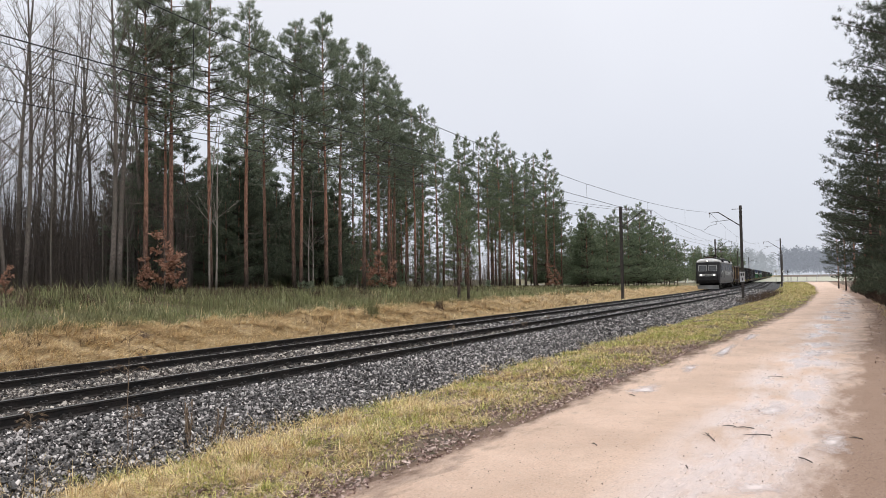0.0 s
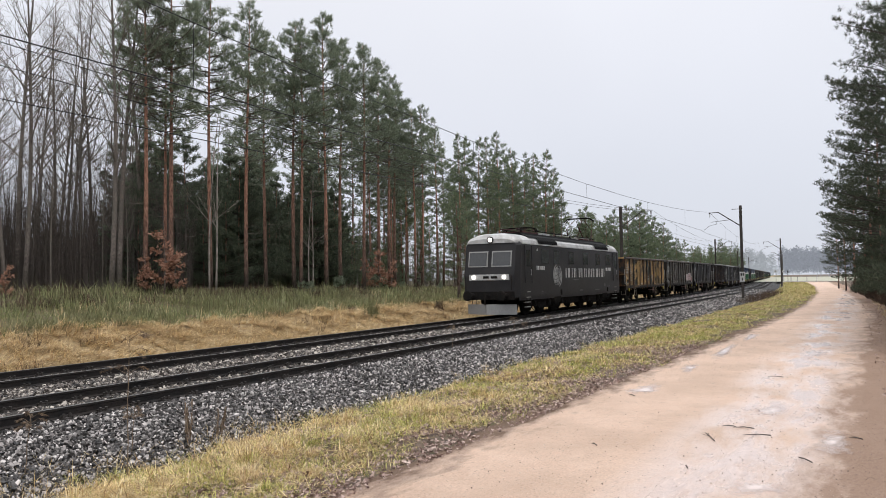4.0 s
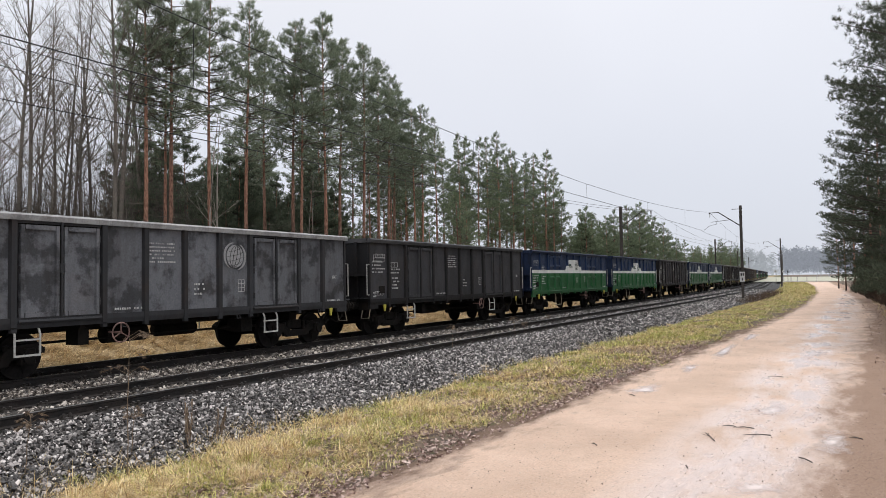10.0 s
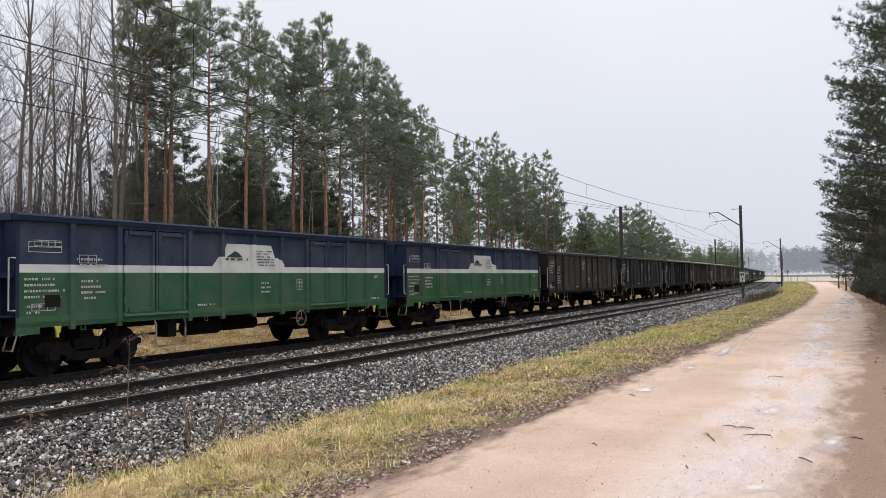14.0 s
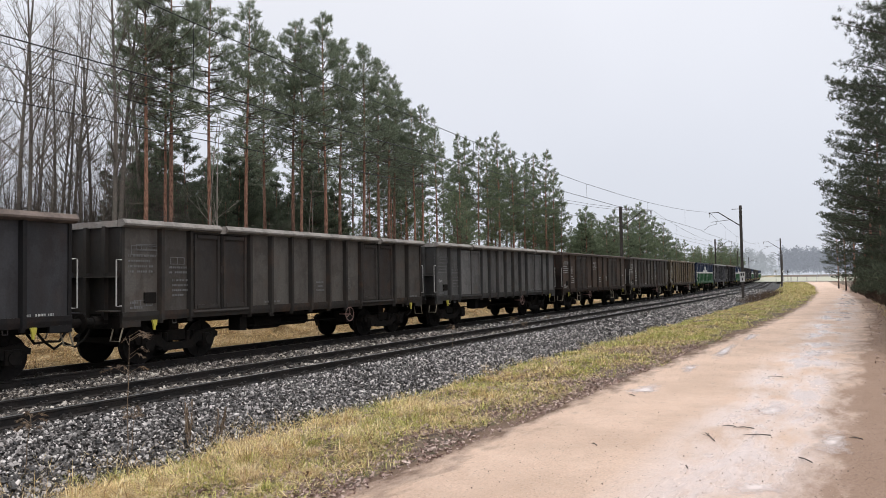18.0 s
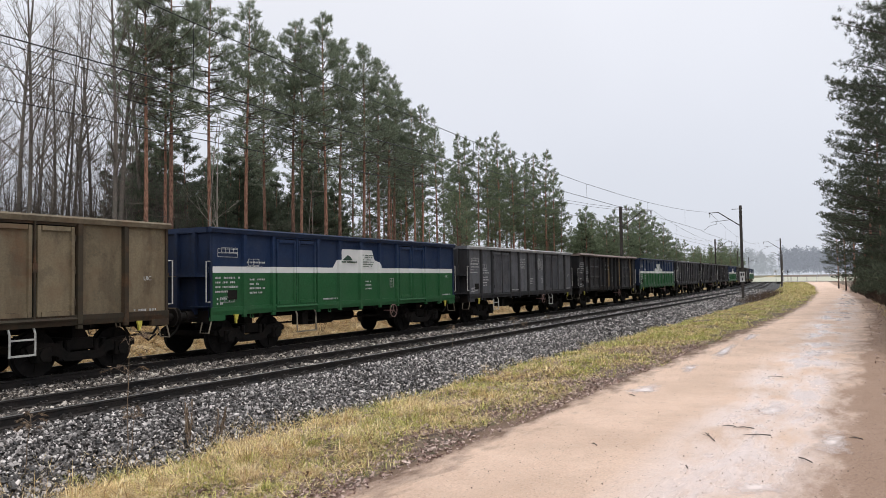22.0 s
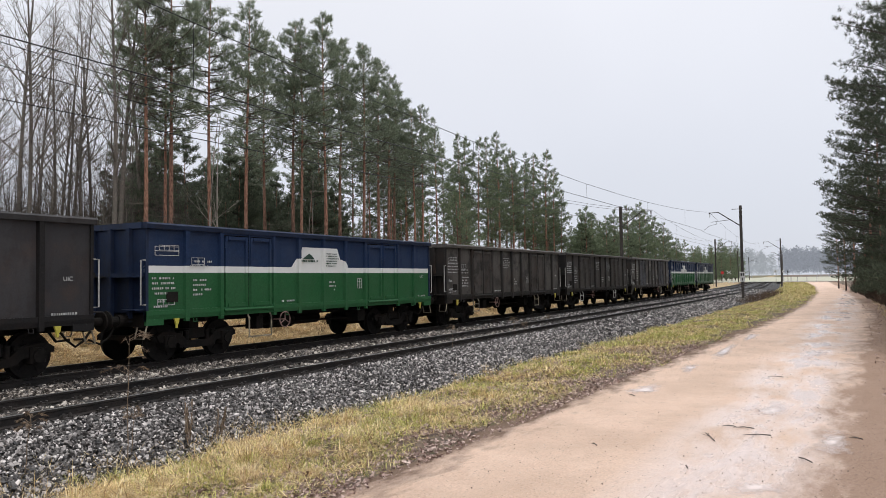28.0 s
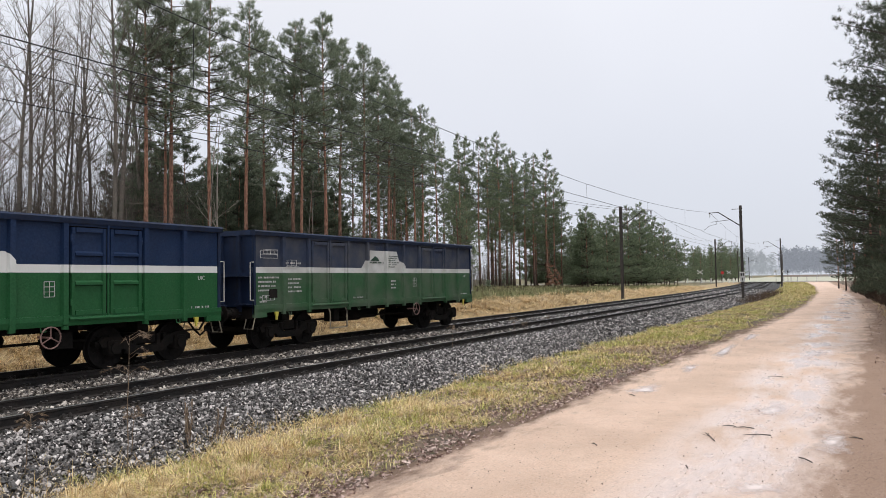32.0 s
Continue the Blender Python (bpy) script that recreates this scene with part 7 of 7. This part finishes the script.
M_HAZE, M_HAZE_PALE = painted_haze("far_hazy_woods", (0.235, 0.255, 0.295)), painted_haze("farther_hazy_woods", (0.46, 0.49, 0.54))
M_HAZE_MID, M_HAZE_STEM = painted_haze("misty_wood_by_the_line", (0.33, 0.355, 0.385)), painted_haze("pale_far_stems", (0.34, 0.36, 0.39))


def far_woods(x, y0, y1, h0, h1, seed, mat, name="backdrop"):
    """A belt of crowded, rounded tree crowns, far off; its height runs from h0 to h1."""
    rng = np.random.default_rng(seed)
    n, k = int((y1 - y0) * 0.75) + 4, 700
    y = np.linspace(y0, y1, n) + rng.normal(0, 0.6, n)
    xx = x + rng.uniform(0, 40, n)
    h = np.interp(y, [y0, y1], [h0, h1]) * rng.uniform(0.84, 1.06, n)
    q = rng.normal(0, 1, (n, k, 3))
    q /= np.linalg.norm(q, axis=2)[..., None]
    q *= rng.uniform(0.25, 1.0, (n, k, 1)) ** 0.5
    c = np.stack([xx, y, h * 0.56], 1)[:, None] + q * (h[:, None] * np.array([0.16, 0.17, 0.44]))[:, None]
    d = rng.normal(0, 1, (n, k, 3, 3)) * (0.017 * h)[:, None, None, None]
    ob = setting(name, triangles(name, (c[:, :, None] + d).reshape(-1, 3, 3)), mat, "misty line of far woods", "woods")
    m = max(3, n // 3)
    ys, hs = rng.uniform(y0, y1, m), rng.uniform(0.35, 0.7, m) * min(h0, h1)
    base = np.stack([np.full(m, x - 3.0), ys, np.zeros(m)], 1)
    T = np.stack([base - [0, 0.16, 0.5], base + [0, 0.16, -0.5], base + np.stack([0 * ys, rng.normal(0, 0.8, m), hs], 1)], 1)
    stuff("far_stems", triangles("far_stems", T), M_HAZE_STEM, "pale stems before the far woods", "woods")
    return ob


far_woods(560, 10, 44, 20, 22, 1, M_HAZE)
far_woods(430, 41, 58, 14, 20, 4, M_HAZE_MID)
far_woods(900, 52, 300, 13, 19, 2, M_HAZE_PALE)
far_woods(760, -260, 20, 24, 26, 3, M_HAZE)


# ---- the locomotive ----
M_LOCO = speckled("dark_grey_locomotive_paint", (0.030, 0.029, 0.030), (0.039, 0.037, 0.038), (0.025, 0.0245, 0.0255), 0.8, 20, 0.38, bmp=0.08, spec=0.2)
M_ROOF = speckled("silver_roof_paint", (0.62, 0.62, 0.62), (0.50, 0.50, 0.49), (0.36, 0.35, 0.34), 1.2, 10, 0.45, 0.2)
M_GLASSDARK = plain("dark_window_glass", (0.05, 0.053, 0.052), 0.06, 0.0, spec=0.8)
M_LAMP, _nt, _b = material("lit_headlamp", 0.3)
_b.inputs["Base Color"].default_value = (1, 0.97, 0.9, 1)
_b.inputs["Emission Color"].default_value = (1, 0.96, 0.88, 1)
_b.inputs["Emission Strength"].default_value = 1.2
M_REDPAINT = speckled("red_pantograph_paint", (0.09, 0.018, 0.017), (0.035, 0.014, 0.013), None, 2, 10, 0.6)
M_GRILLE = plain("black_roof_grille", (0.007, 0.007, 0.007), 0.7, spec=0.1)
HL, HWL = 8.85, 1.475


def locomotive():
    t = thing("electric_locomotive", "dark grey electric locomotive with silver roof and white lettering", "locomotive", "freight train")
    # cross-section of the body
    body = Mesh()
    n = 0
    ends = []
    for x, inset in ((-HL, 0.16), (-HL + 0.35, 0.0), (HL - 0.35, 0.0), (HL, 0.16)):
        w = HWL - inset
        ring = [(-w, 0.95), (-w, 2.0), (-w + 0.0, 3.45), (-w + 0.10, 3.62), (w - 0.10, 3.62), (w, 3.45), (w, 2.0), (w, 0.95)]
        rows = []
        for y, z in ring:
            rake = (z - 2.0) * 0.17 if z > 2.0 else 0.0
            rows.append((x + (rake if x < 0 else -rake) * (1 if abs(x) == HL else 0.6), y, z))
        body.v += rows
        ends.append(rows)
    for i in range(3):
        for j in range(8):
            k = (j + 1) % 8
            body.f.append((i * 8 + j, (i + 1) * 8 + j, (i + 1) * 8 + k, i * 8 + k))
    body.f += [tuple(range(8)), tuple(reversed(range(24, 32)))]
    part("body", body, M_LOCO, t)
    roof = Mesh()
    arc = [(-1.44, 3.56), (-1.40, 3.72), (-1.22, 3.88), (-0.9, 4.0), (-0.45, 4.06), (0.45, 4.06), (0.9, 4.0), (1.22, 3.88), (1.40, 3.72), (1.44, 3.56)]
    k = len(arc)
    for x, s, dz in ((-HL + 0.22, 0.86, -0.16), (-HL + 0.4, 0.94, -0.05), (-HL + 0.8, 1, 0), (HL - 0.8, 1, 0), (HL - 0.4, 0.94, -0.05), (HL - 0.22, 0.86, -0.16)):
        roof.v += [(x, y * s, 3.56 + (z - 3.56) * (1 + dz * 3.5)) for y, z in arc]
    for i in range(5):
        for j in range(k):
            a, b = i * k + j, i * k + (j + 1) % k
            roof.f.append((a, a + k, b + k, b))
    roof.f += [tuple(range(k)), tuple(reversed(range(5 * k, 6 * k)))]
    part("roof", roof, M_ROOF, t, "pale silver roof edge", smooth=False)
    top = Mesh()
    for x in (-HL + 1.9, HL - 1.9):
        top.v += [(x, -1.30, 3.84), (x, -1.18, 3.95), (x, -0.9, 4.05), (x, -0.85, 4.14), (x, 0.85, 4.14), (x, 0.9, 4.05), (x, 1.18, 3.95), (x, 1.30, 3.84)]
    for j in range(7):
        top.f.append((j, j + 1, j + 9, j + 8)[::-1])
    top.f += [tuple(range(8)), tuple(reversed(range(8, 16)))]
    part("roof_deck", top, M_GRILLE, t, "sooty black roof deck")
    part("rain_gutter", Mesh().box(-HL + 0.6, HL - 0.6, -1.50, -1.462, 3.50, 3.55).box(-HL + 0.6, HL - 0.6, 1.462, 1.50, 3.50, 3.55), M_ROOF, t)
    for a, b in ((-6.1, -3.3), (3.3, 6.1)):
        for s in (-1, 1):
            prof = ((1.47, 3.58), (1.425, 3.745), (1.25, 3.905))
            g = Mesh()
            for (y0, z0), (y1, z1) in zip(prof[:-1], prof[1:]):
                g.quad((a, s * y0, z0), (b, s * y0, z0), (b, s * y1, z1), (a, s * y1, z1))
                for i in range(9):
                    x = a + (b - a) * (i + 0.5) / 9
                    g.prism([(s * y0, z0), (s * (y0 + 0.015), z0), (s * (y1 + 0.015), z1), (s * y1, z1)], x - 0.018, x + 0.018, "x")
            part("roof_grille", g, M_GRILLE, t)
    # side windows, doors, steps
    for s in (-1, 1):
        for x, w in ((-5.25, 1.0), (-3.55, 0.85), (-1.2, 0.85), (1.36, 0.9), (3.75, 0.85), (5.9, 0.9)):
            fr = Mesh().box(x - w / 2 - 0.05, x + w / 2 + 0.05, -1.484, -1.476, 2.55, 3.35)
            f = part("side_window", flip(fr, s), M_LOCO, t)
            part("pane", flip(Mesh().box(x - w / 2, x + w / 2, -1.490, -1.485, 2.60, 3.30), s), M_GLASSDARK, f)
        for x in (-7.5, 7.5):
            dm = Mesh().box(x - 0.40, x + 0.40, -1.486, -1.476, 1.66, 3.40)
            for a in (-0.46, 0.42):
                dm.box(x + a, x + a + 0.04, -1.51, -1.476, 1.62, 3.44)
            d = part("cab_door", flip(dm, s), M_LOCO, t)
            part("pane", flip(Mesh().box(x - 0.26, x + 0.26, -1.492, -1.487, 2.42, 3.22, 0.0), s), M_GLASSDARK, d)
            part("door_handle", flip(Mesh().tube([(x + 0.3, -1.51, 2.0), (x + 0.3, -1.51, 2.3)], 0.015, 6), s), M_MARK, d)
            for q, z in enumerate((0.45, 0.68, 0.92, 1.18)):
                part("step", flip(Mesh().box(x - 0.24, x + 0.24, -1.49, -1.30, z, z + 0.03), s), M_STEPWHITE, t)
            rails = Mesh().tube([(x - 0.25, -1.47, 0.45), (x - 0.25, -1.47, 0.95)], 0.015, 5).tube([(x + 0.25, -1.47, 0.45), (x + 0.25, -1.47, 0.95)], 0.015, 5)
            part("step_frame", flip(rails, s), M_GEAR, t)
    # cab fronts
    for e in (-1, 1):
        def fx(z, out=0.0):
            return e * (HL + out) - e * max(0, z - 2.0) * 0.17
        for y in (-0.62, 0.62):
            fr = Mesh()
            a, b, z0, z1 = y - 0.52, y + 0.52, 2.42, 3.18
            for out, gg, nm in ((0.02, 0.0, "f"),):
                fr.v += [(fx(z0, out), a, z0), (fx(z0, out), b, z0), (fx(z1, out), b, z1), (fx(z1, out), a, z1), (fx(z0, -0.05), a, z0), (fx(z0, -0.05), b, z0), (fx(z1, -0.05), b, z1), (fx(z1, -0.05), a, z1)]
                fr.f += [(0, 1, 2, 3), (0, 4, 5, 1), (1, 5, 6, 2), (2, 6, 7, 3), (3, 7, 4, 0)]
            f = part("windscreen", fr, M_MARK2, t, "pale framed windscreen")
            gl = Mesh()
            a, b, z0, z1 = a + 0.06, b - 0.06, z0 + 0.06, z1 - 0.06
            gl.v += [(fx(z0, 0.03), a, z0), (fx(z0, 0.03), b, z0), (fx(z1, 0.03), b, z1), (fx(z1, 0.03), a, z1)]
            gl.f += [(0, 1, 2, 3)]
            part("pane", gl, M_GLASSDARK, f)
        band = Mesh().box(*sorted((e * (HL + 0.0), e * (HL + 0.03))), -1.05, 1.05, 1.78, 2.06)
        part("lamp_band", band, M_ROOF, t, "pale band between the headlamps")
        part("number_marks", Mesh().box(*sorted((e * (HL + 0.031), e * (HL + 0.036))), -0.45, -0.1, 1.86, 1.98).box(*sorted((e * (HL + 0.031), e * (HL + 0.036))), 0.0, 0.3, 1.86, 1.98), M_GEAR, t)
        for y in (-0.8, 0.8):
            part("headlamp", Mesh().tube([(e * HL, y, 1.92), (e * (HL + 0.1), y, 1.92)], [0.12, 0.10], 14), M_LAMP if e < 0 else M_GLASSDARK, t, "round headlamp, lit" if e < 0 else "round headlamp")
        top = Mesh().tube([(e * (HL - 0.5), 0, 3.72), (e * (HL - 0.16), 0, 3.72)], 0.17, 14)
        part("roof_lamp", top, M_LOCO, t)
        part("roof_lamp_glass", Mesh().tube([(e * (HL - 0.17), 0, 3.72), (e * (HL - 0.13), 0, 3.72)], [0.12, 0.1], 12), M_LAMP if e < 0 else M_GLASSDARK, t)
        part("buffer_beam", Mesh().box(*sorted((e * (HL - 0.4), e * (HL + 0.05))), -1.32, 1.32, 0.85, 1.24), M_GEAR, t)
        part("snow_plough", Mesh().prism([(e * (HL - 0.3), -1.3), (e * (HL + 0.35), -0.0), (e * (HL - 0.3), 1.3), (e * (HL - 0.4), 0.0)][::e], 0.14, 0.62), M_MARK2 if e < 0 else M_GEAR, t, "grey wedge plough over the rails" if e < 0 else "near-black wedge plough")
        for s in (-1, 1):
            bf = Mesh().tube([(e * (HL + 0.0), s * 0.875, 1.04), (e * (HL + 0.3), s * 0.875, 1.04)], 0.13, 12)
            bf.tube([(e * (HL + 0.3), s * 0.875, 1.04), (e * (HL + 0.55), s * 0.875, 1.04)], 0.1, 12)
            bf.tube([(e * (HL + 0.55), s * 0.875, 1.04), (e * (HL + 0.60), s * 0.875, 1.04), (e * (HL + 0.62), s * 0.875, 1.04)], [0.24, 0.24, 0.18], 16)
            part("buffer", bf, M_GEAR, t)
            part("handrail", Mesh().tube([(e * (HL + 0.05), s * 1.2, 1.3), (e * (HL + 0.1), s * 1.2, 1.35), (e * (HL + 0.1), s * 1.2, 2.0)], 0.015, 6), M_GEAR, t)
        part("coupling", Mesh().box(*sorted((e * HL, e * (HL + 0.5))), -0.06, 0.06, 0.98, 1.1).tube([(e * (HL + 0.5), 0, 1.0), (e * (HL + 0.5), 0, 0.6)], 0.04, 6), M_GEAR, t)
    part("side_skirt", Mesh().box(-HL + 0.3, HL - 0.3, -1.445, -1.40, 0.80, 1.0).box(-HL + 0.3, HL - 0.3, 1.40, 1.445, 0.80, 1.0), M_LOCO, t)
    part("underfloor_box", Mesh().box(-1.2, 1.2, -1.1, 1.1, 0.4, 0.9, 0.06), M_GEAR, t)
    # bogies
    for e in (-1, 1):
        f = Mesh()
        for s in (-1, 1):
            f.prism([(-2.95, 0.92), (-2.95, 0.62), (-2.5, 0.45), (-1.5, 0.42), (-1.2, 0.30), (-0.6, 0.34), (0.6, 0.34), (1.2, 0.30), (1.5, 0.42), (2.5, 0.45), (2.95, 0.62), (2.95, 0.92)], s * 1.15 - 0.07, s * 1.15 + 0.07, "y")
            for a in (-1.0, 1.0):
                f.box(a - 0.55, a + 0.55, s * 1.22 - 0.05, s * 1.22 + 0.05, 0.40, 0.62)
                for q in range(4):
                    f.box(a - 0.5 + q * 0.04, a + 0.5 - q * 0.04, s * 1.25 - 0.06, s * 1.25 + 0.06, 0.36 + q * 0.04, 0.385 + q * 0.04)
            for a in (-2.6, 0.0, 2.5):
                f.tube([(a, s * 1.3, 0.62), (a + 0.15, s * 1.34, 0.35), (a + 0.5, s * 1.32, 0.25)], 0.025, 6)
        f.box(-2.9, 2.9, -0.4, 0.4, 0.55, 0.9)
        bog = part("bogie", f, M_GEAR, t, at=(e * 4.3, 0, 0))
        ws = None
        for key, a in (("loco_a", -1.95), ("loco_b", 0.0), ("loco_c", 1.95)):
            w = part("wheelset", ws or wheelset(0.625).data("wheelset"), M_WHEEL, bog, at=(a, 0, 0.625))
            ws = w.data
            WHEELSETS[key].append(w)
            for s in (-1, 1):
                part("axle_box", Mesh().box(a - 0.2, a + 0.2, s * 1.15 - 0.16, s * 1.15 + 0.16, 0.45, 0.8, 0.03).tube([(a, s * 1.3, 0.62), (a, s * 1.36, 0.62)], 0.15, 12), M_GEAR, bog)
    for x in (-3.4, 5.2):
        vt = Mesh().box(x - 0.5, x + 0.5, -1.46, -1.2, 0.55, 0.86)
        for q in range(5):
            vt.box(x - 0.46, x + 0.46, -1.49, -1.45, 0.58 + q * 0.055, 0.60 + q * 0.055)
        vt.box(x + 0.4, x + 0.6, -1.50, -1.44, 0.95, 1.22)
        part("sand_box", vt, M_GEAR, t)
    # roof gear
    rr = Mesh()
    for a, b in ((-2.2, 1.0), (1.4, 4.2)):
        rr.tube([(a, -0.8, 4.08), (a, -0.8, 4.24), (b, -0.8, 4.24), (b, -0.8, 4.08)], 0.016, 5)
    part("roof_rail", rr, M_STEPWHITE, t)
    part("roof_box", Mesh().box(-3.0, -1.8, -0.5, 0.5, 4.1, 4.3, 0.08).box(2.8, 3.4, -0.4, 0.4, 4.1, 4.26, 0.06), M_ROOF, t)
    wires = Mesh()
    for y in (-0.5, 0.45):
        wires.tube([(-6.5, y, 4.35), (6.5, y, 4.35)], 0.025, 6)
    for x in (-6, -4, -1, 1.5, 4, 6):
        wires.tube([(x, -0.5, 4.1), (x, -0.5, 4.35)], 0.04, 6)
    part("roof_busbar", wires, M_GEAR, t)
    for x, raised, nm in ((-4.9, False, "lowered"), (4.8, True, "raised")):
        e = Mesh()
        for y in (-0.55, 0.55):
            e.box(x - 1.1, x + 1.1, y - 0.03, y + 0.03, 4.20, 4.26)
            for q in (-1.0, 1.0):
                e.tube([(x + q, y, 4.08), (x + q, y, 4.22)], 0.06, 8)
        e.box(x - 0.9, x - 0.8, -0.55, 0.55, 4.2, 4.26).box(x + 0.8, x + 0.9, -0.55, 0.55, 4.2, 4.26)
        pant = part("pantograph_%s" % nm, e, M_REDPAINT, t, "red pantograph, " + nm)
        pant.name = "pantograph"
        zt, zk = (5.62, 4.92) if raised else (4.50, 4.38)
        for y in (-0.5, 0.5):
            for q in (-1, 1):
                kx = x + q * (1.55 if not raised else 1.25)
                part("arm", Mesh().tube([(x + q * 0.75, y, 4.26), (kx, y * 0.8, zk)], 0.030, 6), M_REDPAINT, pant)
                part("arm", Mesh().tube([(kx, y * 0.8, zk), (x + q * 0.12, y * 0.5, zt - 0.1)], 0.021, 6), M_REDPAINT, pant)
        bow = Mesh()
        for q in (-0.15, 0.15):
            bow.tube([(x + q, -0.95, zt - 0.22), (x + q, -0.75, zt - 0.04), (x + q, -0.5, zt), (x + q, 0.5, zt), (x + q, 0.75, zt - 0.04), (x + q, 0.95, zt - 0.22)], 0.03, 6)
        part("collector_bow", bow, M_GEAR, pant)
    # side lettering as plain bars, and the round emblem
    y = -1.49
    emblem(t, -3.45, 1.96, 0.49, y, M_EMBLEM, M_PAINTLINE)
    for x0, x1 in ((-2.15, -1.70), (-1.62, -1.05), (-0.77, -0.41), (0.08, 0.49), (0.59, 1.18), (1.37, 1.88), (2.06, 2.17), (2.36, 2.78), (2.87, 3.45), (3.58, 3.71), (3.94, 4.47), (4.62, 5.04)):
        part("letter_bar", Mesh().box(x0, x0 + 0.10, y, -1.478, 1.86, 2.38), M_LETTER, t)
        if x1 - x0 > 0.2:
            part("letter_bar", Mesh().box(x1 - 0.07, x1, y, -1.478, 1.86, 2.38), M_LETTER, t)
    nb = Mesh()
    for x0 in (-6.42, 5.42):
        for q, wdt in enumerate((0.09, 0.13, 0.13, 0.0, 0.09, 0.13, 0.13, 0.06, 0.13)):
            if wdt:
                nb.box(x0 + q * 0.125, x0 + q * 0.125 + wdt * 0.72, y, -1.478, 2.26, 2.46)
    part("number_bars", nb, M_LETTER, t)
    sm = Mesh()
    for x0, z, w, h in ((-0.9, 1.72, 0.9, 0.06), (0.2, 1.1, 0.6, 0.1), (3.1, 1.08, 0.9, 0.1), (5.0, 1.3, 0.25, 0.3), (5.7, 1.22, 0.5, 0.04), (5.7, 1.3, 0.5, 0.04), (-5.8, 1.08, 0.25, 0.05), (-5.8, 1.16, 0.25, 0.05)):
        sm.box(x0, x0 + w, y, -1.478, z, z + h * 0.5)
    part("small_marks", sm, M_FADED, t)
    tri = Mesh().prism([(-6.4, 3.2), (-6.24, 3.2), (-6.32, 3.36)][::-1], y, -1.478, "y")
    part("warning_triangle", tri, M_LETTER, t)
    return t


M_MARK2 = speckled("grey_white_frame", (0.36, 0.36, 0.35), (0.25, 0.25, 0.24), None, 4, 20, 0.5)
M_LETTER = speckled("white_painted_lettering", (0.62, 0.62, 0.61), (0.52, 0.52, 0.51), None, 4, 30, 0.5)
M_EMBLEM = speckled("pale_grey_emblem", (0.36, 0.36, 0.35), (0.30, 0.30, 0.29), None, 4, 20, 0.5)
LOCO = locomotive()


# ---- what moves ----
def w1_rear(t):
    """Where the rear body end of the first wagon stands along the line at t seconds."""
    ts, ps = [0, 9, 13, 21, 23.5, 32], [132.2, -20.35, -88.14, -223.9, -266.0, -407.6]
    c = np.polyfit(ts, ps, 3)
    return float(np.polyval(c, t)) + 0.027 * t - 0.45


def line_pose(s):
    """The pose of a vehicle whose middle is s along the far track."""
    a, b = on_line(s - 4.5, YF), on_line(s + 4.5, YF)
    mid = (a + b) / 2
    return Matrix.Translation(mid) @ Matrix.Rotation(math.atan2(b.y - a.y, b.x - a.x), 4, "Z")


# how far each wagon stands off the even spacing, by slack and small differences in length
SLACK = [-0.08, -0.17, -0.20, -0.11, 0.15, 0.16, 0.16, 0.16, 0.22, 0.14, 0.12, 0.13, 0.14, 0.15, 0.04, -0.15, -0.15, -0.13, -0.12, -0.12, -0.08, -0.10,
         0.08, 0.06, 0.08, 0.10, 0.12, 0.10, -0.10, -0.24, -0.38, -0.48]


def motions():
    rows_t = [i * 1.0 for i in range(33)]
    for i, w in enumerate(CARS):
        walk(w, [(t, line_pose(w1_rear(t) - 6.375 + PITCHW * i + SLACK[i])) for t in rows_t])
    walk(LOCO, [(t, line_pose(w1_rear(t) - 12.75 - 0.62 - 9.68)) for t in rows_t])
    for key, r, x in (("wagon_front", 0.46, -0.9), ("wagon_rear", 0.46, 0.9), ("loco_a", 0.625, -1.95), ("loco_b", 0.625, 0.0), ("loco_c", 0.625, 1.95)):
        first = WHEELSETS[key][0]
        rows = []
        for k in range(int(32 * FPS) + 1):
            t = k / FPS
            rows.append((t, Matrix.Translation((x, 0, r)) @ Matrix.Rotation((w1_rear(t) - w1_rear(0)) / r, 4, "Y")))
        walk(first, rows)
        for o in WHEELSETS[key][1:]:
            o.rotation_mode = "QUATERNION"
            o.animation_data_create()
            o.animation_data.action = first.animation_data.action
            o.animation_data.action_slot = first.animation_data.action_slot


motions()
